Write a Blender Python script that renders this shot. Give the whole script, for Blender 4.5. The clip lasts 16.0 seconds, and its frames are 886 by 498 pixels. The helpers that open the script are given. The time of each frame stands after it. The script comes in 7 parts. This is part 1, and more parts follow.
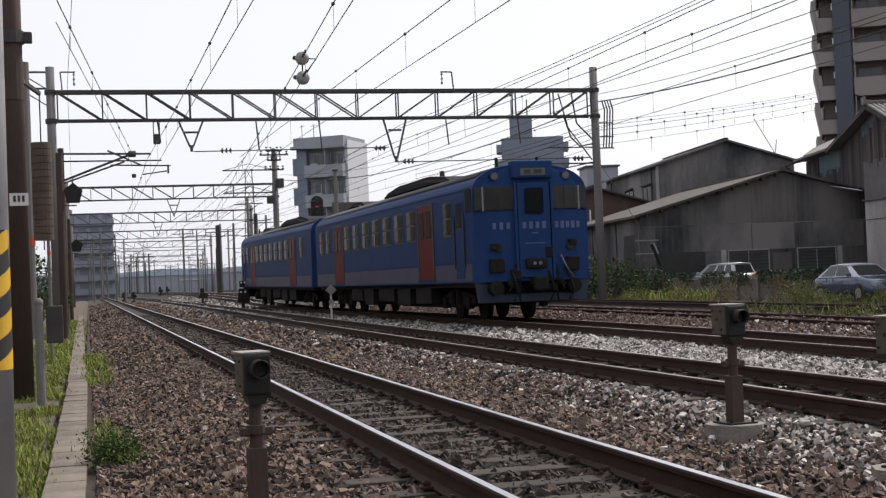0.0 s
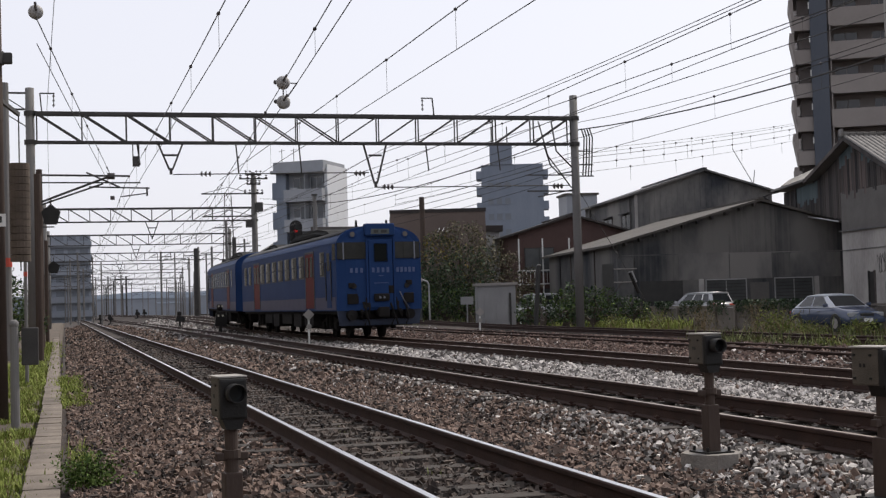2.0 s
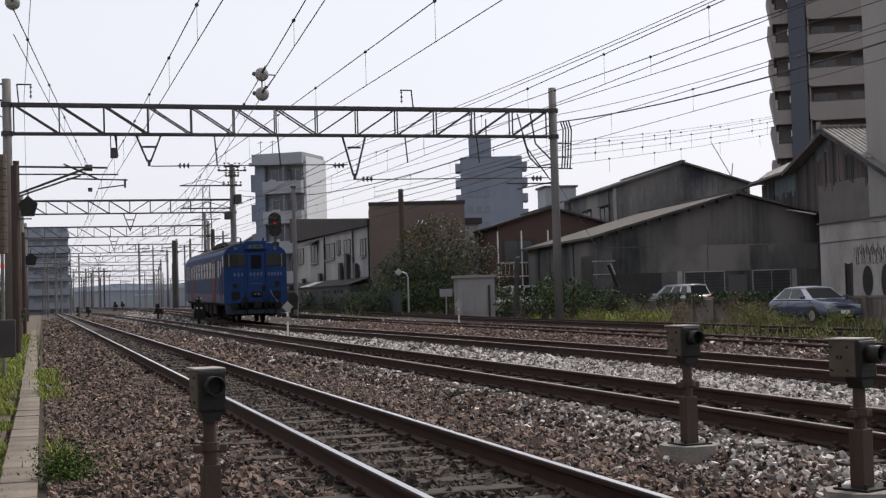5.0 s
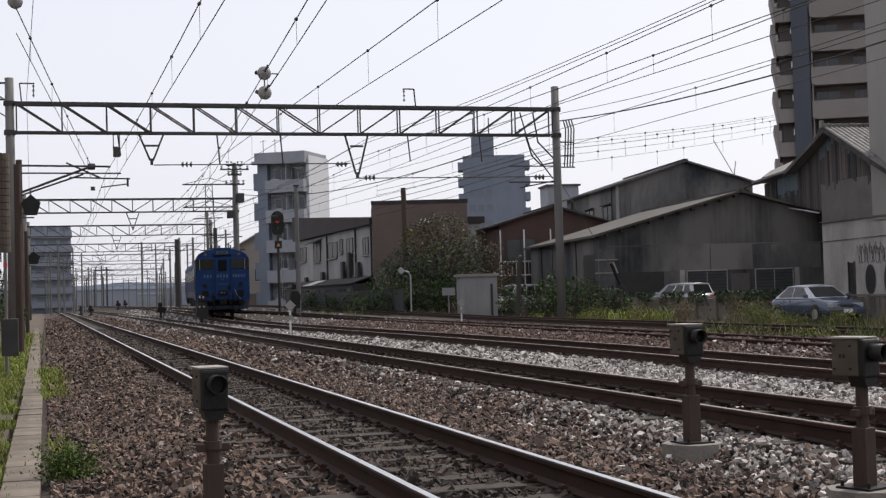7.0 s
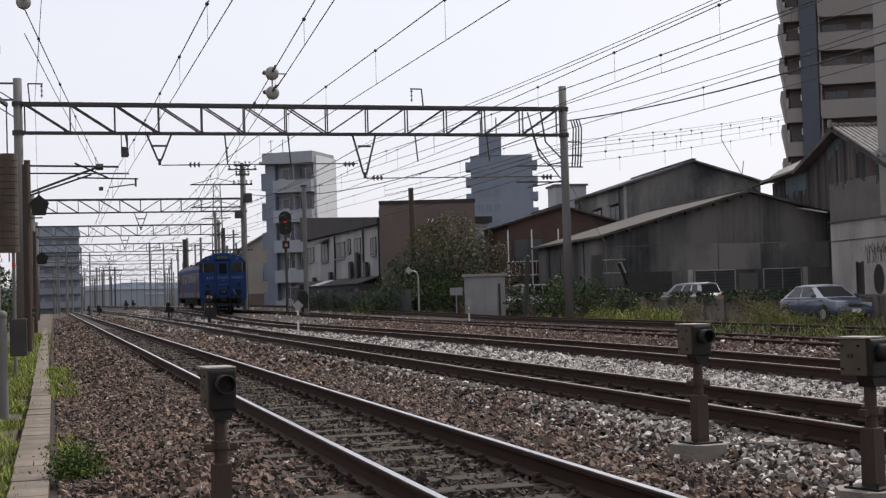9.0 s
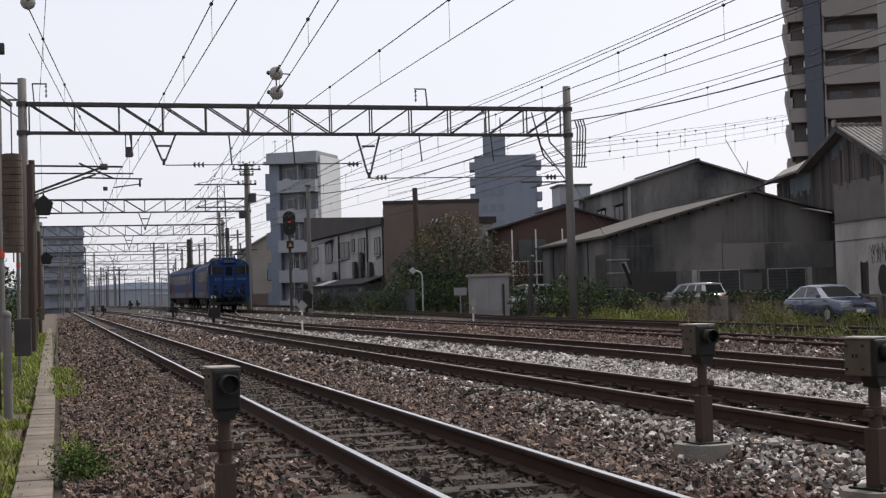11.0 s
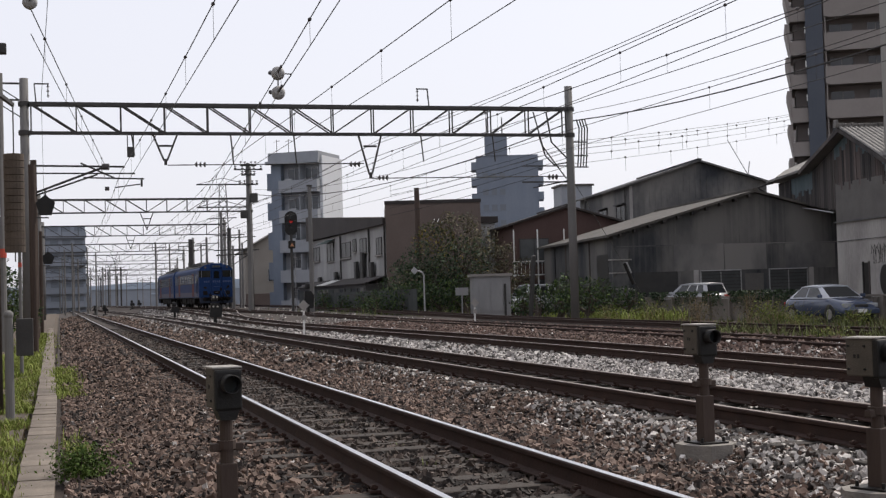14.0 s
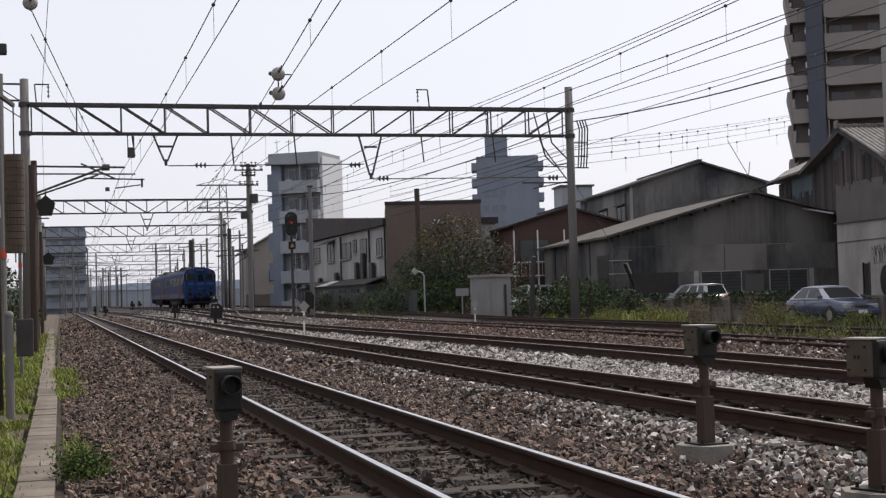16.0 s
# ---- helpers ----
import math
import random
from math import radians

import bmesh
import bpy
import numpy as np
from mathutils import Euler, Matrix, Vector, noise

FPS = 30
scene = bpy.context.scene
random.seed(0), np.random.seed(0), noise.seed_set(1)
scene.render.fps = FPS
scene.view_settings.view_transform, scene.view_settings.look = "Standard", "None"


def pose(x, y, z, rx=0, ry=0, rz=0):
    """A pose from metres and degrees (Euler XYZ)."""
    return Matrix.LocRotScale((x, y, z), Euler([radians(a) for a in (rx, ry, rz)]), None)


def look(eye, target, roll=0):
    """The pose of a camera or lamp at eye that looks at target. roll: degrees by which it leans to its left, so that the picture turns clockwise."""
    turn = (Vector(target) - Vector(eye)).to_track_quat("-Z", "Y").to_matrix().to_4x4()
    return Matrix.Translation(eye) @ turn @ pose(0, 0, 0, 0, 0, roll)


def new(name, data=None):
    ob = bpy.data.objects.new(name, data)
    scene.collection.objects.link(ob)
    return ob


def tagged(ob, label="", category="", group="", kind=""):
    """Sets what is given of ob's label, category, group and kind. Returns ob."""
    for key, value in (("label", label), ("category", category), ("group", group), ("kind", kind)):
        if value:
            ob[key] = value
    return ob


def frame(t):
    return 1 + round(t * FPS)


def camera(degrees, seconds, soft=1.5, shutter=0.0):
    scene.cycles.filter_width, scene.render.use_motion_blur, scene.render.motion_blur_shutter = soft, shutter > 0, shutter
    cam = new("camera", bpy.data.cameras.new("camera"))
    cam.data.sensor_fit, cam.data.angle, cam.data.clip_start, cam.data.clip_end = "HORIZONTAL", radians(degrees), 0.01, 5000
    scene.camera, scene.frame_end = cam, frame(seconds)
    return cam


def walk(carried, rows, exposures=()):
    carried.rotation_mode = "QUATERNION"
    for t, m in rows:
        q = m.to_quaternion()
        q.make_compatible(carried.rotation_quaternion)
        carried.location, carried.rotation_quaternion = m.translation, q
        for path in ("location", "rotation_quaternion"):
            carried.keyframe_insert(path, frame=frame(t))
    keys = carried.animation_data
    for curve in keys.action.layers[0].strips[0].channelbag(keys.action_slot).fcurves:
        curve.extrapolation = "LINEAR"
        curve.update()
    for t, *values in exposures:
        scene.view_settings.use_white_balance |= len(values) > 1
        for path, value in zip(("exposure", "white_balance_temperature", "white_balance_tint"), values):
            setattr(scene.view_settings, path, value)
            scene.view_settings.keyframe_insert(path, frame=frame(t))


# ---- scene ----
cam = camera(36.19, 16.0, soft=1.3)
EYE = (0.0, 0.0, 1.09)


def view(roll, tilt, yaw):
    """The camera at its tripod: yaw to the right of the tracks, tilt up, roll."""
    a, b = radians(yaw), radians(tilt)
    way = Vector((math.sin(a) * math.cos(b), math.cos(a) * math.cos(b), math.sin(b)))
    return look(EYE, Vector(EYE) + way * 10, -roll)


walk(cam, [(t, view(*a)) for t, *a in (
    (0.0, 2.321, 1.235, 14.695), (0.5, 1.938, 1.77, 15.174), (1.0, 1.772, 2.175, 15.406), (1.5, 1.66, 2.319, 15.537),
    (2.0, 1.68, 2.303, 15.632), (2.5, 1.64, 2.247, 15.869), (3.0, 1.674, 2.186, 16.259), (3.5, 1.69, 2.116, 16.466),
    (4.0, 1.69, 2.041, 16.528), (6.5, 1.67, 1.906, 16.427), (7.0, 1.682, 1.899, 16.397), (7.5, 1.70, 1.897, 16.362),
    (8.0, 1.71, 1.9, 16.267), (8.5, 1.71, 1.903, 16.157), (9.0, 1.70, 1.905, 16.074), (11.5, 1.677, 1.911, 15.869),
    (12.0, 1.67, 1.911, 15.838), (12.5, 1.67, 1.912, 15.834), (15.0, 1.67, 1.912, 15.834), (15.5, 1.668, 1.914, 15.826),
    (16.0, 1.65, 1.943, 15.824))],
    exposures=((0.0, 0.2), (0.5, 0.13), (1.2, 0.07), (16.0, 0.07)))

# world, sun
world = bpy.data.worlds.new("world")
scene.world = world
world.use_nodes = True
wn, wl = world.node_tree.nodes, world.node_tree.links
SUN_AZ, SUN_EL = 62.0, 48.0          # azimuth to the right of the tracks, elevation
sky = wn.new("ShaderNodeTexSky")
sky.sky_type = "NISHITA"
sky.sun_disc = False
sky.sun_elevation, sky.sun_rotation = radians(SUN_EL), radians(SUN_AZ)
sky.air_density, sky.dust_density, sky.ozone_density = 1.0, 3.0, 1.0
hsv = wn.new("ShaderNodeHueSaturation")
hsv.inputs["Saturation"].default_value = 0.6
haze = wn.new("ShaderNodeMix")          # thin bright overcast haze over the whole sky
haze.data_type = "RGBA"
haze.inputs[0].default_value = 0.7
haze.inputs[7].default_value = (8.39, 8.35, 9.12, 1)
wl.new(sky.outputs[0], hsv.inputs["Color"])
wl.new(hsv.outputs[0], haze.inputs[6])
wl.new(haze.outputs[2], wn["Background"].inputs["Color"])
wn["Background"].inputs["Strength"].default_value = 0.115
sun = new("sun", bpy.data.lights.new("sun", "SUN"))
sun.data.energy, sun.data.angle, sun.data.color = 3.0, radians(1.0), (1.0, 0.92, 0.82)
sd = Vector((math.sin(radians(SUN_AZ)) * math.cos(radians(SUN_EL)), math.cos(radians(SUN_AZ)) * math.cos(radians(SUN_EL)), math.sin(radians(SUN_EL))))
sun.matrix_world = look(sd * 100, (0, 0, 0))

# ---- materials ----


def material(name, dark, light, scale=3.0, rough=0.8, metal=0.0, bump=0.2, fine=40.0, island=0.0, streak=0.0, objvar=0.0, spec=0.5, gain=1.3):
    """Two colours mixed by noise at two scales, with bump; island / objvar vary the brightness piece by piece."""
    m = bpy.data.materials.new(name)
    m.use_nodes = True
    n, l = m.node_tree.nodes, m.node_tree.links
    b = n["Principled BSDF"]
    tc = n.new("ShaderNodeTexCoord")
    mp = n.new("ShaderNodeMapping")
    l.new(tc.outputs["Object"], mp.inputs["Vector"])
    if streak:
        mp.inputs["Scale"].default_value = (1, 1, streak)
    big = n.new("ShaderNodeTexNoise")
    big.inputs["Scale"].default_value, big.inputs["Detail"].default_value = scale, 6
    small = n.new("ShaderNodeTexNoise")
    small.inputs["Scale"].default_value, small.inputs["Detail"].default_value = fine, 4
    for t in (big, small):
        l.new(mp.outputs[0], t.inputs["Vector"])
    add = n.new("ShaderNodeMath")
    add.operation = "MULTIPLY_ADD"
    add.inputs[1].default_value = 0.45
    l.new(small.outputs[0], add.inputs[0])
    sub = n.new("ShaderNodeMath")
    sub.operation = "MULTIPLY_ADD"
    sub.inputs[1].default_value, sub.inputs[2].default_value = gain, 0.27 - gain / 2
    l.new(big.outputs[0], sub.inputs[0])
    l.new(sub.outputs[0], add.inputs[2])
    mix = n.new("ShaderNodeMix")
    mix.data_type = "RGBA"
    mix.inputs[6].default_value, mix.inputs[7].default_value = (*dark, 1), (*light, 1)
    fac = add.outputs[0]
    if island or objvar:
        rnd = n.new("ShaderNodeNewGeometry" if island else "ShaderNodeObjectInfo")
        k = n.new("ShaderNodeMath")
        k.operation = "MULTIPLY_ADD"
        k.inputs[1].default_value = island or objvar
        l.new(rnd.outputs["Random Per Island" if island else "Random"], k.inputs[0])
        k2 = n.new("ShaderNodeMath")
        k2.operation = "ADD"
        k2.inputs[1].default_value = -0.5 * (island or objvar)
        l.new(fac, k2.inputs[0])
        l.new(k2.outputs[0], k.inputs[2])
        fac = k.outputs[0]
    mix.clamp_factor = True
    l.new(fac, mix.inputs[0])
    l.new(mix.outputs[2], b.inputs["Base Color"])
    b.inputs["Roughness"].default_value, b.inputs["Metallic"].default_value = rough, metal
    b.inputs["Specular IOR Level"].default_value = spec
    if bump:
        bp = n.new("ShaderNodeBump")
        bp.inputs["Strength"].default_value, bp.inputs["Distance"].default_value = bump, 0.02
        l.new(small.outputs[0], bp.inputs["Height"])
        l.new(bp.outputs[0], b.inputs["Normal"])
    return m


def glowing(name, colour, strength):
    m = bpy.data.materials.new(name)
    m.use_nodes = True
    b = m.node_tree.nodes["Principled BSDF"]
    b.inputs["Base Color"].default_value = (colour[0] * 0.2, colour[1] * 0.2, colour[2] * 0.2, 1)
    b.inputs["Emission Color"].default_value = (*colour, 1)
    b.inputs["Emission Strength"].default_value = strength
    return m


M_SOIL = material("soil", (0.05, 0.04, 0.03), (0.13, 0.10, 0.075), 0.6, 0.95, bump=0.5, fine=12)
# brown bed kept dark, painting the shade in the gaps between stones
M_BED = material("ballast_bed", (0.014, 0.010, 0.008), (0.06, 0.045, 0.037), 2, 0.95, bump=0.8, fine=25)
M_BROWN = material("brown_stone", (0.015, 0.0095, 0.0075), (0.195, 0.135, 0.106), 2.0, 0.85, bump=0.25, fine=30, island=1.7)
M_OILY = material("oil_darkened_stone", (0.010, 0.007, 0.006), (0.092, 0.068, 0.055), 2.0, 0.85, bump=0.25, fine=30, island=1.0)
M_LIGHT = material("grey_stone", (0.07, 0.064, 0.06), (0.60, 0.565, 0.535), 2.0, 0.85, bump=0.25, fine=30, island=1.4)
M_RUSTST = material("rusty_stone", (0.034, 0.021, 0.017), (0.20, 0.135, 0.11), 2.0, 0.9, bump=0.25, fine=30, island=1.0)
M_RUST = material("rusty_rail_steel", (0.019, 0.0105, 0.0085), (0.052, 0.026, 0.019), 4, 0.78, 0.0, 0.25, 60, spec=0.3)
M_RAILTOP = material("polished_rail_head", (0.55, 0.55, 0.56), (0.75, 0.75, 0.76), 3, 0.28, 1.0, 0.03, 50)
M_RAILTOP2 = material("dull_rail_head", (0.22, 0.17, 0.14), (0.38, 0.32, 0.28), 3, 0.42, 0.8, 0.05, 50)
M_SLEEPER = material("sleeper_concrete", (0.016, 0.0125, 0.010), (0.05, 0.039, 0.032), 3, 0.9, bump=0.4, fine=40, objvar=0.5)
M_CONC = material("weathered_concrete", (0.09, 0.08, 0.07), (0.22, 0.195, 0.17), 2.0, 0.9, bump=0.4, fine=35, objvar=0.35)
M_FOOT = material("pale_concrete_foot", (0.13, 0.118, 0.105), (0.27, 0.25, 0.225), 5, 0.9, bump=0.4, fine=40)
M_SLAB = material("stained_trough_concrete", (0.07, 0.056, 0.044), (0.225, 0.19, 0.155), 2.2, 0.9, bump=0.5, fine=22, objvar=0.3, gain=1.8)
M_POST = material("spun_concrete", (0.10, 0.097, 0.093), (0.19, 0.185, 0.18), 1.2, 0.85, bump=0.2, fine=30, streak=0.25)
M_STEEL = material("grey_painted_steel", (0.026, 0.025, 0.025), (0.07, 0.066, 0.063), 2, 0.6, 0.3, 0.15, 40)
M_BOX = material("beige_steel_box", (0.06, 0.05, 0.038), (0.11, 0.095, 0.075), 5, 0.7, 0.1, 0.25, 60)
# daylight on the sensor's top is put into this paler lid colour
M_BOXTOP = material("sunlit_lid", (0.24, 0.225, 0.205), (0.36, 0.34, 0.315), 5, 0.7, 0.0, 0.2, 60)
M_BLACK = material("black_housing", (0.006, 0.006, 0.006), (0.02, 0.019, 0.018), 4, 0.5, 0.0, 0.15, 50, spec=0.3)
M_BROWNPOST = material("rusty_post", (0.035, 0.022, 0.017), (0.085, 0.06, 0.048), 1.5, 0.8, 0.2, 0.2, 30, streak=0.3)
M_LENS = bpy.data.materials.new("lens_glass")
M_LENS.use_nodes = True
M_LENS.node_tree.nodes["Principled BSDF"].inputs["Base Color"].default_value = (0.03, 0.035, 0.035, 1)
M_LENS.node_tree.nodes["Principled BSDF"].inputs["Roughness"].default_value = 0.08
M_WIRE = material("tarnished_wire", (0.03, 0.03, 0.03), (0.06, 0.055, 0.05), 2, 0.6, 0.5, 0.0, 20)
M_INS = material("brown_porcelain", (0.03, 0.025, 0.025), (0.06, 0.05, 0.05), 2, 0.3, 0.0, 0.0, 20)
M_DISC = material("grey_insulator_disc", (0.22, 0.215, 0.21), (0.34, 0.33, 0.32), 3, 0.6, 0.0, 0.1, 20)
M_WEIGHT = material("stained_concrete_weight", (0.05, 0.038, 0.028), (0.13, 0.10, 0.078), 3, 0.9, 0.0, 0.3, 30)
M_YELLOW = material("yellow_paint", (0.55, 0.32, 0.02), (0.75, 0.46, 0.03), 3, 0.55, 0.0, 0.1, 30)
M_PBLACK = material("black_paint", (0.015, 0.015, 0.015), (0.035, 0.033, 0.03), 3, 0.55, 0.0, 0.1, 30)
M_GALV = material("galvanised_steel", (0.28, 0.28, 0.29), (0.42, 0.42, 0.43), 4, 0.5, 0.4, 0.1, 40)
M_WHITE = material("white_plate", (0.55, 0.55, 0.53), (0.7, 0.7, 0.68), 4, 0.6, 0.0, 0.05, 30)
M_REDBAND = material("red_band", (0.35, 0.04, 0.02), (0.5, 0.07, 0.04), 4, 0.6, 0.0, 0.05, 30)
M_GREY = material("dull_grey_plate", (0.2, 0.19, 0.18), (0.32, 0.3, 0.28), 4, 0.7, 0.0, 0.1, 30)
# train
M_BLUE = material("blue_train_paint", (0.017, 0.039, 0.112), (0.025, 0.053, 0.143), 1.2, 0.4, 0.0, 0.02, 30, spec=0.05)
M_BLUE.node_tree.nodes["Principled BSDF"].inputs["IOR"].default_value = 1.22
M_RED = material("red_door_paint", (0.085, 0.004, 0.006), (0.12, 0.006, 0.008), 1.5, 0.45, 0.0, 0.02, 30, spec=0.05)
# bright ballast reflected in the lower side, as a lilac-grey colour
M_BALLASTSHEEN = material("ballast_reflection_lilac", (0.04, 0.042, 0.085), (0.065, 0.066, 0.115), 1.5, 0.4, 0.0, 0.02, 30, spec=0.05)
M_ROOF = material("sooty_train_roof", (0.03, 0.03, 0.032), (0.075, 0.075, 0.076), 1.5, 0.8, 0.0, 0.15, 30)
M_HUMP = material("dark_roof_unit", (0.010, 0.010, 0.011), (0.02, 0.02, 0.02), 1.5, 0.85, 0.0, 0.15, 30, spec=0.2)
M_UNDER = material("black_underframe", (0.007, 0.0065, 0.0065), (0.022, 0.020, 0.019), 3, 0.85, 0.0, 0.2, 30, spec=0.15)
M_GLASS = bpy.data.materials.new("train_window_glass")
M_GLASS.use_nodes = True
g = M_GLASS.node_tree.nodes["Principled BSDF"]
g.inputs["Base Color"].default_value, g.inputs["Roughness"].default_value = (0.012, 0.014, 0.014, 1), 0.12
g.inputs["Specular IOR Level"].default_value = 0.12
g.inputs["IOR"].default_value = 1.12
# light showing in the side windows, put into a paler glass colour
M_PALEPANE = material("light_toned_pane", (0.012, 0.014, 0.013), (0.06, 0.064, 0.058), 1.5, 0.2, 0.0, 0.0, 6, objvar=0.9, spec=0.08)
# body blue darkened by grime and by the shade under the cab
M_SHADEBLUE = material("grimy_shaded_blue", (0.008, 0.014, 0.034), (0.018, 0.032, 0.07), 3, 0.6, 0.0, 0.1, 20)
M_SCREEN = material("cab_window_glass", (0.012, 0.013, 0.012), (0.035, 0.035, 0.031), 1.5, 0.15, 0.0, 0.0, 6, spec=0.2)
M_SILVER = material("silver_trim", (0.12, 0.13, 0.16), (0.2, 0.21, 0.24), 4, 0.35, 0.8, 0.02, 30)
M_LETTER = material("pale_lettering", (0.045, 0.07, 0.165), (0.08, 0.11, 0.22), 4, 0.5, 0.0, 0.0, 30)
M_SIGN = material("destination_blind", (0.05, 0.062, 0.058), (0.085, 0.098, 0.092), 4, 0.4, 0.0, 0.0, 30)
M_TAIL = material("lamp_lens", (0.06, 0.055, 0.05), (0.11, 0.10, 0.095), 4, 0.2, 0.0, 0.0, 30)
# buildings
M_CORR = material("blackened_corrugated_sheet", (0.017, 0.021, 0.028), (0.15, 0.143, 0.134), 0.3, 0.85, 0.0, 0.2, 3.5, streak=0.35, gain=4.0, objvar=0.35)
M_CORR2 = material("grey_corrugated_sheet", (0.024, 0.028, 0.036), (0.20, 0.19, 0.178), 0.24, 0.85, 0.0, 0.2, 4, streak=0.5, gain=4.0)
M_PLASTER = material("stained_mortar", (0.19, 0.178, 0.17), (0.46, 0.44, 0.42), 0.5, 0.9, 0.0, 0.2, 8, streak=0.4, gain=2.2)
M_SLATE = material("grey_slate_roof", (0.032, 0.029, 0.026), (0.12, 0.108, 0.095), 1.0, 0.85, 0.0, 0.3, 12)
M_TILE = material("grey_roof_tile", (0.11, 0.107, 0.103), (0.22, 0.21, 0.20), 1.0, 0.75, 0.0, 0.2, 12, objvar=0.6)
M_PLANK = material("weathered_plank", (0.014, 0.014, 0.016), (0.10, 0.085, 0.078), 1.0, 0.9, 0.0, 0.3, 14, streak=0.15, objvar=0.7, gain=2.2)
M_TOWER = material("beige_tower_tile", (0.18, 0.16, 0.15), (0.25, 0.228, 0.213), 0.3, 0.8, 0.0, 0.1, 5)
M_TOWERD = material("dark_blue_tower_tile", (0.045, 0.055, 0.075), (0.07, 0.08, 0.10), 0.3, 0.7, 0.0, 0.1, 5)
M_TOWERB = material("brown_tower_wall", (0.13, 0.112, 0.105), (0.175, 0.152, 0.142), 0.3, 0.8, 0.0, 0.1, 5)
# grey lowered for the shade on the block's front
M_FLAT = material("shaded_grey_render", (0.22, 0.235, 0.26), (0.33, 0.345, 0.37), 0.3, 0.85, 0.0, 0.1, 4, streak=0.4)
# sunlight on the end wall is put into this paler colour
M_FLATW = material("sunlit_end_wall", (0.50, 0.52, 0.55), (0.62, 0.64, 0.67), 0.3, 0.85, 0.0, 0.1, 4, streak=0.4)
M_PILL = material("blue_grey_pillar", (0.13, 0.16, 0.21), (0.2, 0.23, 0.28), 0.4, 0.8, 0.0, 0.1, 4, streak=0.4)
# distance haze is mixed into the colour of the far walls
M_FARAPT = material("haze_tinted_wall", (0.19, 0.215, 0.255), (0.26, 0.285, 0.325), 0.2, 0.9, 0.0, 0.0, 4)
M_HOUSE = material("dirty_white_house_wall", (0.2, 0.2, 0.2), (0.44, 0.44, 0.435), 0.5, 0.85, 0.0, 0.15, 6, streak=0.3)
M_BRICK = material("brown_tile_wall", (0.095, 0.072, 0.062), (0.15, 0.115, 0.10), 0.5, 0.85, 0.0, 0.2, 8)
M_REDHOUSE = material("red_brown_siding", (0.055, 0.03, 0.026), (0.09, 0.05, 0.043), 0.5, 0.8, 0.0, 0.2, 8, streak=0.4)
M_DROOF = material("dark_brown_roof", (0.022, 0.018, 0.017), (0.05, 0.041, 0.038), 0.6, 0.85, 0.0, 0.2, 8)
M_DARK = material("dark_window_glass", (0.015, 0.018, 0.022), (0.035, 0.04, 0.045), 1, 0.12, 0.0, 0.0, 4)
M_DARK.node_tree.nodes["Principled BSDF"].inputs["IOR"].default_value = 1.15
# far window panes, paled toward the haze
M_HAZEGL = material("haze_tinted_glass", (0.12, 0.14, 0.17), (0.16, 0.18, 0.21), 0.5, 0.4, 0.0, 0.0, 4)
M_FRAME = material("aluminium_window_frame", (0.25, 0.25, 0.25), (0.4, 0.4, 0.4), 2, 0.5, 0.3, 0.0, 10)
M_BAREWOOD = material("peeling_bare_plank", (0.04, 0.03, 0.028), (0.15, 0.12, 0.11), 1.5, 0.9, 0.0, 0.3, 14, streak=0.12, objvar=0.6, gain=2.2)
M_BLUEWOOD = material("faded_blue_green_board", (0.05, 0.075, 0.085), (0.12, 0.15, 0.16), 1.2, 0.9, 0.0, 0.3, 14, streak=0.2, objvar=0.4)
M_PANEL = material("dull_render_panel", (0.085, 0.08, 0.075), (0.15, 0.142, 0.135), 0.7, 0.9, 0.0, 0.2, 10, gain=1.8)
M_RENDER = material("stained_grey_render", (0.2, 0.195, 0.18), (0.29, 0.28, 0.26), 0.4, 0.9, 0.0, 0.15, 8, streak=0.3, gain=1.6)
M_PALESPRAY = material("pale_spray_paint", (0.24, 0.24, 0.235), (0.34, 0.335, 0.33), 2, 0.8, 0.0, 0.1, 20)
# sky reflected on the sedan's roof, painted as a pale blue
M_SKYROOF = material("sky_reflection_car_roof", (0.42, 0.44, 0.48), (0.50, 0.52, 0.56), 1, 0.2, 0.0, 0.0, 10)
M_CARGLASS = material("car_window_glass", (0.012, 0.014, 0.016), (0.03, 0.033, 0.036), 1, 0.04, 0.0, 0.0, 4)
M_HEADLAMP = material("clear_headlamp", (0.25, 0.26, 0.27), (0.36, 0.37, 0.38), 3, 0.15, 0.0, 0.0, 10)
M_TOWERGL = material("shaded_balcony_window", (0.035, 0.037, 0.042), (0.06, 0.062, 0.068), 1, 0.2, 0.0, 0.0, 4)
M_FLATGL = material("grey_block_window", (0.05, 0.056, 0.066), (0.11, 0.12, 0.135), 0.8, 0.2, 0.0, 0.0, 4)
M_FLATFR = material("white_window_frame", (0.3, 0.31, 0.33), (0.4, 0.41, 0.43), 2, 0.6, 0.0, 0.0, 10)
M_OLDGL = material("dusty_old_window", (0.03, 0.034, 0.036), (0.10, 0.105, 0.105), 0.9, 0.3, 0.0, 0.0, 5)
M_BEIGE = material("beige_house_wall", (0.22, 0.2, 0.18), (0.3, 0.28, 0.25), 0.5, 0.85, 0.0, 0.1, 6)
M_GREENAWN = material("green_awning", (0.02, 0.045, 0.042), (0.03, 0.065, 0.06), 2, 0.7, 0.0, 0.1, 10)
M_CARW = material("white_car_paint", (0.40, 0.41, 0.43), (0.47, 0.48, 0.50), 1, 0.25, 0.0, 0.0, 10)
M_CARB = material("blue_grey_car_paint", (0.045, 0.06, 0.1), (0.06, 0.076, 0.12), 1, 0.1, 0.0, 0.0, 10)
M_TYRE = material("black_tyre", (0.012, 0.012, 0.012), (0.03, 0.03, 0.03), 4, 0.85, 0.0, 0.1, 30)
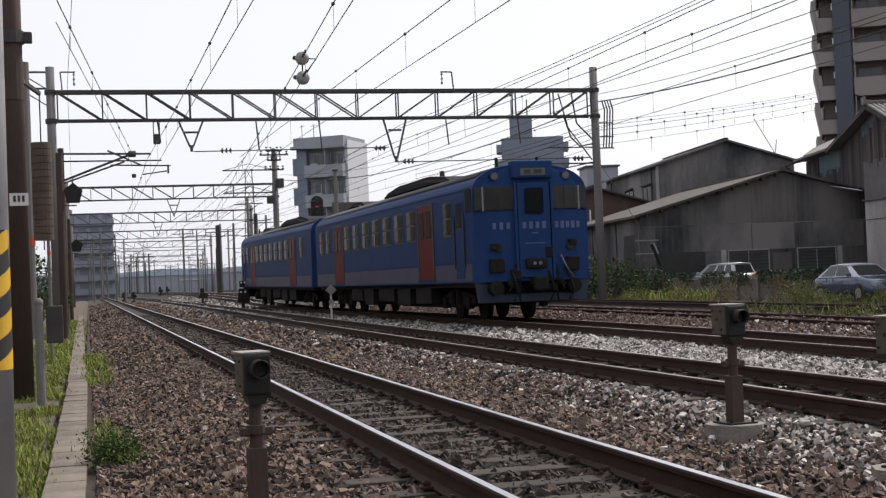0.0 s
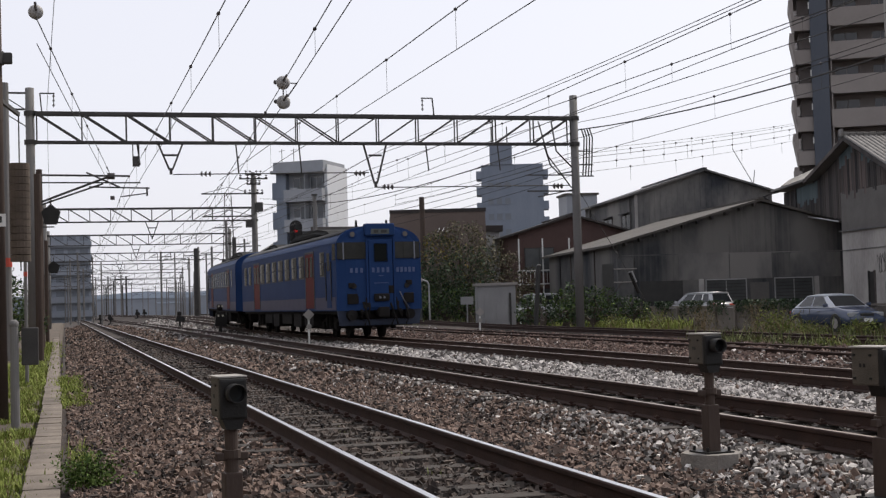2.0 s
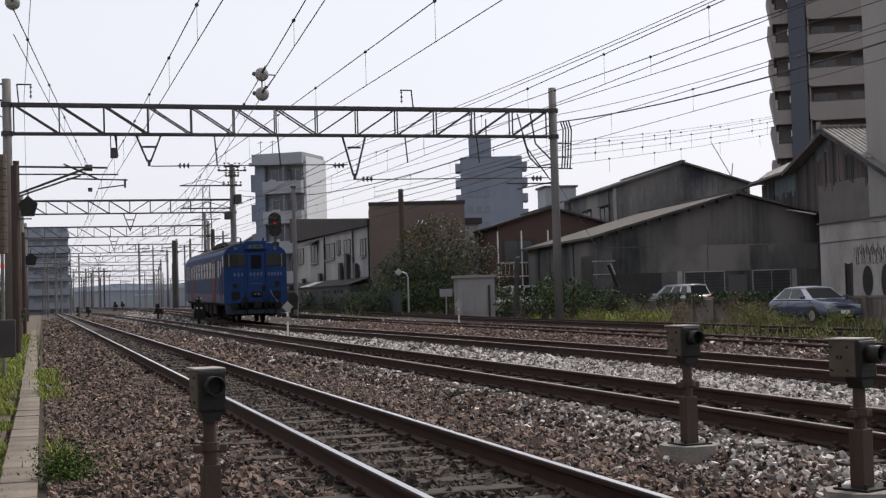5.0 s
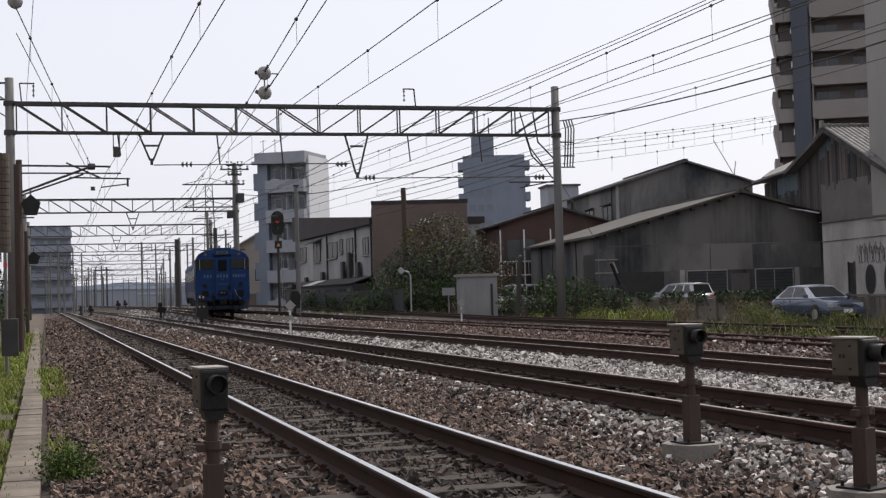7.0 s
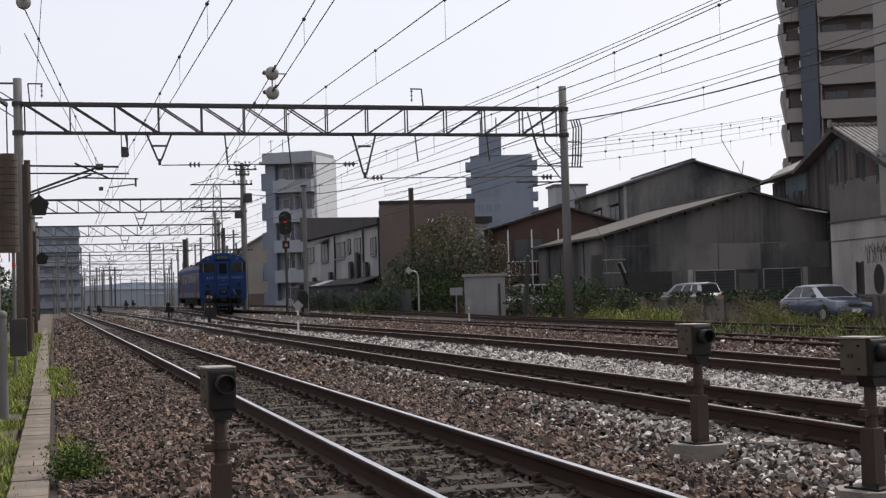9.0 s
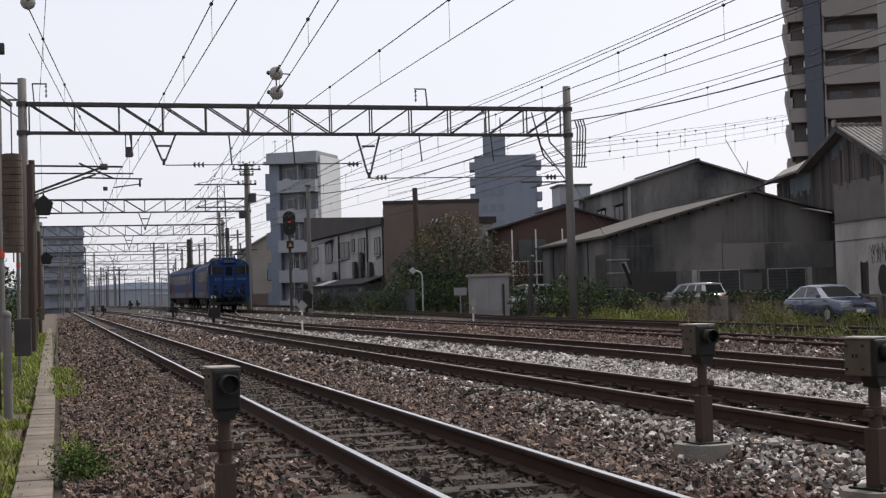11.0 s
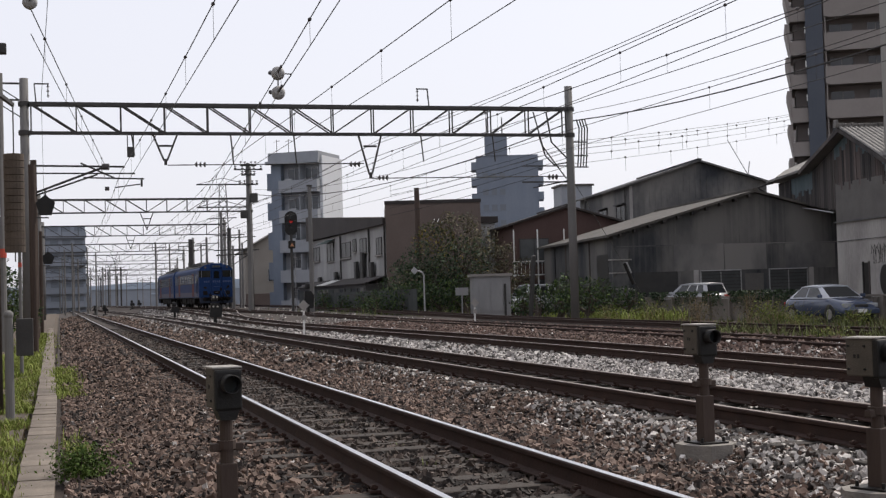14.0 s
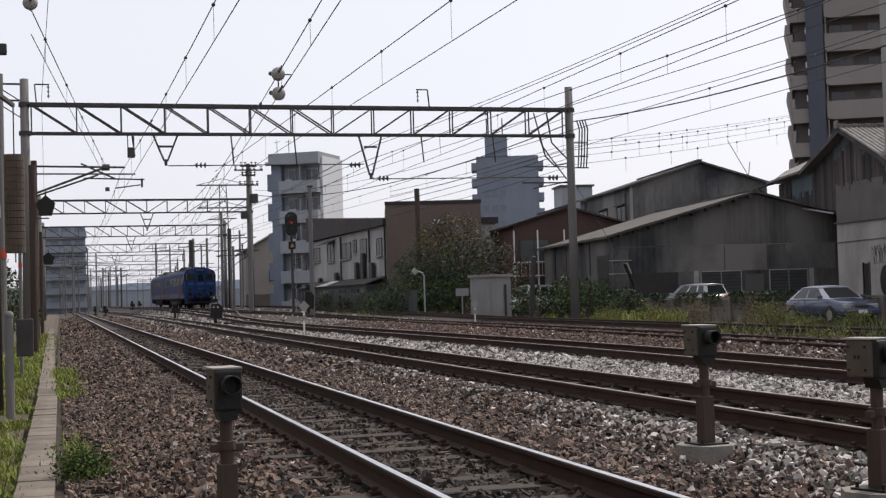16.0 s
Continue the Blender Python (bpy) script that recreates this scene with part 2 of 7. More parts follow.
M_SHED = material("pale_grey_shed_panel", (0.19, 0.19, 0.195), (0.29, 0.29, 0.295), 1, 0.6, 0.0, 0.1, 10, streak=0.4)
M_FENCE = material("green_grey_fence_panel", (0.018, 0.024, 0.025), (0.045, 0.053, 0.053), 1, 0.7, 0.0, 0.1, 10, objvar=0.5)
M_GRASS = material("grass_blade", (0.10, 0.13, 0.025), (0.31, 0.36, 0.10), 1.0, 0.7, 0.0, 0.0, 10, island=0.9, spec=0.08)
M_BUSH = material("bush_leaf", (0.025, 0.05, 0.012), (0.11, 0.16, 0.04), 6.0, 0.7, 0.0, 0.0, 30, island=0.8, spec=0.1)
M_WEED = material("pale_weed", (0.045, 0.056, 0.024), (0.19, 0.21, 0.085), 0.8, 0.7, 0.0, 0.0, 10, island=0.9, spec=0.08)
M_DRY = material("dry_grass", (0.14, 0.10, 0.06), (0.30, 0.23, 0.14), 0.8, 0.8, 0.0, 0.0, 10, island=0.9, spec=0.08)
M_LEAF = material("dark_tree_leaf", (0.018, 0.034, 0.022), (0.085, 0.115, 0.065), 0.5, 0.6, 0.0, 0.0, 5, island=0.8, spec=0.08)
M_LEAFY = material("yellowing_tree_leaf", (0.06, 0.054, 0.036), (0.20, 0.175, 0.11), 0.5, 0.6, 0.0, 0.0, 5, island=0.8, spec=0.08)
M_WEEDLEAF = material("yellow_green_weed_leaf", (0.07, 0.09, 0.025), (0.25, 0.28, 0.08), 0.8, 0.6, 0.0, 0.0, 10, island=0.9, spec=0.08)
M_DRYLEAF = material("drying_weed_leaf", (0.07, 0.06, 0.035), (0.2, 0.165, 0.095), 0.8, 0.7, 0.0, 0.0, 10, island=0.9, spec=0.08)
M_LEAFGOLD = material("golden_tree_leaf", (0.11, 0.085, 0.02), (0.30, 0.23, 0.06), 0.5, 0.6, 0.0, 0.0, 5, island=0.8, spec=0.08)
M_BARK = material("bark", (0.04, 0.03, 0.025), (0.09, 0.07, 0.055), 3, 0.9, 0.0, 0.3, 20)
# hills and far roofs carry the haze in their blue base colour
M_HILL = material("haze_tinted_hill", (0.30, 0.36, 0.44), (0.36, 0.42, 0.50), 0.01, 1.0, 0.0, 0.0, 0.05)

# ---- mesh helpers ----


def bx(bm, x, y, z, sx, sy, sz, rot=None, bevel=0.0):
    """A box centred on (x, y, z), turned about its centre by rot."""
    r = bmesh.ops.create_cube(bm, size=1.0)
    vs = r["verts"]
    bmesh.ops.scale(bm, vec=(sx, sy, sz), verts=vs)
    if bevel:
        es = list({e for v in vs for e in v.link_edges})
        q = bmesh.ops.bevel(bm, geom=es, offset=bevel, segments=2, affect="EDGES", profile=0.6)
        vs = list({v for f in q["faces"] for v in f.verts} | {v for v in vs if v.is_valid})
    if rot is not None:
        bmesh.ops.rotate(bm, cent=(0, 0, 0), matrix=rot, verts=vs)
    bmesh.ops.translate(bm, vec=(x, y, z), verts=vs)
    return vs


def rod(bm, p, q, r0, r1=None, seg=8, caps=True):
    """A round rod from p to q."""
    p, q = Vector(p), Vector(q)
    d = q - p
    if d.length < 1e-6:
        return
    m = Matrix.Translation((p + q) / 2) @ d.to_track_quat("Z", "Y").to_matrix().to_4x4()
    bmesh.ops.create_cone(bm, cap_ends=caps, segments=seg, radius1=r0, radius2=r0 if r1 is None else r1, depth=d.length, matrix=m)


def bar(bm, p, q, w, h):
    """A square bar from p to q."""
    p, q = Vector(p), Vector(q)
    d = q - p
    m = Matrix.Translation((p + q) / 2) @ d.to_track_quat("Z", "Y").to_matrix().to_4x4() @ Matrix.Diagonal((w, h, d.length, 1))
    bmesh.ops.create_cube(bm, size=1.0, matrix=m)


def prism(bm, poly, lo, hi, axis="y"):
    """A polygon pushed from lo to hi along an axis; poly gives the other two coordinates in order."""
    def at(a, b, c):
        return {"x": (c, a, b), "y": (a, c, b), "z": (a, b, c)}[axis]
    lows, highs = [bm.verts.new(at(a, b, lo)) for a, b in poly], [bm.verts.new(at(a, b, hi)) for a, b in poly]
    n = len(poly)
    fs = [bm.faces.new(lows), bm.faces.new(highs[::-1])]
    for i in range(n):
        fs.append(bm.faces.new((lows[i], highs[i], highs[(i + 1) % n], lows[(i + 1) % n])))
    bmesh.ops.recalc_face_normals(bm, faces=fs)
    return fs


def tube(bm, pts, r, seg=6):
    """One bent tube through the points."""
    p = [Vector(q) for q in pts]
    rings = []
    for i, q in enumerate(p):
        d = (p[min(i + 1, len(p) - 1)] - p[max(i - 1, 0)]).normalized()
        u = d.cross(Vector((0, 0, 1)) if abs(d.z) < 0.95 else Vector((1, 0, 0))).normalized()
        v = d.cross(u)
        rings.append([bm.verts.new(q + (u * math.cos(a) + v * math.sin(a)) * r) for a in (2 * math.pi * k / seg for k in range(seg))])
    for a, b in zip(rings, rings[1:]):
        for k in range(seg):
            bm.faces.new((a[k], a[(k + 1) % seg], b[(k + 1) % seg], b[k]))
    bm.faces.new(rings[0][::-1])
    bm.faces.new(rings[-1])


def done(bm, name, mat):
    me = bpy.data.meshes.new(name)
    bm.to_mesh(me)
    bm.free()
    me.materials.append(mat)
    return me


def part(name, bm, mat, parent, label="", smooth=False):
    """One mesh object under a thing or a part; bm may be a bmesh or a finished mesh."""
    me = bm if isinstance(bm, bpy.types.Mesh) else done(bm, name, mat)
    if smooth:
        me.shade_smooth()
    ob = new(name, me)
    ob.parent = parent
    return tagged(ob, label)


def thing(name, label, category, m=None, group="", kind=""):
    """An Empty at a thing's base, to carry its parts."""
    ob = new(name)
    ob.empty_display_size = 0.2
    if m is not None:
        ob.matrix_basis = m
    return tagged(ob, label, category, group, kind)


def single(name, bm, mat, label, category, m=None, group="", kind=""):
    """A thing of one mesh."""
    ob = new(name, bm if isinstance(bm, bpy.types.Mesh) else done(bm, name, mat))
    if m is not None:
        ob.matrix_basis = m
    return tagged(ob, label, category, group, kind)


def raw(name, verts, faces, mat):
    me = bpy.data.meshes.new(name)
    me.from_pydata(verts, [], faces)
    me.materials.append(mat)
    me.update()
    return me


def quads(name, V, nper, faces, mat):
    """A mesh of many alike pieces: V is (pieces, nper, 3), faces the piece's own quads or triangles."""
    n = len(V)
    F_ = np.array(faces)
    k = F_.shape[1]
    me = bpy.data.meshes.new(name)
    me.vertices.add(n * nper)
    me.vertices.foreach_set("co", V.astype(np.float32).ravel())
    allf = (np.arange(n)[:, None, None] * nper + F_[None]).ravel()
    me.loops.add(len(allf))
    me.loops.foreach_set("vertex_index", allf.astype(np.int32))
    me.polygons.add(n * len(F_))
    me.polygons.foreach_set("loop_start", (np.arange(n * len(F_)) * k).astype(np.int32))
    me.materials.append(mat)
    me.update(calc_edges=True)
    me.validate()
    me.shade_flat()
    return me


def smooth_line(knots, step=1.0, lo=None, hi=None):
    """x along y through knots (y, x): a smooth curve, as points (x, y)."""
    ky, kx = np.array([k[0] for k in knots], float), np.array([k[1] for k in knots], float)
    y = np.arange(ky[0] if lo is None else lo, (ky[-1] if hi is None else hi) + step / 2, step)
    d = np.gradient(kx, ky)
    i = np.clip(np.searchsorted(ky, y) - 1, 0, len(ky) - 2)
    h = ky[i + 1] - ky[i]
    u = (y - ky[i]) / h
    x = ((1 + 2 * u) * (1 - u) ** 2 * kx[i] + u * (1 - u) ** 2 * h * d[i] + u * u * (3 - 2 * u) * kx[i + 1] + u * u * (u - 1) * h * d[i + 1])
    return np.stack([x, y], 1)

# ---- ground and tracks ----
LINE_1 = [(-12, 2.55), (1, 2.55), (60, 2.55), (120, 2.55), (200, 2.5), (420, 1.0)]
LINE_2 = [(-12, 6.38), (1, 6.38), (20, 6.38), (40, 6.5), (78, 6.95), (120, 7.2), (200, 7.0), (420, 5.5)]
LINE_3 = [(-12, 9.48), (1, 9.75), (15, 10.04), (23, 10.25), (31, 10.26), (39, 10.14), (47, 9.97), (55, 9.77), (63, 9.56), (71, 9.43), (79, 9.68), (87, 10.39),
          (95, 11.35), (103, 12.16), (111, 12.59), (119, 12.66), (127, 12.54), (135, 12.38), (143, 12.25), (160, 12.2), (200, 12.2), (320, 12.0), (420, 10)]
LINE_3B = [(66, 9.5), (80, 9.45), (100, 9.6), (130, 9.7), (200, 9.6), (420, 8)]
LINE_4 = [(-12, 13.87), (1, 13.9), (20, 13.95), (30, 14.4), (45, 14.9), (60, 15.0), (80, 14.2), (95, 13.2), (108, 12.65)]
LINE_5 = [(-12, 16.9), (1, 17.2), (20, 17.7), (35, 18.6), (48, 19.1), (61, 19.4), (90, 19.6), (200, 19.5)]


def bed(x):
    """Height of the ballast by its distance to the tracks."""
    x = np.asarray(x, float)
    return np.interp(x, [-0.1, 0.5, 1.3, 3.8, 4.5, 4.95, 5.3, 5.72, 5.9, 6.85, 7.05, 7.6, 8.1, 8.7, 11.0, 12.2, 13, 16, 17, 21], [-.40, -.36, -.19, -.19, -.29, -.325, -.195, -.20, -.25, -.25, -.20, -.19, -.23, -.19, -.18, -.16, -.10, -.10, -.16, -.32])


def rise(x, y):
    """The train's line and those beyond it climb gently past the first gantry."""
    u = np.clip((np.asarray(x, float) - 7.3) / 2, 0, 1)
    return u * u * (3 - 2 * u) * np.interp(y, [52, 60, 72, 86, 105, 127, 165, 430], [0, 0.02, 0.12, 0.27, 0.40, 0.51, 0.58, 0.6])


def ground():
    bm = bmesh.new()
    bmesh.ops.create_grid(bm, x_segments=40, y_segments=40, size=2500)
    for v in bm.verts:
        v.co.z = -0.5
    single("ground", bm, M_SOIL, "bare brown earth between the railway and the houses", "ground", kind="structure")
    xs = np.concatenate([np.arange(-0.1, 12.6, 0.22), np.arange(12.8, 23.5, 0.6)])
    ys = np.concatenate([np.arange(-14, 0, 1.0), np.arange(0, 40, 0.3), np.arange(40, 120, 1.5), np.arange(120, 430, 10.0)])
    X, Y = np.meshgrid(xs, ys)
    rng = np.random.default_rng(3)
    Z = bed(X) + rise(X, Y) + rng.normal(0, 0.012, X.shape) - 0.025
    V = np.stack([X, Y, Z], -1).reshape(-1, 3)
    nx = len(xs)
    f = [(j * nx + i, j * nx + i + 1, (j + 1) * nx + i + 1, (j + 1) * nx + i) for j in range(len(ys) - 1) for i in range(nx - 1)]
    single("ballast_bed", raw("ballast_bed", V.tolist(), f, M_BED), None, "brown ballast bed darkened for the shade between stones", "ballast", kind="structure")
    # earth verge on the tracks' left, and the yard behind the low wall
    bm = bmesh.new()
    bx(bm, -6, 200, -0.46, 11.1, 420, 0.1)
    single("verge", bm, M_SOIL, "earth verge beside the cable trough", "ground", kind="structure")
    bm = bmesh.new()
    bx(bm, 70, 150, -0.42, 80.6, 320, 0.2)
    single("yard", bm, M_SOIL, "dusty yard ground behind the low wall", "ground", kind="structure")


def stones(name, label, mat, count, y0, y1, keep, size, seed):
    """Crushed stones strewn over the bed; keep(x, y, rng) picks those of this colour."""
    rng = np.random.default_rng(seed)
    u = rng.random(count)
    y = np.sqrt(y0 ** 2 + u * (y1 ** 2 - y0 ** 2))
    x = rng.uniform(-0.08, 0.78, count) * y - 0.05 + rng.uniform(-.4, .4, count)
    ok = (x > 0.02) & (x < 17.5) & keep(x, y, rng)
    x, y = x[ok], y[ok]
    n = len(x)
    cube = np.array([[-1, -1, -1], [1, -1, -1], [1, 1, -1], [-1, 1, -1], [-1, -1, 1], [1, -1, 1], [1, 1, 1], [-1, 1, 1]], float) * 0.5
    P = cube[None] * (1 + rng.normal(0, 0.2, (n, 8, 3)))
    P *= (size * np.clip(rng.lognormal(0, 0.25, (n, 1, 1)), 0.5, 1.6)) * rng.uniform([0.8, 0.6, 0.3], [1.6, 1.2, 0.75], (n, 1, 3))
    q = rng.normal(size=(n, 4))
    q /= np.linalg.norm(q, axis=1)[:, None]
    w, a, b, c = q.T
    R = np.stack([1 - 2 * (b * b + c * c), 2 * (a * b - c * w), 2 * (a * c + b * w), 2 * (a * b + c * w), 1 - 2 * (a * a + c * c), 2 * (b * c - a * w),
                  2 * (a * c - b * w), 2 * (b * c + a * w), 1 - 2 * (a * a + b * b)], 1).reshape(n, 3, 3)
    P = np.einsum("nij,nkj->nki", R, P)
    P[..., 0] += x[:, None]
    P[..., 1] += y[:, None]
    z = bed(x) + rise(x, y) + rng.normal(0, 0.014, n) - 0.005
    t1 = np.abs(x - 2.55) < 1.0
    z[t1] -= 0.004
    P[..., 2] += z[:, None]
    me = quads(name, P, 8, [(0, 3, 2, 1), (4, 5, 6, 7), (0, 1, 5, 4), (1, 2, 6, 5), (2, 3, 7, 6), (3, 0, 4, 7)], mat)
    single(name, me, None, label, "ballast stones", kind="stuff")


def pale(x, y):
    """Share of fresh grey stones in the ballast."""
    x = x + np.interp(y, [10, 16], [0.6, 0.0]) * (x > 4.5) * (x < 6)
    return np.interp(x, [0, 4.5, 5.2, 5.7, 6.2, 7.0, 9.6, 10.6, 11.2], [0.008, 0.015, 0.14, 0.45, 0.75, 0.95, 0.95, 0.4, 0.05])


def ballast():
    def brown(x, y, rng):
        return (rng.random(len(x)) > pale(x, y)) & (x < 11) & (np.abs(x - 2.55) > 0.6)

    def light(x, y, rng):
        return (rng.random(len(x)) < pale(x, y)) & (np.abs(x - 2.55) > 0.6)

    def oily(x, y, rng):
        return np.abs(x - 2.55) <= 0.6

    def rusty(x, y, rng):
        return x > 10.9
    stones("ballast_brown", "dark brown crushed ballast stones round the tracks", M_BROWN, 215000, 4.5, 24, brown, 0.0355, 1)
    stones("ballast_oily", "oil-darkened ballast stones between the bright rails", M_OILY, 190000, 4.5, 24, oily, 0.037, 21)
    stones("ballast_oily", "oil-darkened ballast stones farther between the rails", M_OILY, 110000, 24, 62, oily, 0.06, 22)
    stones("ballast_grey", "fresh pale grey crushed ballast stones between the tracks", M_LIGHT, 220000, 4.5, 24, light, 0.038, 2)
    stones("ballast_brown", "dark brown crushed ballast stones farther along the tracks", M_BROWN, 110000, 24, 62, brown, 0.062, 4)
    stones("ballast_grey", "pale grey crushed ballast stones farther along the tracks", M_LIGHT, 130000, 24, 70, light, 0.06, 5)
    stones("ballast_brown", "dark brown ballast stones far along the tracks", M_BROWN, 70000, 62, 150, brown, 0.10, 8)
    stones("ballast_grey", "pale grey ballast stones far along the tracks", M_LIGHT, 50000, 70, 150, light, 0.10, 9)
    stones("ballast_rusty", "rust-stained ballast stones between the side tracks", M_RUSTST, 120000, 14, 62, rusty, 0.06, 6)


RAIL_OUT = [(-.0635, -.153), (-.0635, -.143), (-.010, -.125), (-.0075, -.048), (-.030, -.034), (-.0325, -.010), (-.026, -.001),
            (.026, -.001), (.0325, -.010), (.030, -.034), (.0075, -.048), (.010, -.125), (.0635, -.143), (.0635, -.153)]


def sweep(pts, off, prof, z0=0.0):
    """A section pushed along a line at a sideways offset."""
    p = np.asarray(pts)
    t = np.gradient(p, axis=0)
    t /= np.linalg.norm(t, axis=1)[:, None]
    nrm = np.stack([t[:, 1], -t[:, 0]], 1)
    V = []
    for i in range(len(p)):
        for u, v in prof:
            a = p[i] + nrm[i] * (off + u)
            V.append((a[0], a[1], z0 + v + float(rise(p[i][0], p[i][1]))))
    k = len(prof)
    f = [(i * k + j, i * k + (j + 1) % k, (i + 1) * k + (j + 1) % k, (i + 1) * k + j) for i in range(len(p) - 1) for j in range(k)]
    f += [tuple(range(k)), tuple(range((len(p) - 1) * k + k - 1, (len(p) - 1) * k - 1, -1))]
    return V, f


SLEEPER_ME = CLIP_ME = None


def track(knots, label, top, near, sleepers_to, step=2.0):
    global SLEEPER_ME, CLIP_ME
    pts = smooth_line(knots, step)
    tr = thing("railway_track", label, "railway track", kind="structure")
    for off in (-0.566, 0.566):
        V, f = sweep(pts, off, RAIL_OUT)
        rail = part("rail", raw("rail", V, f, M_RUST), None, tr, "rust-brown steel rail")
        V, f = sweep(pts, off, [(-.024, -.002), (-.020, .0012), (.020, .0012), (.024, -.002)])
        part("running_surface", raw("running_surface", V, f, top), None, rail, "rail head polished by wheels")
    if SLEEPER_ME is None:
        bm = bmesh.new()
        bx(bm, 0, 0, -0.235, 2.1, 0.22, 0.14, bevel=0.018)
        SLEEPER_ME = done(bm, "sleeper", M_SLEEPER)
        bm = bmesh.new()
        for s in (-1, 1):
            bx(bm, s * 0.095, 0, -0.140, 0.07, 0.075, 0.022, bevel=0.006)
            rod(bm, (s * 0.10, 0, -0.15), (s * 0.10, 0, -0.095), 0.016, seg=6)
            bx(bm, s * 0.10, 0, -0.112, 0.045, 0.045, 0.02)
        CLIP_ME = done(bm, "rail_clip", M_RUST)
    fine = smooth_line(knots, 0.6, lo=max(knots[0][0], -12.0), hi=min(knots[-1][0], sleepers_to))
    t = np.gradient(fine, axis=0)
    rng = np.random.default_rng(len(label))
    for (x, y), (dx, dy) in zip(fine, t):
        a = -math.degrees(math.atan2(dx, dy))
        o = part("sleeper", SLEEPER_ME, None, tr)
        o.matrix_basis = pose(x, y, float(rise(x, y)) + rng.normal(0, 0.006), 0, 0, a + rng.normal(0, 0.5))
        if y < near:
            for off in (-0.566, 0.566):
                o = part("rail_clip", CLIP_ME, None, tr)
                o.matrix_basis = pose(x + off, y, 0, 0, 0, a)
    return tr


ground()
track(LINE_1, "running line with bright polished rails and grey sleepers in brown ballast", M_RAILTOP, 32, 70)
track(LINE_2, "running line with rust-brown rails in pale grey ballast", M_RAILTOP2, 32, 60)
track(LINE_3, "line on which the blue train runs, swinging over a turnout", M_RAILTOP2, 26, 60)
track(LINE_3B, "far line going straight on from the turnout", M_RAILTOP2, 0, 75)
track(LINE_4, "rusty side track half hidden in weeds and brown stones", M_RUST, 0, 60)
track(LINE_5, "rusty side track along the weeds by the low wall", M_RUST, 0, 60)

# ---- train ----
LB, HALF = 20.8, 1.45


def side_profile(z):
    """Half width of the body at a height: upright sides, roof curved in."""
    return HALF if z < 3.05 else HALF * max(0.0, 1 - ((z - 3.05) / 0.72) ** 2.35) ** 0.4255 if z < 3.77 else 0.0


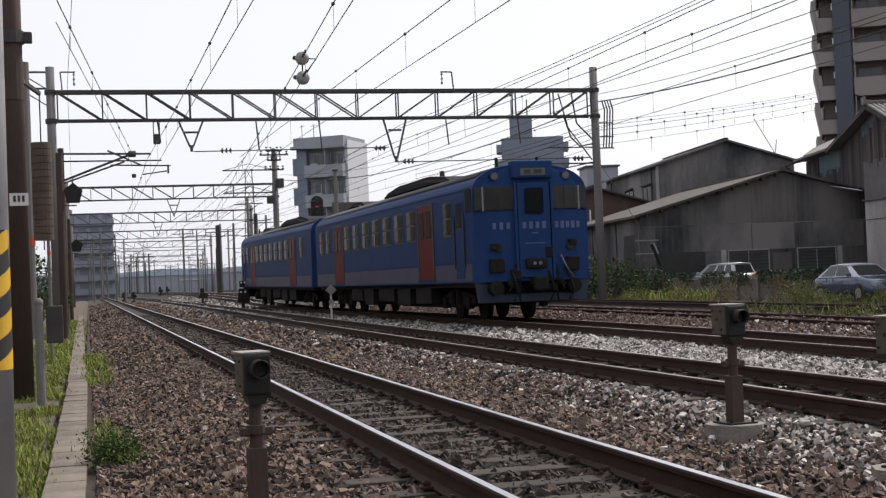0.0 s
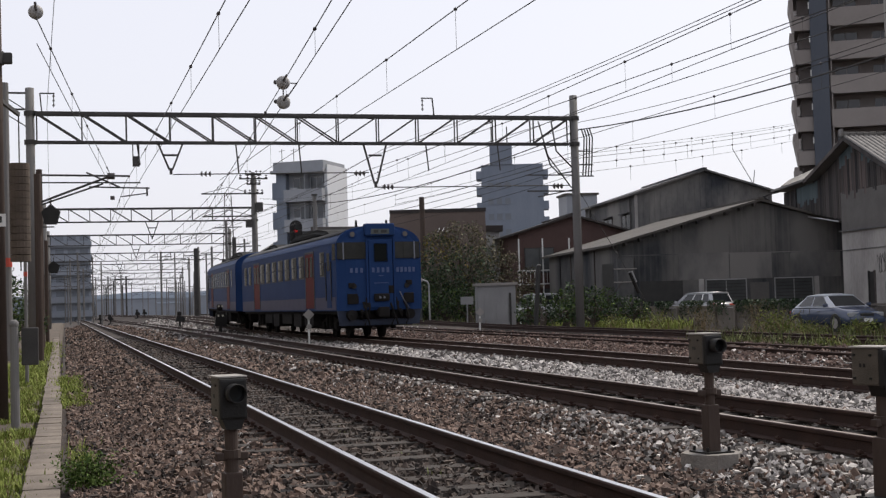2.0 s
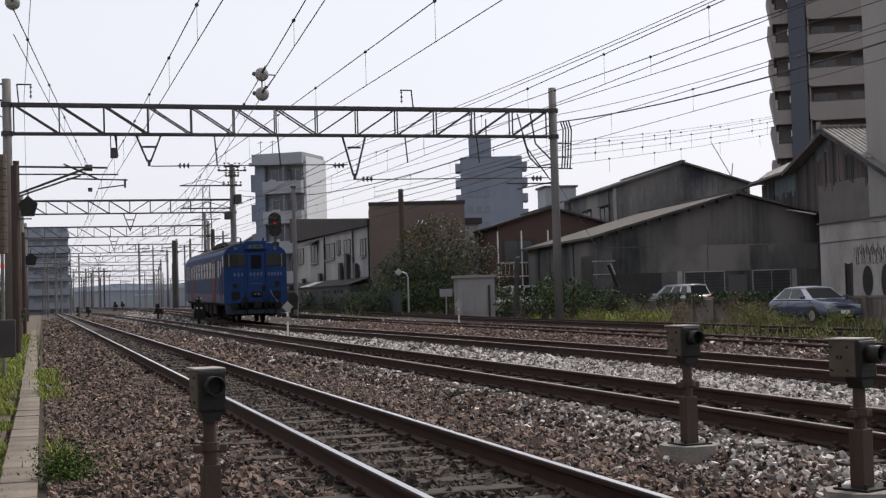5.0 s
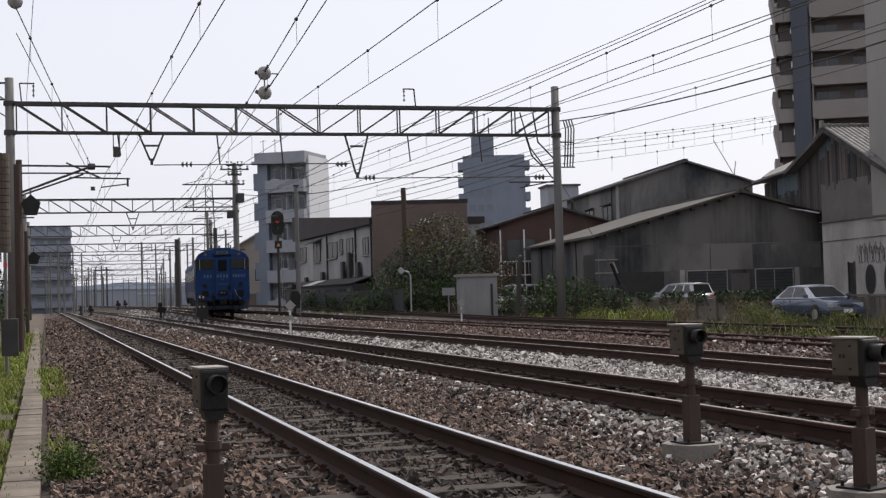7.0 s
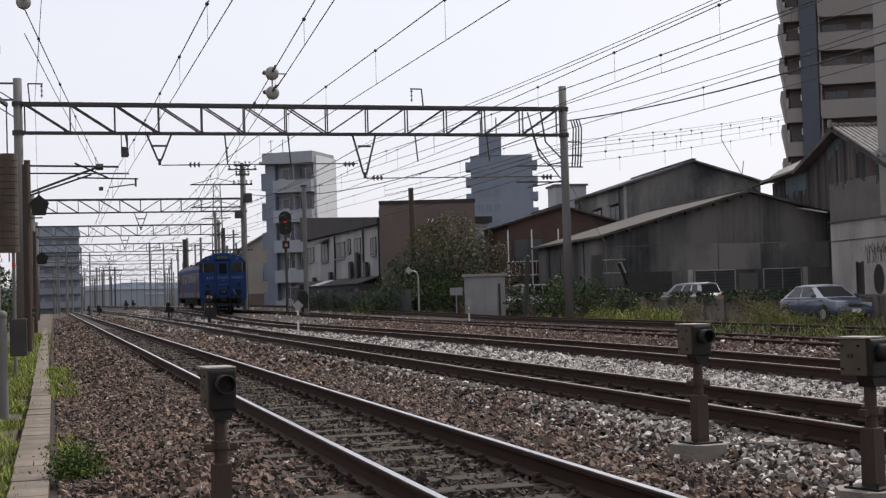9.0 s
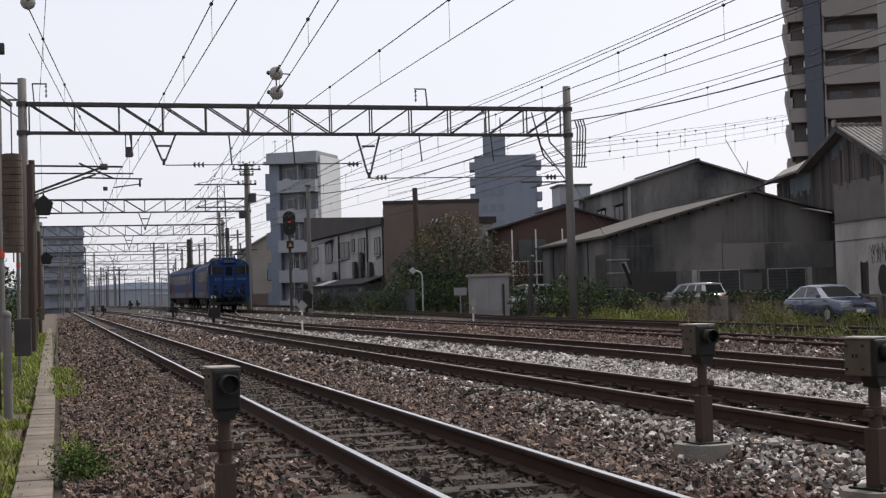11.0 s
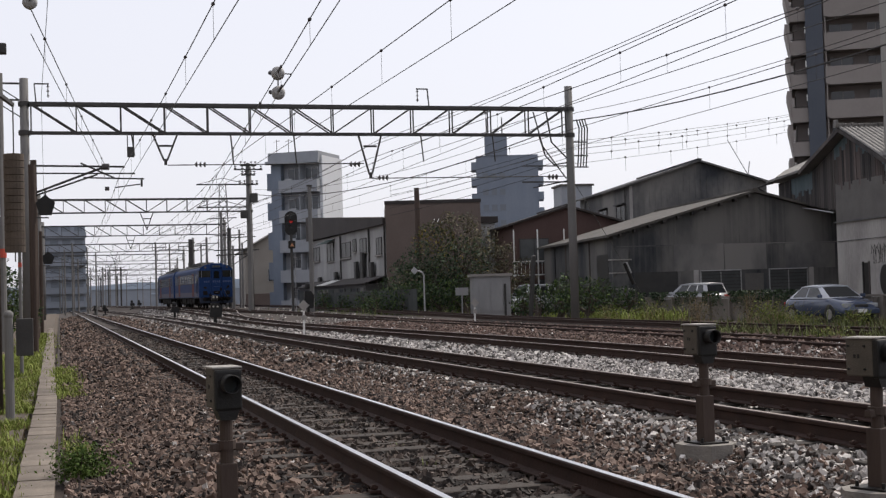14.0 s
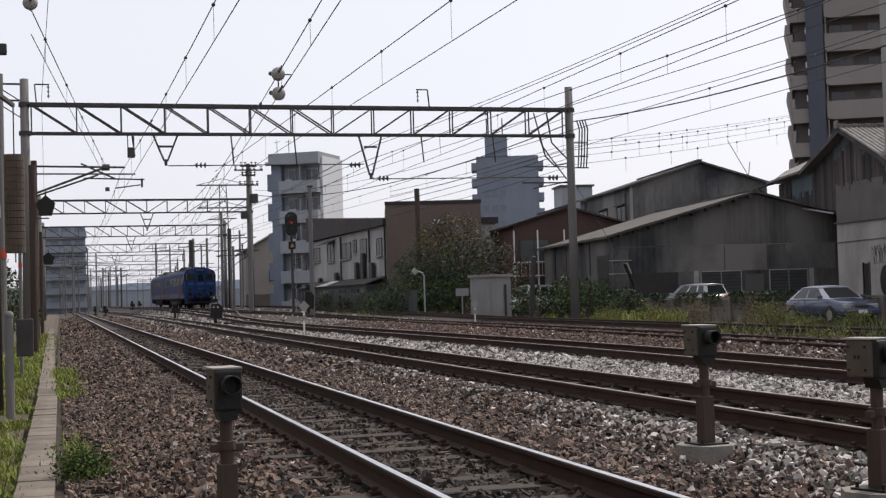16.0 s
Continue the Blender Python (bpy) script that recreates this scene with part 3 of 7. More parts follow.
def car(label, cab_rear, cab_front):
    """A diesel railcar: x across, y along, z up from the rails; its rear end at -y."""
    c = thing("railcar", label, "train", group="cars of the blue train")
    ring = [(HALF, 0.95), (HALF, 3.05)] + [(HALF * math.cos(a) ** 0.85, 3.05 + 0.70 * math.sin(a) ** 0.85) for a in np.linspace(0.12, math.pi / 2, 11)]
    ring = [(max(u, 0.0), v) for u, v in ring]
    poly = ring + [(-u, v) for u, v in ring[::-1][1:]]
    bm = bmesh.new()
    prism(bm, poly, -LB / 2 + 0.22, LB / 2 - 0.22)
    part("body", bm, M_BLUE, c, "glossy deep blue painted steel body")
    # roof skin
    bm = bmesh.new()
    top = [(u * 1.004, v + 0.012) for u, v in ring[5:]]
    rp = top + [(-u, v) for u, v in top[::-1][1:]]
    for a, b in zip(rp, rp[1:]):
        bm.faces.new([bm.verts.new((a[0], -LB / 2 + 0.5, a[1])), bm.verts.new((b[0], -LB / 2 + 0.5, b[1])),
                      bm.verts.new((b[0], LB / 2 - 0.5, b[1])), bm.verts.new((a[0], LB / 2 - 0.5, a[1]))])
    bmesh.ops.remove_doubles(bm, verts=bm.verts, dist=1e-4)
    bmesh.ops.solidify(bm, geom=bm.faces[:], thickness=0.01)
    part("roof", bm, M_ROOF, c, "grey roof darkened by soot", smooth=True)
    for y0, L, top_ in ((-6.2, 8.6, 4.0), (4.6, 3.2, 3.88)):
        bm = bmesh.new()
        prism(bm, [(y0, 3.6), (y0 + L * 0.12, top_ - 0.14), (y0 + L * 0.3, top_), (y0 + L * 0.72, top_), (y0 + L * 0.9, top_ - 0.12), (y0 + L, 3.6)], -0.8, 0.8, "x")
        bmesh.ops.bevel(bm, geom=[e_ for e_ in bm.edges if abs(e_.verts[0].co.x - e_.verts[1].co.x) < 1e-5], offset=0.14, segments=3, affect="EDGES")
        part("roof_unit", bm, M_HUMP, c, "dark arched roof cooling unit", smooth=False)
    # ends
    for sgn, cab in ((-1, cab_rear), (1, cab_front)):
        e = sgn * LB / 2
        bm = bmesh.new()
        n = 9
        rows = []
        for k in range(n + 1):          # the end bulges and its corners are rounded
            u = k / n * 2 - 1
            rows.append((u * HALF, e - sgn * (0.02 + 0.22 * abs(u) ** 3)))
        zs = [0.95, 1.6, 2.3, 3.0, 3.2, 3.35, 3.48, 3.58, 3.66, 3.72, 3.752, 3.766]
        grid = []
        for z in zs:
            wmax = side_profile(z)
            grid.append([bm.verts.new((x / HALF * wmax, y - sgn * max(0, (z - 2.5)) ** 2 * 0.10, z)) for x, y in rows])
        back = [[bm.verts.new((v.co.x, e - sgn * 0.3, v.co.z)) for v in r] for r in (grid[0], grid[-1])]
        for r0, r1 in zip(grid, grid[1:]):
            for i in range(n):
                bm.faces.new((r0[i], r0[i + 1], r1[i + 1], r1[i]))
        for i in range(n):
            bm.faces.new((grid[0][i], back[0][i], back[0][i + 1], grid[0][i + 1]))
            bm.faces.new((grid[-1][i], grid[-1][i + 1], back[1][i + 1], back[1][i]))
        bmesh.ops.recalc_face_normals(bm, faces=bm.faces[:])
        f = part("end_wall", bm, M_BLUE, c, "rounded blue cab front")
        if not cab:
            bm = bmesh.new()
            bx(bm, 0, e + sgn * 0.12, 2.1, 1.0, 0.3, 2.2, bevel=0.05)
            part("gangway", bm, M_UNDER, c, "black gangway bellows")
            continue

        def ey(x, z):
            return e - sgn * (0.02 + 0.22 * abs(x / HALF) ** 3 + max(0, z - 2.5) ** 2 * 0.10)
        for xc in (-0.92, 0.92):
            bm = bmesh.new()
            for dx in (-0.28, 0.05, 0.32):
                q = xc + dx * (1 if xc > 0 else -1)
                bx(bm, q, ey(q, 2.92) + sgn * 0.005, 2.92, 0.36, 0.06, 0.56, rot=Matrix.Rotation(-sgn * math.copysign(0.16 * abs(q / HALF) * 2, q), 3, "Z"), bevel=0.02)
            part("windscreen", bm, M_SCREEN, f, "dark cab window")
            bm = bmesh.new()
            bx(bm, xc * 1.32, ey(xc * 1.32, 2.92) + sgn * 0.03, 2.92, 0.04, 0.03, 0.58)
            part("window_bar", bm, M_SILVER, f, "thin silver window bar")
            bm = bmesh.new()
            rod(bm, (xc * 0.98, ey(xc, 3.48) - sgn * 0.12, 3.46), (xc * 0.98, ey(xc, 3.48) + sgn * 0.05, 3.46), 0.12, seg=16)
            part("lamp_housing", bm, M_BLUE, f)
            bm = bmesh.new()
            rod(bm, (xc * 0.98, ey(xc, 3.48), 3.46), (xc * 0.98, ey(xc, 3.48) + sgn * 0.065, 3.46), 0.085, seg=16)
            part("headlamp", bm, M_TAIL, f, "round unlit lamp")
            bm = bmesh.new()
            rod(bm, (xc * 0.98, e - sgn * 0.1, 1.75), (xc * 0.98, e + sgn * 0.0, 1.75), 0.085, seg=14)
            part("tail_lamp", bm, M_BLACK, f, "dark round tail lamp")
            bm = bmesh.new()
            k_ = 1 if xc > 0 else -1
            prism(bm, [(k_ * 1.08, 0.97), (k_ * 1.43, 0.97), (k_ * 1.36, 0.46), (k_ * 1.02, 0.46)], e - sgn * 0.34, e - sgn * 0.24)
            part("skirt", bm, M_SHADEBLUE, f, "grimy blue front skirt with shade in its colour")
            bm = bmesh.new()
            rod(bm, (xc * 0.72, e - sgn * 0.2, 1.0), (xc * 0.72, e + sgn * 0.12, 0.85), 0.06, seg=8)
            tube(bm, [(xc * 0.55, e + sgn * 0.03, 1.35), (xc * 0.6, e + sgn * 0.1, 1.0), (xc * 0.75, e + sgn * 0.06, 0.72)], 0.03)
            bx(bm, xc * 0.95, e - sgn * 0.03, 1.3, 0.22, 0.1, 0.25, bevel=0.02)
            part("jumper_hose", bm, M_UNDER, f, "black brake hoses and jumper box")
        bm = bmesh.new()
        bx(bm, 0, e + sgn * 0.0, 2.15, 0.82, 0.1, 2.25, bevel=0.03)
        d = part("gangway_door", bm, M_BLUE, f, "blue end door")
        bm = bmesh.new()
        bx(bm, 0, e + sgn * 0.045, 2.84, 0.46, 0.03, 0.62, bevel=0.05)
        part("door_window", bm, M_GLASS, d)
        bm = bmesh.new()
        for s in (-1, 1):
            bx(bm, s * 0.46, e + sgn * 0.0, 2.15, 0.06, 0.14, 2.3)
        part("door_frame", bm, M_BLUE, f)
        bm = bmesh.new()
        bx(bm, 0, e - sgn * 0.10, 3.6, 1.02, 0.34, 0.42, bevel=0.06)
        h = part("sign_housing", bm, M_BLUE, f)
        bm = bmesh.new()
        bx(bm, 0, e + sgn * 0.07, 3.54, 0.62, 0.02, 0.17)
        s_ = part("destination_sign", bm, M_SIGN, h, "unlit destination blind")
        bm = bmesh.new()
        bx(bm, -0.14, e + sgn * 0.082, 3.54, 0.16, 0.012, 0.10)
        bx(bm, 0.12, e + sgn * 0.082, 3.54, 0.2, 0.012, 0.10)
        part("sign_bars", bm, M_PBLACK, h)
        # service lettering as plain bars
        for x0, k in ((-1.05, 3), (-0.34, 4), (0.52, 5)):
            for j in range(k):
                bm = bmesh.new()
                q = x0 + (j + 0.5) * (0.5 if k == 3 else 0.66 if k == 4 else 0.72) / k
                bx(bm, q * -sgn, (ey(q, 2.2) if abs(q) > 0.42 else e + sgn * 0.05) + sgn * 0.004, 2.27, 0.085, 0.012, 0.17 if j % 2 else 0.15)
                part("lettering", bm, M_LETTER, f, "pale bar of faded lettering")
        for z_, w_ in ((2.08, 0.16), (1.84, 0.5)):
            bm = bmesh.new()
            bx(bm, 0, e + sgn * 0.053, z_, w_, 0.01, 0.02)
            part("lettering", bm, M_LETTER, d, "pale thin bar")
        bm = bmesh.new()
        rod(bm, (0, e - sgn * 0.3, 0.88), (0, e + sgn * 0.32, 0.88), 0.17, seg=12)
        bx(bm, 0, e + sgn * 0.35, 0.88, 0.36, 0.22, 0.34, bevel=0.06)
        bx(bm, 0, e + sgn * 0.08, 1.36, 0.55, 0.16, 0.26, bevel=0.08)
        part("coupler", bm, M_UNDER, f, "black knuckle coupler and plug box")
        for q in (-0.07, 0.07):
            bm = bmesh.new()
            rod(bm, (q, e + sgn * 0.15, 1.36), (q, e + sgn * 0.175, 1.36), 0.04, seg=8)
            part("plug_cover", bm, M_SILVER, f)
        bm = bmesh.new()
        tube(bm, [(0.62, e + sgn * 0.06, 1.55), (0.75, e + sgn * 0.10, 1.25), (0.95, e + sgn * 0.0, 1.0)], 0.022)
        part("handrail", bm, M_SILVER, f, "pale grab rail")
        bm = bmesh.new()
        bx(bm, 0, e - sgn * 0.29, 0.55, 2.06, 0.08, 0.2, bevel=0.02)
        part("guard", bm, M_SHADEBLUE, f, "grimy blue lower guard plate with shade in its colour")
        # black plate added to paint the shaded recess under the cab
        bm = bmesh.new()
        bx(bm, 0, e - sgn * 0.42, 0.7, 2.3, 0.1, 0.55)
        part("recess_blackout", bm, M_UNDER, f, "black plate for the shaded recess behind the coupler")
        for q, r_ in ((-0.98, 0.17), (0.98, 0.17), (-0.46, 0.1), (0.42, 0.1)):
            bm = bmesh.new()
            rod(bm, (q, e - sgn * 0.3, 0.80), (q, e + sgn * 0.03, 0.80), r_, seg=16)
            rod(bm, (q, e + sgn * 0.02, 0.80), (q, e + sgn * 0.06, 0.80), r_ * 0.3, seg=10)
            part("air_cock", bm, M_UNDER, f, "black round pipe end")
        for q, k_ in ((-0.62, 1), (-0.38, -1), (0.3, 1), (0.58, -1), (0.78, 1)):
            bm = bmesh.new()
            tube(bm, [(q, e + sgn * 0.0, 1.22), (q + 0.05 * k_, e + sgn * 0.12, 1.0), (q + 0.12 * k_, e + sgn * 0.13, 0.7), (q + 0.04 * k_, e + sgn * 0.04, 0.48)], 0.032)
            part("brake_hose", bm, M_UNDER, f, "sagging black brake hose")
        for q, z_, w_, h_ in ((-0.96, 1.33, 0.34, 0.34), (0.96, 1.33, 0.34, 0.34), (-0.5, 1.12, 0.22, 0.2), (0.34, 1.62, 0.18, 0.26), (-0.98, 1.78, 0.2, 0.16), (0.98, 1.84, 0.2, 0.16)):
            bm = bmesh.new()
            bx(bm, q, ey(q, z_) + sgn * 0.04, z_, w_, 0.12, h_, bevel=0.03)
            part("jumper_box", bm, M_UNDER, f, "black jumper box")
        for q in (-0.55, 0.5):
            bm = bmesh.new()
            rod(bm, (q, e - sgn * 1.0, 3.7), (q, e - sgn * 1.0, 3.98), 0.05, 0.035, seg=8)
            part("aerial", bm, M_HUMP, c, "short roof aerial")
    # sides
    for sx in (-1, 1):
        X = sx * HALF
        for y0 in (-6.65, 5.05):
            bm = bmesh.new()
            bx(bm, X - sx * 0.012, y0 + 0.8, 2.02, 0.05, 1.42, 1.95, bevel=0.012)
            d = part("side_door", bm, M_RED, c, "red sliding door")
            for q in (0.45, 1.15):
                bm = bmesh.new()
                bx(bm, X + sx * 0.012, y0 + q, 2.52, 0.02, 0.44, 0.72, bevel=0.006)
                part("door_window", bm, M_GLASS, d)
            bm = bmesh.new()
            for q in (0.03, 1.57):
                bx(bm, X + sx * 0.002, y0 + q, 2.02, 0.03, 0.09, 2.0)
            bx(bm, X + sx * 0.002, y0 + 0.8, 3.04, 0.03, 1.62, 0.05)
            part("door_frame", bm, M_PBLACK, c, "dark door seam")
        wins = [-4.35 + i * 1.45 for i in range(7)] + [-8.0, 7.75, 9.0]
        for w in wins:
            wid = 0.72 if w < -7 or w > 7 else 1.02
            bm = bmesh.new()
            bx(bm, X - sx * 0.003, w, 2.55, 0.03, wid, 0.86, bevel=0.01)
            f_ = part("window_frame", bm, M_PBLACK, c, "black rubber window surround")
            for q, hh in ((2.77, 0.36), (2.36, 0.38)):
                # one dark half and one half painted paler for light in the glass
                for o_, mt in ((-0.23, M_GLASS), (0.24, M_PALEPANE)):
                    bm = bmesh.new()
                    bx(bm, X + sx * 0.004, w + wid * o_, q, 0.03, wid * 0.40, hh, bevel=0.006)
                    part("pane", bm, mt, f_, "" if mt is M_GLASS else "pane with pale light painted into its glass")
        for e_ in ((-1,) if cab_rear else ()) + ((1,) if cab_front else ()):
            bm = bmesh.new()
            bx(bm, X, e_ * 9.05, 2.0, 0.03, 0.66, 1.9, bevel=0.01)
            d = part("crew_door", bm, M_BLUE, c, "narrow blue crew door")
            bm = bmesh.new()
            bx(bm, X + sx * 0.012, e_ * 9.05, 2.6, 0.02, 0.42, 0.6)
            part("door_window", bm, M_GLASS, d)
            for q in (8.64, 9.46):
                bm = bmesh.new()
                rod(bm, (X + sx * 0.02, e_ * q, 1.3), (X + sx * 0.02, e_ * q, 2.6), 0.022, seg=6)
                part("handrail", bm, M_PBLACK, c)
            bm = bmesh.new()
            bx(bm, X - sx * 0.02, e_ * 9.85, 2.9, 0.05, 0.5, 0.55, bevel=0.01)
            part("cab_side_window", bm, M_GLASS, c)
        bm = bmesh.new()
        bx(bm, X - sx * 0.022, 0, 3.2, 0.05, LB - 0.9, 0.035)
        part("rain_gutter", bm, M_BLUE, c)
        bm = bmesh.new()
        # painted reflection of the ballast along the lower side
        for y0, y1 in ((-10.0, -6.72), (-4.98, 4.98), (6.72, 10.0)):
            bm = bmesh.new()
            bx(bm, X - sx * 0.006, (y0 + y1) / 2, 1.2, 0.022, y1 - y0, 0.42)
            part("reflection_panel", bm, M_BALLASTSHEEN, c, "lilac-grey lower side panel painting the ballast's reflection")
        bm = bmesh.new()
        bx(bm, X - sx * 0.004, 0, 1.46, 0.03, LB - 0.8, 0.035)
        part("waist_strip", bm, M_BLUE, c)
        for y0, ly, hz in ((-5.0, 1.6, 0.55), (-2.8, 1.5, 0.6), (-0.6, 2.0, 0.5), (1.8, 1.3, 0.62), (3.6, 1.7, 0.5)):
            bm = bmesh.new()
            bx(bm, sx * 1.0, y0, 0.95 - hz / 2, 0.7, ly, hz, bevel=0.03)
            part("underfloor_box", bm, M_UNDER, c, "dark equipment box under the floor")
    bm = bmesh.new()
    bx(bm, 0, 0, 0.9, 2.7, LB - 0.7, 0.12)
    part("floor_frame", bm, M_UNDER, c)
    for y0, ly, zl in ((-2.6, 5.0, 0.28), (2.6, 4.6, 0.32), (-9.4, 1.2, 0.5), (9.4, 1.2, 0.5), (-7.1, 2.2, 0.5), (7.1, 2.2, 0.5)):
        bm = bmesh.new()
        bx(bm, 0, y0, (zl + 0.84) / 2, 1.5, ly, 0.84 - zl, bevel=0.05)
        part("engine_casing", bm, M_UNDER, c, "sooty engine and tank casing")
    wheels = []
    for by in (-7.1, 7.1):
        bm = bmesh.new()
        for sx in (-1, 1):
            prism(bm, [(by - 1.5, 0.42), (by - 1.5, 0.6), (by - 0.5, 0.75), (by + 0.5, 0.75), (by + 1.5, 0.6), (by + 1.5, 0.42), (by + 0.6, 0.42), (by + 0.4, 0.3), (by - 0.4, 0.3), (by - 0.6, 0.42)],
                  sx * 0.92 - 0.06, sx * 0.92 + 0.06, "x")
            for a in (-1.05, 1.05):
                bx(bm, sx * 0.98, by + a, 0.43, 0.16, 0.3, 0.28, bevel=0.03)
            rod(bm, (sx * 0.98, by - 0.25, 0.35), (sx * 0.98, by - 0.25, 0.8), 0.12, seg=10)
            rod(bm, (sx * 0.98, by + 0.25, 0.35), (sx * 0.98, by + 0.25, 0.8), 0.12, seg=10)
        bx(bm, 0, by, 0.6, 1.9, 0.5, 0.25)
        part("bogie", bm, M_UNDER, c, "black bogie frame")
        for a in (-1.05, 1.05):
            bm = bmesh.new()
            rod(bm, (-0.75, 0, 0), (0.75, 0, 0), 0.07, seg=10)
            for sx in (-1, 1):
                rod(bm, (sx * 0.50, 0, 0), (sx * 0.535, 0, 0), 0.455, seg=24)
                rod(bm, (sx * 0.53, 0, 0), (sx * 0.63, 0, 0), 0.43, seg=24)
                bx(bm, sx * 0.64, 0.2, 0, 0.02, 0.06, 0.3)
            ws = part("wheelset", bm, M_UNDER, c, "steel wheels on their axle")
            ws.matrix_basis = pose(0, by + a, 0.43)
            wheels.append((ws, by + a))
    return c, wheels


car_rear, wheels_rear = car("deep blue diesel railcar with red doors on the curved track", True, False)
car_lead, wheels_lead = car("leading deep blue diesel railcar with red doors on the curved track", False, True)
PATH = smooth_line(LINE_3, 0.5)
PATH_S = np.concatenate([[0], np.cumsum(np.hypot(*np.diff(PATH, axis=0).T))])
PATH_S -= np.interp(15.0, PATH[:, 1], PATH_S)


def along(s):
    return np.array([np.interp(s, PATH_S, PATH[:, 0]), np.interp(s, PATH_S, PATH[:, 1])])


def car_pose(s):
    """A car whose rear end stands at s on the line, on its two bogies."""
    a, b = along(s + LB / 2 - 7.1), along(s + LB / 2 + 7.1)
    m, d = (a + b) / 2, b - a
    za, zb = float(rise(*a)), float(rise(*b))
    return pose(m[0], m[1], (za + zb) / 2, math.degrees(math.atan2(zb - za, 14.2)), 0, -math.degrees(math.atan2(d[0], d[1])))


def travelled(t):
    return 15.643 + 6.676 * t - 0.08385 * t * t + 0.002706 * t ** 3


def motions():
    times = [i * 0.5 for i in range(33)]
    walk(car_rear, [(t, car_pose(travelled(t))) for t in times])
    walk(car_lead, [(t, car_pose(travelled(t) + 21.3)) for t in times])
    fine = [i / 15 for i in range(241)]
    for ws, y in wheels_rear + wheels_lead:
        walk(ws, [(t, pose(0, y, 0.43, -math.degrees((travelled(t) - travelled(0)) / 0.43))) for t in fine])

# ---- overhead line ----


def post(bm, x, y, z0, z1, r=0.19):
    rod(bm, (x, y, z0), (x, y, z1), r, r * 0.88, seg=16)


def insulator(bm, p, q, r=0.075, n=3):
    """Bell discs on a rod between two points."""
    p, q = Vector(p), Vector(q)
    rod(bm, p, q, 0.02, seg=6)
    d = (q - p).normalized()
    for i in range(n):
        m = p.lerp(q, (i + 0.5) / n)
        rod(bm, m - d * 0.035, m + d * 0.035, r * 0.45, r, seg=10)


def gantry(y, xl, xr, low, high, top, hangs, bays, label, ztop_r=None, group="catenary gantries over the tracks"):
    """A lattice beam on two concrete posts across the tracks."""
    g = thing("catenary_gantry", label, "gantry", group=group)
    for x, zt in ((xl, top), (xr, ztop_r or top)):
        bm = bmesh.new()
        post(bm, x, y, -0.5, zt)
        p = part("post", bm, M_POST, g, "grey spun-concrete post", smooth=True)
        for z in (low, high):
            bm = bmesh.new()
            rod(bm, (x, y, z - 0.09), (x, y, z + 0.09), 0.235, seg=14)
            part("clamp", bm, M_STEEL, p)
    for z, h in ((high, 0.13), (low, 0.085)):
        for dy in (-0.22, 0.22):
            bm = bmesh.new()
            bar(bm, (xl + 0.2, y + dy, z), (xr - 0.2, y + dy, z), 0.07, h)
            part("chord", bm, M_STEEL, g, "dark steel angle")
    n = bays
    w = (xr - xl - 0.5) / n
    for i in range(n + 1):
        x = xl + 0.25 + i * w
        bm = bmesh.new()
        for dy in (-0.22, 0.22):
            bar(bm, (x, y + dy, low), (x, y + dy, high), 0.05, 0.05)
        bar(bm, (x, y - 0.22, high), (x, y + 0.22, high), 0.05, 0.05)
        part("upright", bm, M_STEEL, g)
        if i < n:
            a, b = (high, low) if i < n / 2 else (low, high)
            bm = bmesh.new()
            for dy in (-0.22, 0.22):
                bar(bm, (x, y + dy, a), (x + w, y + dy, b), 0.055, 0.055)
            part("diagonal", bm, M_STEEL, g)
    for x, drop in hangs:
        bm = bmesh.new()
        for s in (-1, 1):
            bar(bm, (x + s * 0.5, y, low), (x + s * 0.06, y, low - drop), 0.07, 0.07)
        bar(bm, (x - 0.28, y, low - 0.5), (x + 0.28, y, low - 0.5), 0.05, 0.08)
        bar(bm, (x, y, low - drop + 0.08), (x, y, low - drop - 0.18), 0.11, 0.11)
        part("drop_bracket", bm, M_STEEL, g, "triangular hanging bracket")
    return g


G1 = 55.5
g1 = gantry(G1, -1.2, 21.66, 7.9, 9.04, 10.05, ((4.22, 1.1), (12.68, 1.68)), 13, "lattice steel catenary beam on two tall concrete posts across the tracks")
gantry(107, -1.4, 14.6, 8.1, 9.1, 9.5, ((6.6, 1.2),), 10, "lattice steel catenary beam farther along the tracks", ztop_r=11.6)
gantry(150, -1.6, 17.6, 8.4, 9.5, 10.0, ((7.5, 1.3),), 11, "distant lattice steel catenary beam across the tracks")
gantry(196, -2.0, 18.5, 8.4, 9.5, 10.2, ((7.5, 1.3),), 11, "distant lattice steel catenary beam across the tracks")
gantry(240, -3.0, 21.0, 8.4, 9.5, 10.4, (), 11, "far lattice steel catenary beam across the tracks")
gantry(290, -3.0, 24.0, 8.2, 9.3, 10.4, (), 11, "far lattice steel catenary beam across the tracks")
gantry(345, -4.0, 28.0, 8.2, 9.3, 10.4, (), 11, "far lattice steel catenary beam across the tracks")
gantry(410, -4.0, 32.0, 8.2, 9.3, 10.4, (), 11, "far lattice steel catenary beam across the tracks")


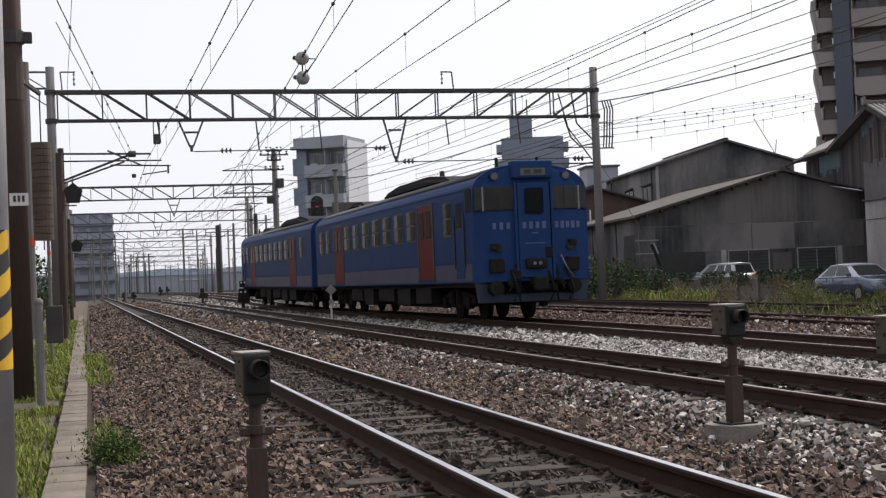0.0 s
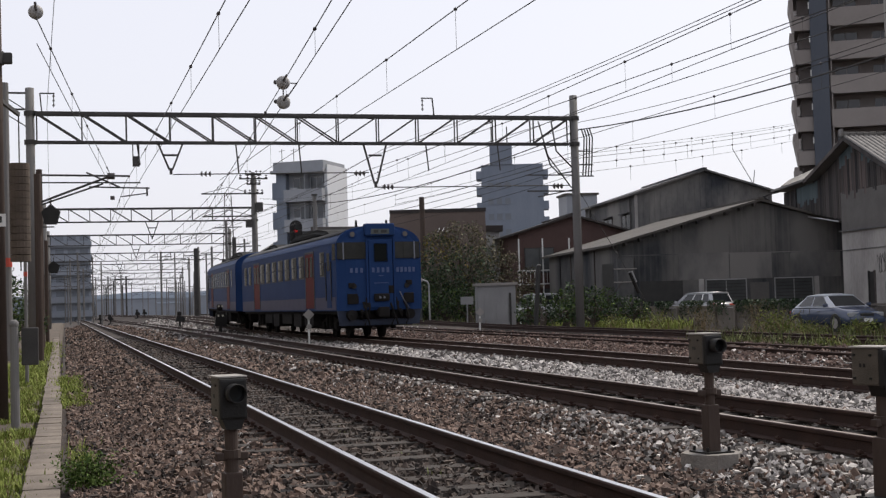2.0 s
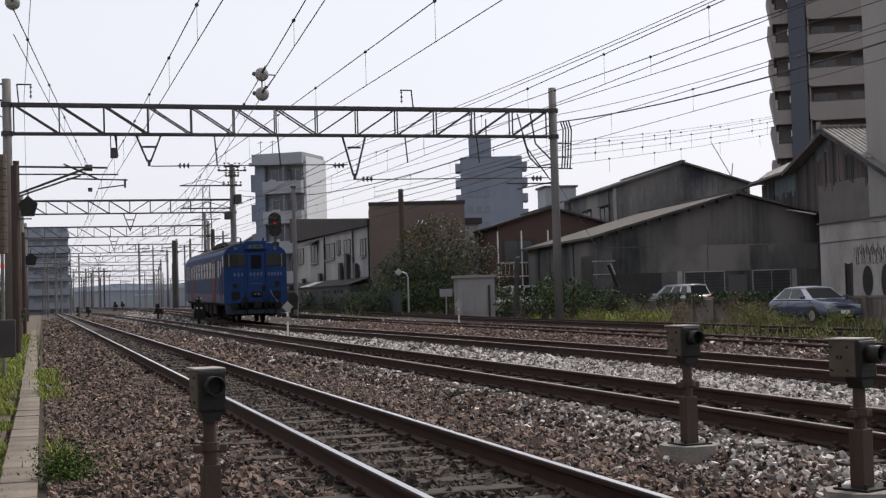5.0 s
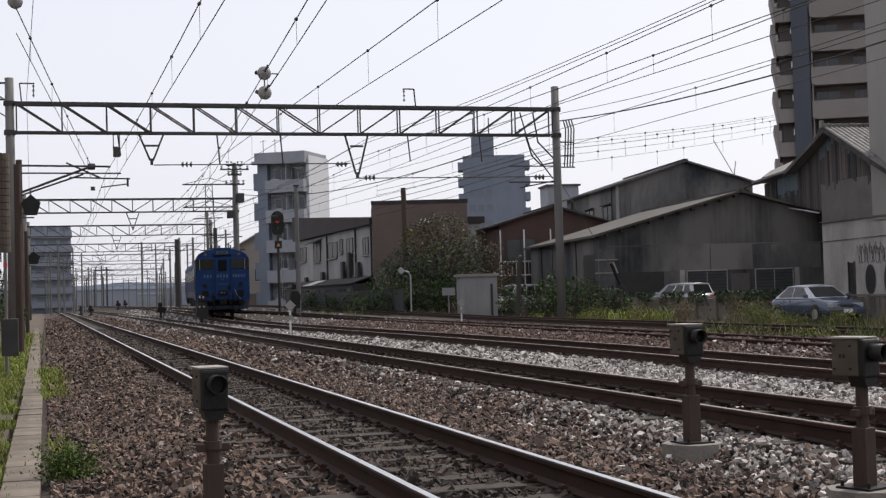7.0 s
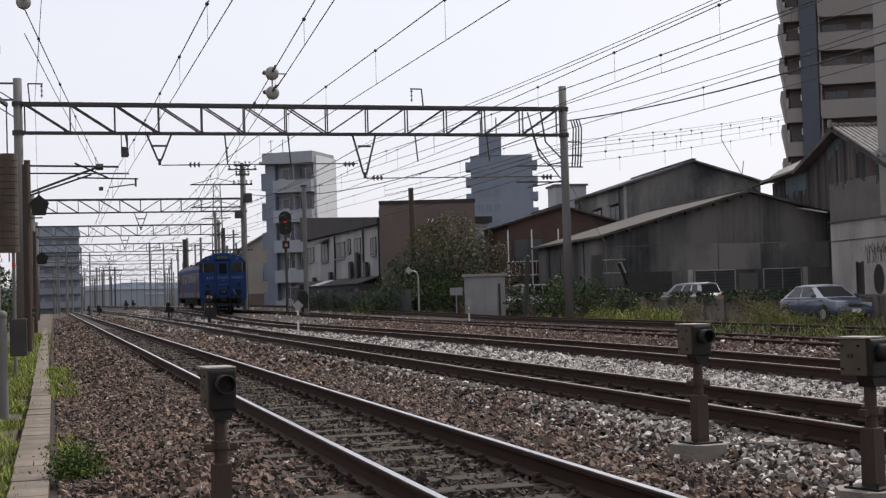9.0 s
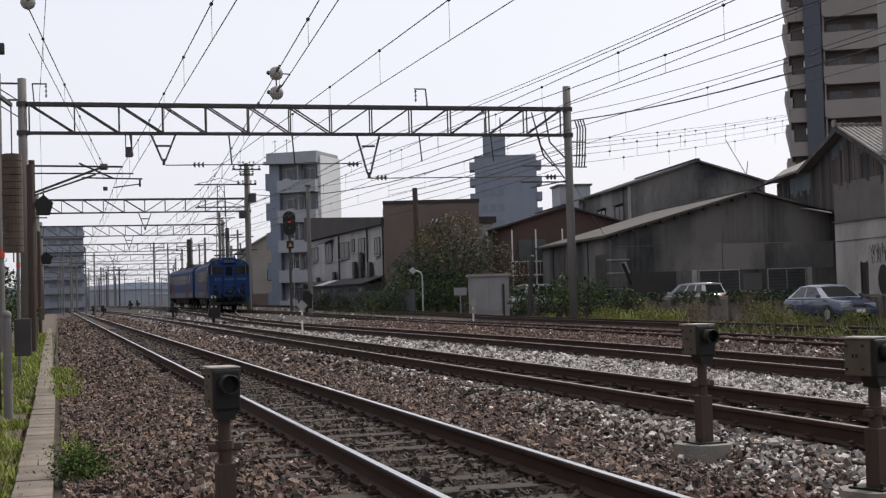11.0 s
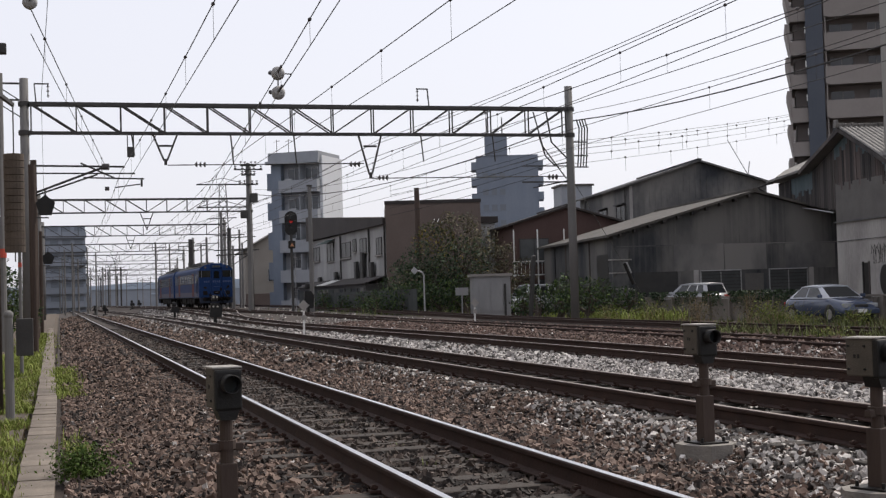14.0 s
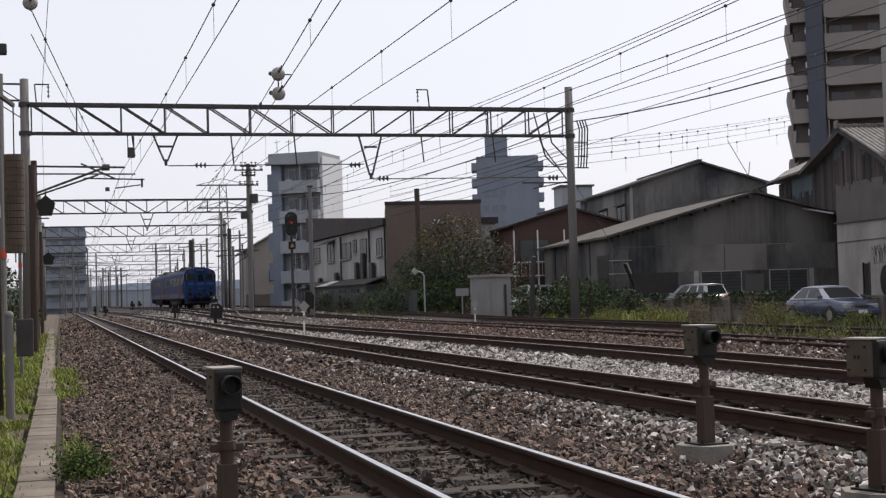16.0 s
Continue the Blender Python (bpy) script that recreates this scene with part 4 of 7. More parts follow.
def first_gantry_fittings():
    # cross wires with insulators
    for name, pts, iz in (("span_wire", ((4.3, 6.62), (12.4, 6.68)), (5.6, 8.0, 10.4, 12.0)), ("span_wire", ((12.75, 6.05), (21.4, 6.1)), (13.2, 16.2, 20.8))):
        bm = bmesh.new()
        rod(bm, (pts[0][0], G1, pts[0][1]), (pts[1][0], G1, pts[1][1]), 0.022, seg=6)
        part(name, bm, M_WIRE, g1, "steel steady wire")
        for x in (iz[0], iz[-1]):
            bm = bmesh.new()
            insulator(bm, (x - 0.25, G1, pts[0][1] + 0.02), (x + 0.25, G1, pts[0][1] + 0.02), 0.13, 3)
            part("insulator", bm, M_INS, g1, "dark porcelain insulator")
    for x, z1 in ((6.85, 6.62), (9.45, 6.65), (14.9, 6.75), (18.1, 6.75), (2.9, 7.0)):
        bm = bmesh.new()
        rod(bm, (x, G1, 7.9), (x + 0.1, G1, z1), 0.03, seg=6)
        part("suspension_rod", bm, M_WIRE, g1)
    for x, s in ((15.3, -1), (-0.75, 1)):
        bm = bmesh.new()
        bar(bm, (x, G1, 9.1), (x - 0.06, G1, 9.85), 0.05, 0.05)
        bar(bm, (x - 0.06, G1, 9.85), (x - 0.55 if s < 0 else x + 0.5, G1, 9.85), 0.05, 0.05)
        part("wire_arm", bm, M_STEEL, g1, "hooked steel arm for a wire")
        bm = bmesh.new()
        q = x - 0.5 if s < 0 else x + 0.46
        insulator(bm, (q, G1, 9.85), (q, G1, 9.3), 0.06, 3)
        part("insulator", bm, M_INS, g1)
    # plate hung under the beam
    bm = bmesh.new()
    for q in (2.73, 2.97):
        bar(bm, (q, G1, 7.9), (q, G1, 6.95), 0.04, 0.04)
    bx(bm, 2.85, G1, 7.15, 0.27, 0.06, 0.42)
    part("hung_plate", bm, M_STEEL, g1, "small dark plate on two straps")
    # cantilever over the first track
    bm = bmesh.new()
    for a, b, r in (((-1.05, 6.6), (2.6, 6.55), 0.04), ((-1.05, 6.3), (3.0, 6.28), 0.03), ((-1.05, 5.45), (1.9, 6.58), 0.045), ((-1.05, 5.35), (1.55, 6.25), 0.035),
                    ((0.9, 6.7), (2.2, 6.1), 0.035), ((1.0, 6.12), (3.35, 6.06), 0.03), ((2.2, 5.72), (3.2, 5.85), 0.025), ((3.25, 6.1), (3.25, 5.75), 0.04)):
        rod(bm, (a[0], G1 - 0.1, a[1]), (b[0], G1 - 0.1, b[1]), r, seg=8)
    part("cantilever", bm, M_STEEL, g1, "hinged tubular cantilever")
    bm = bmesh.new()
    rod(bm, (1.72, G1 - 0.1, 6.55), (2.0, G1 - 0.1, 6.55), 0.13, seg=10)
    rod(bm, (1.9, G1 - 0.1, 5.75), (1.9, G1 - 0.1, 5.6), 0.09, seg=10)
    part("insulator", bm, M_INS, g1)
    # feeders and cleats on the right post
    for k in range(4):
        bm = bmesh.new()
        x = 22.0 + 0.13 * k
        tube(bm, [(x, G1, 8.6), (x + 0.12, G1, 8.2), (x + 0.05, G1, 7.0), (x, G1, 6.5)], 0.03)
        part("cable", bm, M_WIRE, g1, "black power cable down the post")
    for z in (7.0, 7.6, 6.5):
        bm = bmesh.new()
        bar(bm, (21.75, G1, z), (22.5, G1, z), 0.05, 0.05)
        part("cleat_bar", bm, M_STEEL, g1)
    bm = bmesh.new()
    tube(bm, [(20.2, G1, 8.0), (20.5, G1, 7.0), (20.9, G1, 6.6), (21.5, G1, 6.7)], 0.035)
    tube(bm, [(20.6, G1, 8.9), (20.8, G1, 7.6), (21.5, G1, 6.9)], 0.035)
    tube(bm, [(20.0, G1, 8.9), (20.4, G1, 7.4), (21.45, G1, 6.0)], 0.03)
    part("jumper_cable", bm, M_WIRE, g1, "sagging black jumper cables")
    bm = bmesh.new()
    bar(bm, (19.4, G1, 6.55), (21.5, G1, 6.55), 0.04, 0.05)
    bar(bm, (19.4, G1, 5.85), (21.5, G1, 5.85), 0.05, 0.06)
    bar(bm, (19.9, G1, 5.6), (21.5, G1, 5.9), 0.05, 0.05)
    part("side_arm", bm, M_STEEL, g1)
    for z, l in ((9.85, 3.0), (9.2, 2.4)):
        bm = bmesh.new()
        bar(bm, (-1.3, G1, z), (-1.3 - l, G1, z), 0.06, 0.07)
        bar(bm, (-1.3, G1, z - 0.7), (-2.3, G1, z - 0.05), 0.04, 0.04)
        part("side_arm", bm, M_STEEL, g1)


first_gantry_fittings()


def catenary(x0, x1, y0, y1, zm, zc, sag, label, droppers=True, zm1=None):
    """Messenger and contact wire over one span, with droppers and their clamps."""
    c = thing("overhead_wire", label, "overhead wire", group="overhead wires")
    n = 12
    zm1 = zm if zm1 is None else zm1

    def mess(u):
        return Vector((x0 + (x1 - x0) * u, y0 + (y1 - y0) * u, zm + (zm1 - zm) * u - sag * 4 * u * (1 - u)))
    bm = bmesh.new()
    tube(bm, [mess(i / n) for i in range(n + 1)], 0.011, 5)
    part("messenger_wire", bm, M_WIRE, c)
    if zc:
        bm = bmesh.new()
        rod(bm, (x0, y0, zc), (x1, y1, zc), 0.009, seg=5)
        part("contact_wire", bm, M_WIRE, c)
        k = int((y1 - y0) / 5)
        for i in range(k):
            m = mess((i + 0.5) / k)
            bm = bmesh.new()
            rod(bm, m, (m.x, m.y, zc), 0.004, seg=4)
            d = part("dropper", bm, M_WIRE, c)
            bm = bmesh.new()
            bmesh.ops.create_icosphere(bm, subdivisions=1, radius=0.04, matrix=Matrix.Translation(m))
            part("clamp", bm, M_INS, d)
    return c


GY = [5.5, 55.5, 107, 150, 196, 240, 290]
for x, xs in ((2.56, 0.12), (6.65, 0.32)):
    for i, (a, b) in enumerate(zip(GY, GY[1:])):
        s = xs * (1 if i % 2 else -1)
        wide = i == 0 and x > 5
        ends = (x + xs * 1.5, x - xs * 1.5) if wide else (x - s, x + s)
        catenary(*ends, a, b, 6.38 if wide else 6.35, 5.5 if x < 5 else 5.6, 0.06 if wide else 0.25, "pair of dark overhead wires with droppers above a running line")
for i, (a, b) in enumerate(zip(GY, GY[1:])):
    catenary((12.2, 12.2, 12.3, 12.2, 12, 12)[i], (12.2, 12.3, 12.2, 12, 12, 12)[i], a, b, 6.45, 5.72, 0.06, "pair of dark overhead wires above the train's line")
for x0, x1, z0, z1, zc in ((18.1, 16.0, 6.5, 6.5, 5.85), (15.1, 11.2, 6.42, 6.4, 5.95)):
    catenary(x0, x1, 5.5, 55.5, z0, zc, 0.05, "overhead wires with droppers above a side track", zm1=z1)
    catenary(x1, x1 - 4, 55.5, 107, z1, zc, 0.25, "overhead wires with droppers above a side track", zm1=z1)
# crossover wires with the section insulators
catenary(3.25, 6.1, 5.5, 55.5, 5.95, 5.45, 0.05, "overhead wires between two lines with round insulator discs")
catenary(6.1, 9.0, 55.5, 107, 5.95, 5.45, 0.12, "overhead wires crossing to the next line")
catenary(-0.42, 1.85, 26, 55.5, 6.6, 6.12, 0.02, "tensioned overhead wires running in from the side anchor", zm1=6.6)


def wire(label, pts, sag, r=0.012, n=14):
    bm = bmesh.new()
    for p, q in zip(pts, pts[1:]):
        p, q = Vector(p), Vector(q)
        L = [p.lerp(q, i / n) - Vector((0, 0, sag * 4 * (i / n) * (1 - i / n))) for i in range(n + 1)]
        tube(bm, L, r, 5)
    return single("cable", bm, M_WIRE, label, "cable", group="feeder cables")


wire("thick black feeder cable slung along the gantry posts", [(21.9, 5.5, 8.9), (21.9, 55.5, 8.55), (15, 107, 9.4)], 1.15, 0.026)
wire("thin feeder wire beside the gantry posts", [(22.0, 5.5, 9.3), (22.0, 55.5, 8.9), (15, 107, 9.8)], 1.0, 0.012)
for k, (x, z) in enumerate(((14.6, 7.75), (14.1, 7.45))):
    wire("thin overhead feeder wire along the tracks", [(x, 5.5, z), (x - 1.6, 55.5, z - 0.1), (x - 3, 107, z), (x - 3, 150, z), (x - 3, 196, z)], 0.4, 0.010)
for k, (pl, pm, pr) in enumerate((((17.01, 70.0, 6.67), (23.70, 60.0, 8.18), (49.84, 85.0, 13.06)),
        ((17.00, 70.0, 6.43), (23.69, 60.0, 7.99), (49.84, 85.0, 12.94)),
        ((16.99, 70.0, 6.07), (23.68, 60.0, 7.80), (49.83, 85.0, 12.70)),
        ((16.98, 70.0, 5.74), (23.67, 60.0, 7.50), (49.81, 85.0, 12.29)),
        ((16.97, 70.0, 5.35), (23.66, 60.0, 7.10), (49.79, 85.0, 11.85)))):
    wire("utility wire with clips strung past the gantry post", [pl, pm, pr], 0.12, 0.011 + 0.004 * (k == 2))
    c = thing("wire_clip", "small dark clips hanging on a utility wire", "clip", group="wire clips")
    for u in (0.12, 0.3, 0.42, 0.62, 0.86):
        m = Vector(pm).lerp(Vector(pr), u + 0.05 * ((k * 7) % 3)) - Vector((0, 0, 0.12 * 4 * u * (1 - u)))
        bm = bmesh.new()
        bmesh.ops.create_icosphere(bm, subdivisions=1, radius=0.065, matrix=Matrix.Translation(m))
        rod(bm, m, m - Vector((0, 0, 0.32 if k % 2 else 0.7)), 0.008, seg=4)
        part("clip", bm, M_INS, c)
wire("thin wire running from the gantry post arm", [(0.5, 8, 9.5), (-0.55, 55.5, 9.3), (-1, 107, 9.0)], 0.05, 0.010)


def disc_insulator(x, y, z, label, link=False):
    d = thing("insulator_disc", label, "insulator", group="round insulators in the overhead wires")
    bm = bmesh.new()
    q = bmesh.ops.create_uvsphere(bm, u_segments=20, v_segments=12, radius=0.135)
    bmesh.ops.scale(bm, vec=(1, 0.7, 1), verts=q["verts"])
    bmesh.ops.translate(bm, vec=(x, y, z), verts=q["verts"])
    part("disc", bm, M_DISC, d, "pale grey round shell", smooth=True)
    bm = bmesh.new()
    rod(bm, (x, y - 0.45, z + 0.07), (x, y + 0.45, z - 0.03), 0.025, seg=8)
    if link:
        rod(bm, (x, y, z), (x, y, z + 0.42), 0.015, seg=6)
    if x > 0:
        rod(bm, (x, y, z), (4.42, 26, 5.45), 0.012, seg=6)
    bmesh.ops.create_icosphere(bm, subdivisions=1, radius=0.05, matrix=Matrix.Translation((x - 0.1, y + 0.3, z + 0.06)))
    part("rod", bm, M_INS, d)


disc_insulator(4.15, 26, 5.46, "round pale grey insulator disc in an overhead wire")
disc_insulator(4.15, 26, 5.06 + 0.02, "round pale grey insulator disc below another one", True)
disc_insulator(-0.42, 25.6, 6.62, "round pale grey insulator disc of the side anchor wire")


def poles():
    """Tall bare poles in the distance, by place, height and thickness."""
    for x, y, h, r in ((13.9, 150, 7.9, 0.36), (16.1, 140, 10.3, 0.20), (17.0, 141, 8.6, 0.30), (17.3, 135, 8.1, 0.14), (16.9, 130, 6.6, 0.12), (17.7, 170, 9.0, 0.20), (17.5, 175, 8.4, 0.14), (14.7, 190, 9.1, 0.14), (13.5, 200, 9.8, 0.20),
                       (13.8, 112, 5.6, 0.14), (14.2, 117, 6.2, 0.13), (5.4, 300, 7.5, 0.2), (4.0, 330, 7.0, 0.2), (7.8, 260, 8, 0.2), (9.0, 230, 7.4, 0.18), (6.6, 360, 8.5, 0.25),
                       (10.5, 300, 9, 0.2), (12.8, 300, 9, 0.25), (3.0, 230, 8.6, 0.2), (11.5, 340, 9, 0.25), (14.5, 340, 9, 0.25), (8.0, 400, 9, 0.3), (12.0, 420, 9, 0.3), (16, 400, 9, 0.3)):
        p = thing("catenary_pole", "plain grey catenary pole standing far down the tracks", "pole", group="far catenary poles")
        bm = bmesh.new()
        rod(bm, (x, y, -0.45), (x, y, h), r * 0.8, r * 0.7, seg=10)
        part("shaft", bm, M_POST if r < 0.25 else M_STEEL, p)
        bm = bmesh.new()
        bar(bm, (x - 1.4, y, h - 0.8), (x + 1.6, y, h - 0.7), 0.08, 0.1)
        part("arm", bm, M_STEEL, p)
        bm = bmesh.new()
        bar(bm, (x, y, h - 1.6), (x + 1.2, y, h - 0.75), 0.06, 0.06)
        part("arm_brace", bm, M_STEEL, p)
    rng = np.random.default_rng(77)
    for k in range(34):
        y = rng.uniform(170, 400)
        x, h = rng.uniform(0.0, 0.105) * y, rng.uniform(6.5, 10)
        p = thing("catenary_pole", "plain grey catenary pole standing far down the tracks", "pole", group="far catenary poles")
        bm = bmesh.new()
        rod(bm, (x, y, -0.45), (x, y, h), 0.12, 0.09, seg=8)
        part("shaft", bm, M_POST, p)
        bm = bmesh.new()
        s_ = rng.choice([-1, 1])
        a_ = rng.uniform(2.2, 3.4)
        bar(bm, (x, y, 6.3), (x + s_ * a_, y, 6.25), 0.06, 0.07)
        part("arm", bm, M_STEEL, p, "hinged cantilever arm")
        bm = bmesh.new()
        bar(bm, (x, y, 5.2), (x + s_ * a_ * 0.8, y, 6.3), 0.05, 0.05)
        part("arm_brace", bm, M_STEEL, p)
        bm = bmesh.new()
        bar(bm, (x + s_ * a_ * 0.4, y, 5.75), (x + s_ * a_ * 1.1, y, 5.65), 0.04, 0.04)
        part("steady_arm", bm, M_STEEL, p)
        bm = bmesh.new()
        insulator(bm, (x + s_ * 0.3, y, 6.29), (x + s_ * 0.9, y, 6.28), 0.12, 3)
        part("insulator", bm, M_INS, p)
        if k % 3 == 0:
            bm = bmesh.new()
            bar(bm, (x - 1.1, y, h - 0.5), (x + 1.1, y, h - 0.5), 0.07, 0.08)
            part("cross_arm", bm, M_STEEL, p)
    # tall post with cross arms and a second one beside it
    p = thing("tall_pole", "tall concrete pole with a steel cap and cross arms", "pole")
    bm = bmesh.new()
    rod(bm, (16.3, 90, -0.4), (16.3, 90, 8.6), 0.16, 0.13, seg=12)
    part("shaft", bm, M_POST, p)
    bm = bmesh.new()
    bx(bm, 16.3, 90, 8.65, 0.36, 0.36, 0.1)
    part("cap", bm, M_STEEL, p)
    p = thing("utility_pole", "concrete utility pole with crowded cross arms and boxes", "pole")
    bm = bmesh.new()
    rod(bm, (13.55, 100, -0.4), (13.55, 100, 11.2), 0.2, 0.15, seg=12)
    part("shaft", bm, M_POST, p)
    for z, l in ((11.0, 0.6), (10.7, 1.05), (10.3, 0.5), (9.6, 0.7)):
        bm = bmesh.new()
        bar(bm, (13.55 - l, 99.8, z), (13.55 + l, 99.8, z), 0.1, 0.1)
        a = part("cross_arm", bm, M_STEEL, p)
        for q in (-0.9, -0.4, 0.4, 0.9):
            bm = bmesh.new()
            insulator(bm, (13.55 + q * l, 99.8, z), (13.55 + q * l, 99.8, z + 0.32), 0.12, 2)
            part("insulator", bm, M_INS, a)
    bm = bmesh.new()
    bx(bm, 13.95, 99.8, 8.6, 0.5, 0.4, 0.7, bevel=0.05)
    part("transformer", bm, M_STEEL, p)
    bm = bmesh.new()
    bx(bm, 13.15, 99.8, 7.4, 0.45, 0.4, 0.6, bevel=0.05)
    part("switch_box", bm, M_STEEL, p)
    # dark wooden pole by the tree
    p = thing("utility_pole", "dark slim utility pole in front of the brown building", "pole")
    bm = bmesh.new()
    rod(bm, (22.4, 84.5, -0.4), (22.3, 84.5, 8.0), 0.2, 0.17, seg=10)
    part("shaft", bm, M_BROWNPOST, p)


poles()

# ---- left verge ----


def trough():
    t = thing("cable_trough", "weathered concrete cable trough covered with slabs beside the ballast", "cable trough", kind="structure")
    rng = np.random.default_rng(9)
    bm = bmesh.new()
    bx(bm, 0, 0, 0, 0.30, 0.992, 0.09, bevel=0.008)
    me = done(bm, "slab", M_SLAB)
    for i in range(85):
        y = 5.25 + i
        o = part("slab", me, None, t)
        o.matrix_basis = pose(-0.22 - 0.005 * max(0, y - 20) + rng.normal(0, 0.006), y, -0.385 + rng.normal(0, 0.003), rng.normal(0, 0.3), rng.normal(0, 0.3), rng.normal(0, 0.3))


def detector(x, y, z, turn, label):
    """A level-crossing obstacle detector: hooded lens in a box on a post, on a concrete foot."""
    d = thing("obstacle_detector", label, "crossing sensor", pose(x, y, z, 0, 0, turn), group="crossing sensors")
    bm = bmesh.new()
    bx(bm, 0, 0.075, 0.87, 0.20, 0.25, 0.29, bevel=0.012)
    b = part("housing", bm, M_BOX, d, "grey-beige steel housing")
    b.matrix_basis = Matrix.Translation((0, 0, 1.03 * 0.18)) @ Matrix.Scale(0.82, 4)
    bm = bmesh.new()
    bx(bm, 0, 0.07, 1.022, 0.222, 0.30, 0.014, bevel=0.004)
    part("lid", bm, M_BOXTOP, b, "lid painted paler for the sun on top")
    bm = bmesh.new()
    bx(bm, 0, -0.075, 0.86, 0.205, 0.06, 0.30, bevel=0.02)
    f = part("face_plate", bm, M_BLACK, b, "black front plate")
    bm = bmesh.new()
    m = Matrix.Translation((0.0, -0.16, 0.905)) @ Matrix.Rotation(math.pi / 2, 4, "X")
    bmesh.ops.create_cone(bm, cap_ends=False, segments=24, radius1=0.07, radius2=0.07, depth=0.14, matrix=m)
    bmesh.ops.solidify(bm, geom=bm.faces[:], thickness=0.008)
    part("hood", bm, M_BLACK, f, "round black lens hood", smooth=True)
    bm = bmesh.new()
    rod(bm, (0, -0.11, 0.905), (0, -0.122, 0.905), 0.06, seg=24)
    part("lens", bm, M_LENS, f, "dark glass lens")
    bm = bmesh.new()
    prism(bm, [(-0.09, 0.73), (0.09, 0.73), (0.055, 0.64), (-0.055, 0.64)], -0.09, 0.06)
    part("bracket", bm, M_BLACK, b)
    for q in (0.02, 0.17):
        for z_ in (0.78, 0.96):
            bm = bmesh.new()
            rod(bm, (-0.098, q, z_), (-0.112, q, z_), 0.01, seg=8)
            part("bolt", bm, M_BLACK, b)
    for q in (0.08, 0.115):
        bm = bmesh.new()
        bx(bm, -0.1, q, 0.88, 0.004, 0.022, 0.03)
        part("stencil_bar", bm, M_BLACK, b)
    bm = bmesh.new()
    rod(bm, (0, 0, 0.42), (0, 0, 0.79), 0.04, seg=16)
    part("post", bm, M_BROWNPOST, d, "rusty brown tube")
    bm = bmesh.new()
    rod(bm, (0, 0, 0.535), (0, 0, 0.585), 0.058, seg=12)
    bx(bm, 0.07, 0, 0.545, 0.06, 0.05, 0.05, bevel=0.01)
    bx(bm, -0.07, 0, 0.545, 0.06, 0.05, 0.05, bevel=0.01)
    part("clamp", bm, M_BROWNPOST, d)
    bm = bmesh.new()
    bx(bm, 0, 0, 0.2, 0.108, 0.108, 0.5, bevel=0.008)
    part("stub", bm, M_BROWNPOST, d, "square rusty steel stub")
    bm = bmesh.new()
    for sx in (-1, 1):
        for sy in (-1, 1):
            rod(bm, (sx * 0.1, sy * 0.1, 0.04), (sx * 0.1, sy * 0.1, 0.115), 0.013, seg=6)
    bx(bm, 0, 0, 0.072, 0.26, 0.26, 0.014)
    part("anchor_bolt", bm, M_BLACK, d)
    bm = bmesh.new()
    bmesh.ops.create_cone(bm, cap_ends=True, segments=8, radius1=0.265, radius2=0.25, depth=0.26, matrix=Matrix.Translation((0, 0, -0.065)) @ Matrix.Rotation(math.pi / 8, 4, "Z"))
    part("foot", bm, M_FOOT, d, "eight-sided concrete foot")
    return d


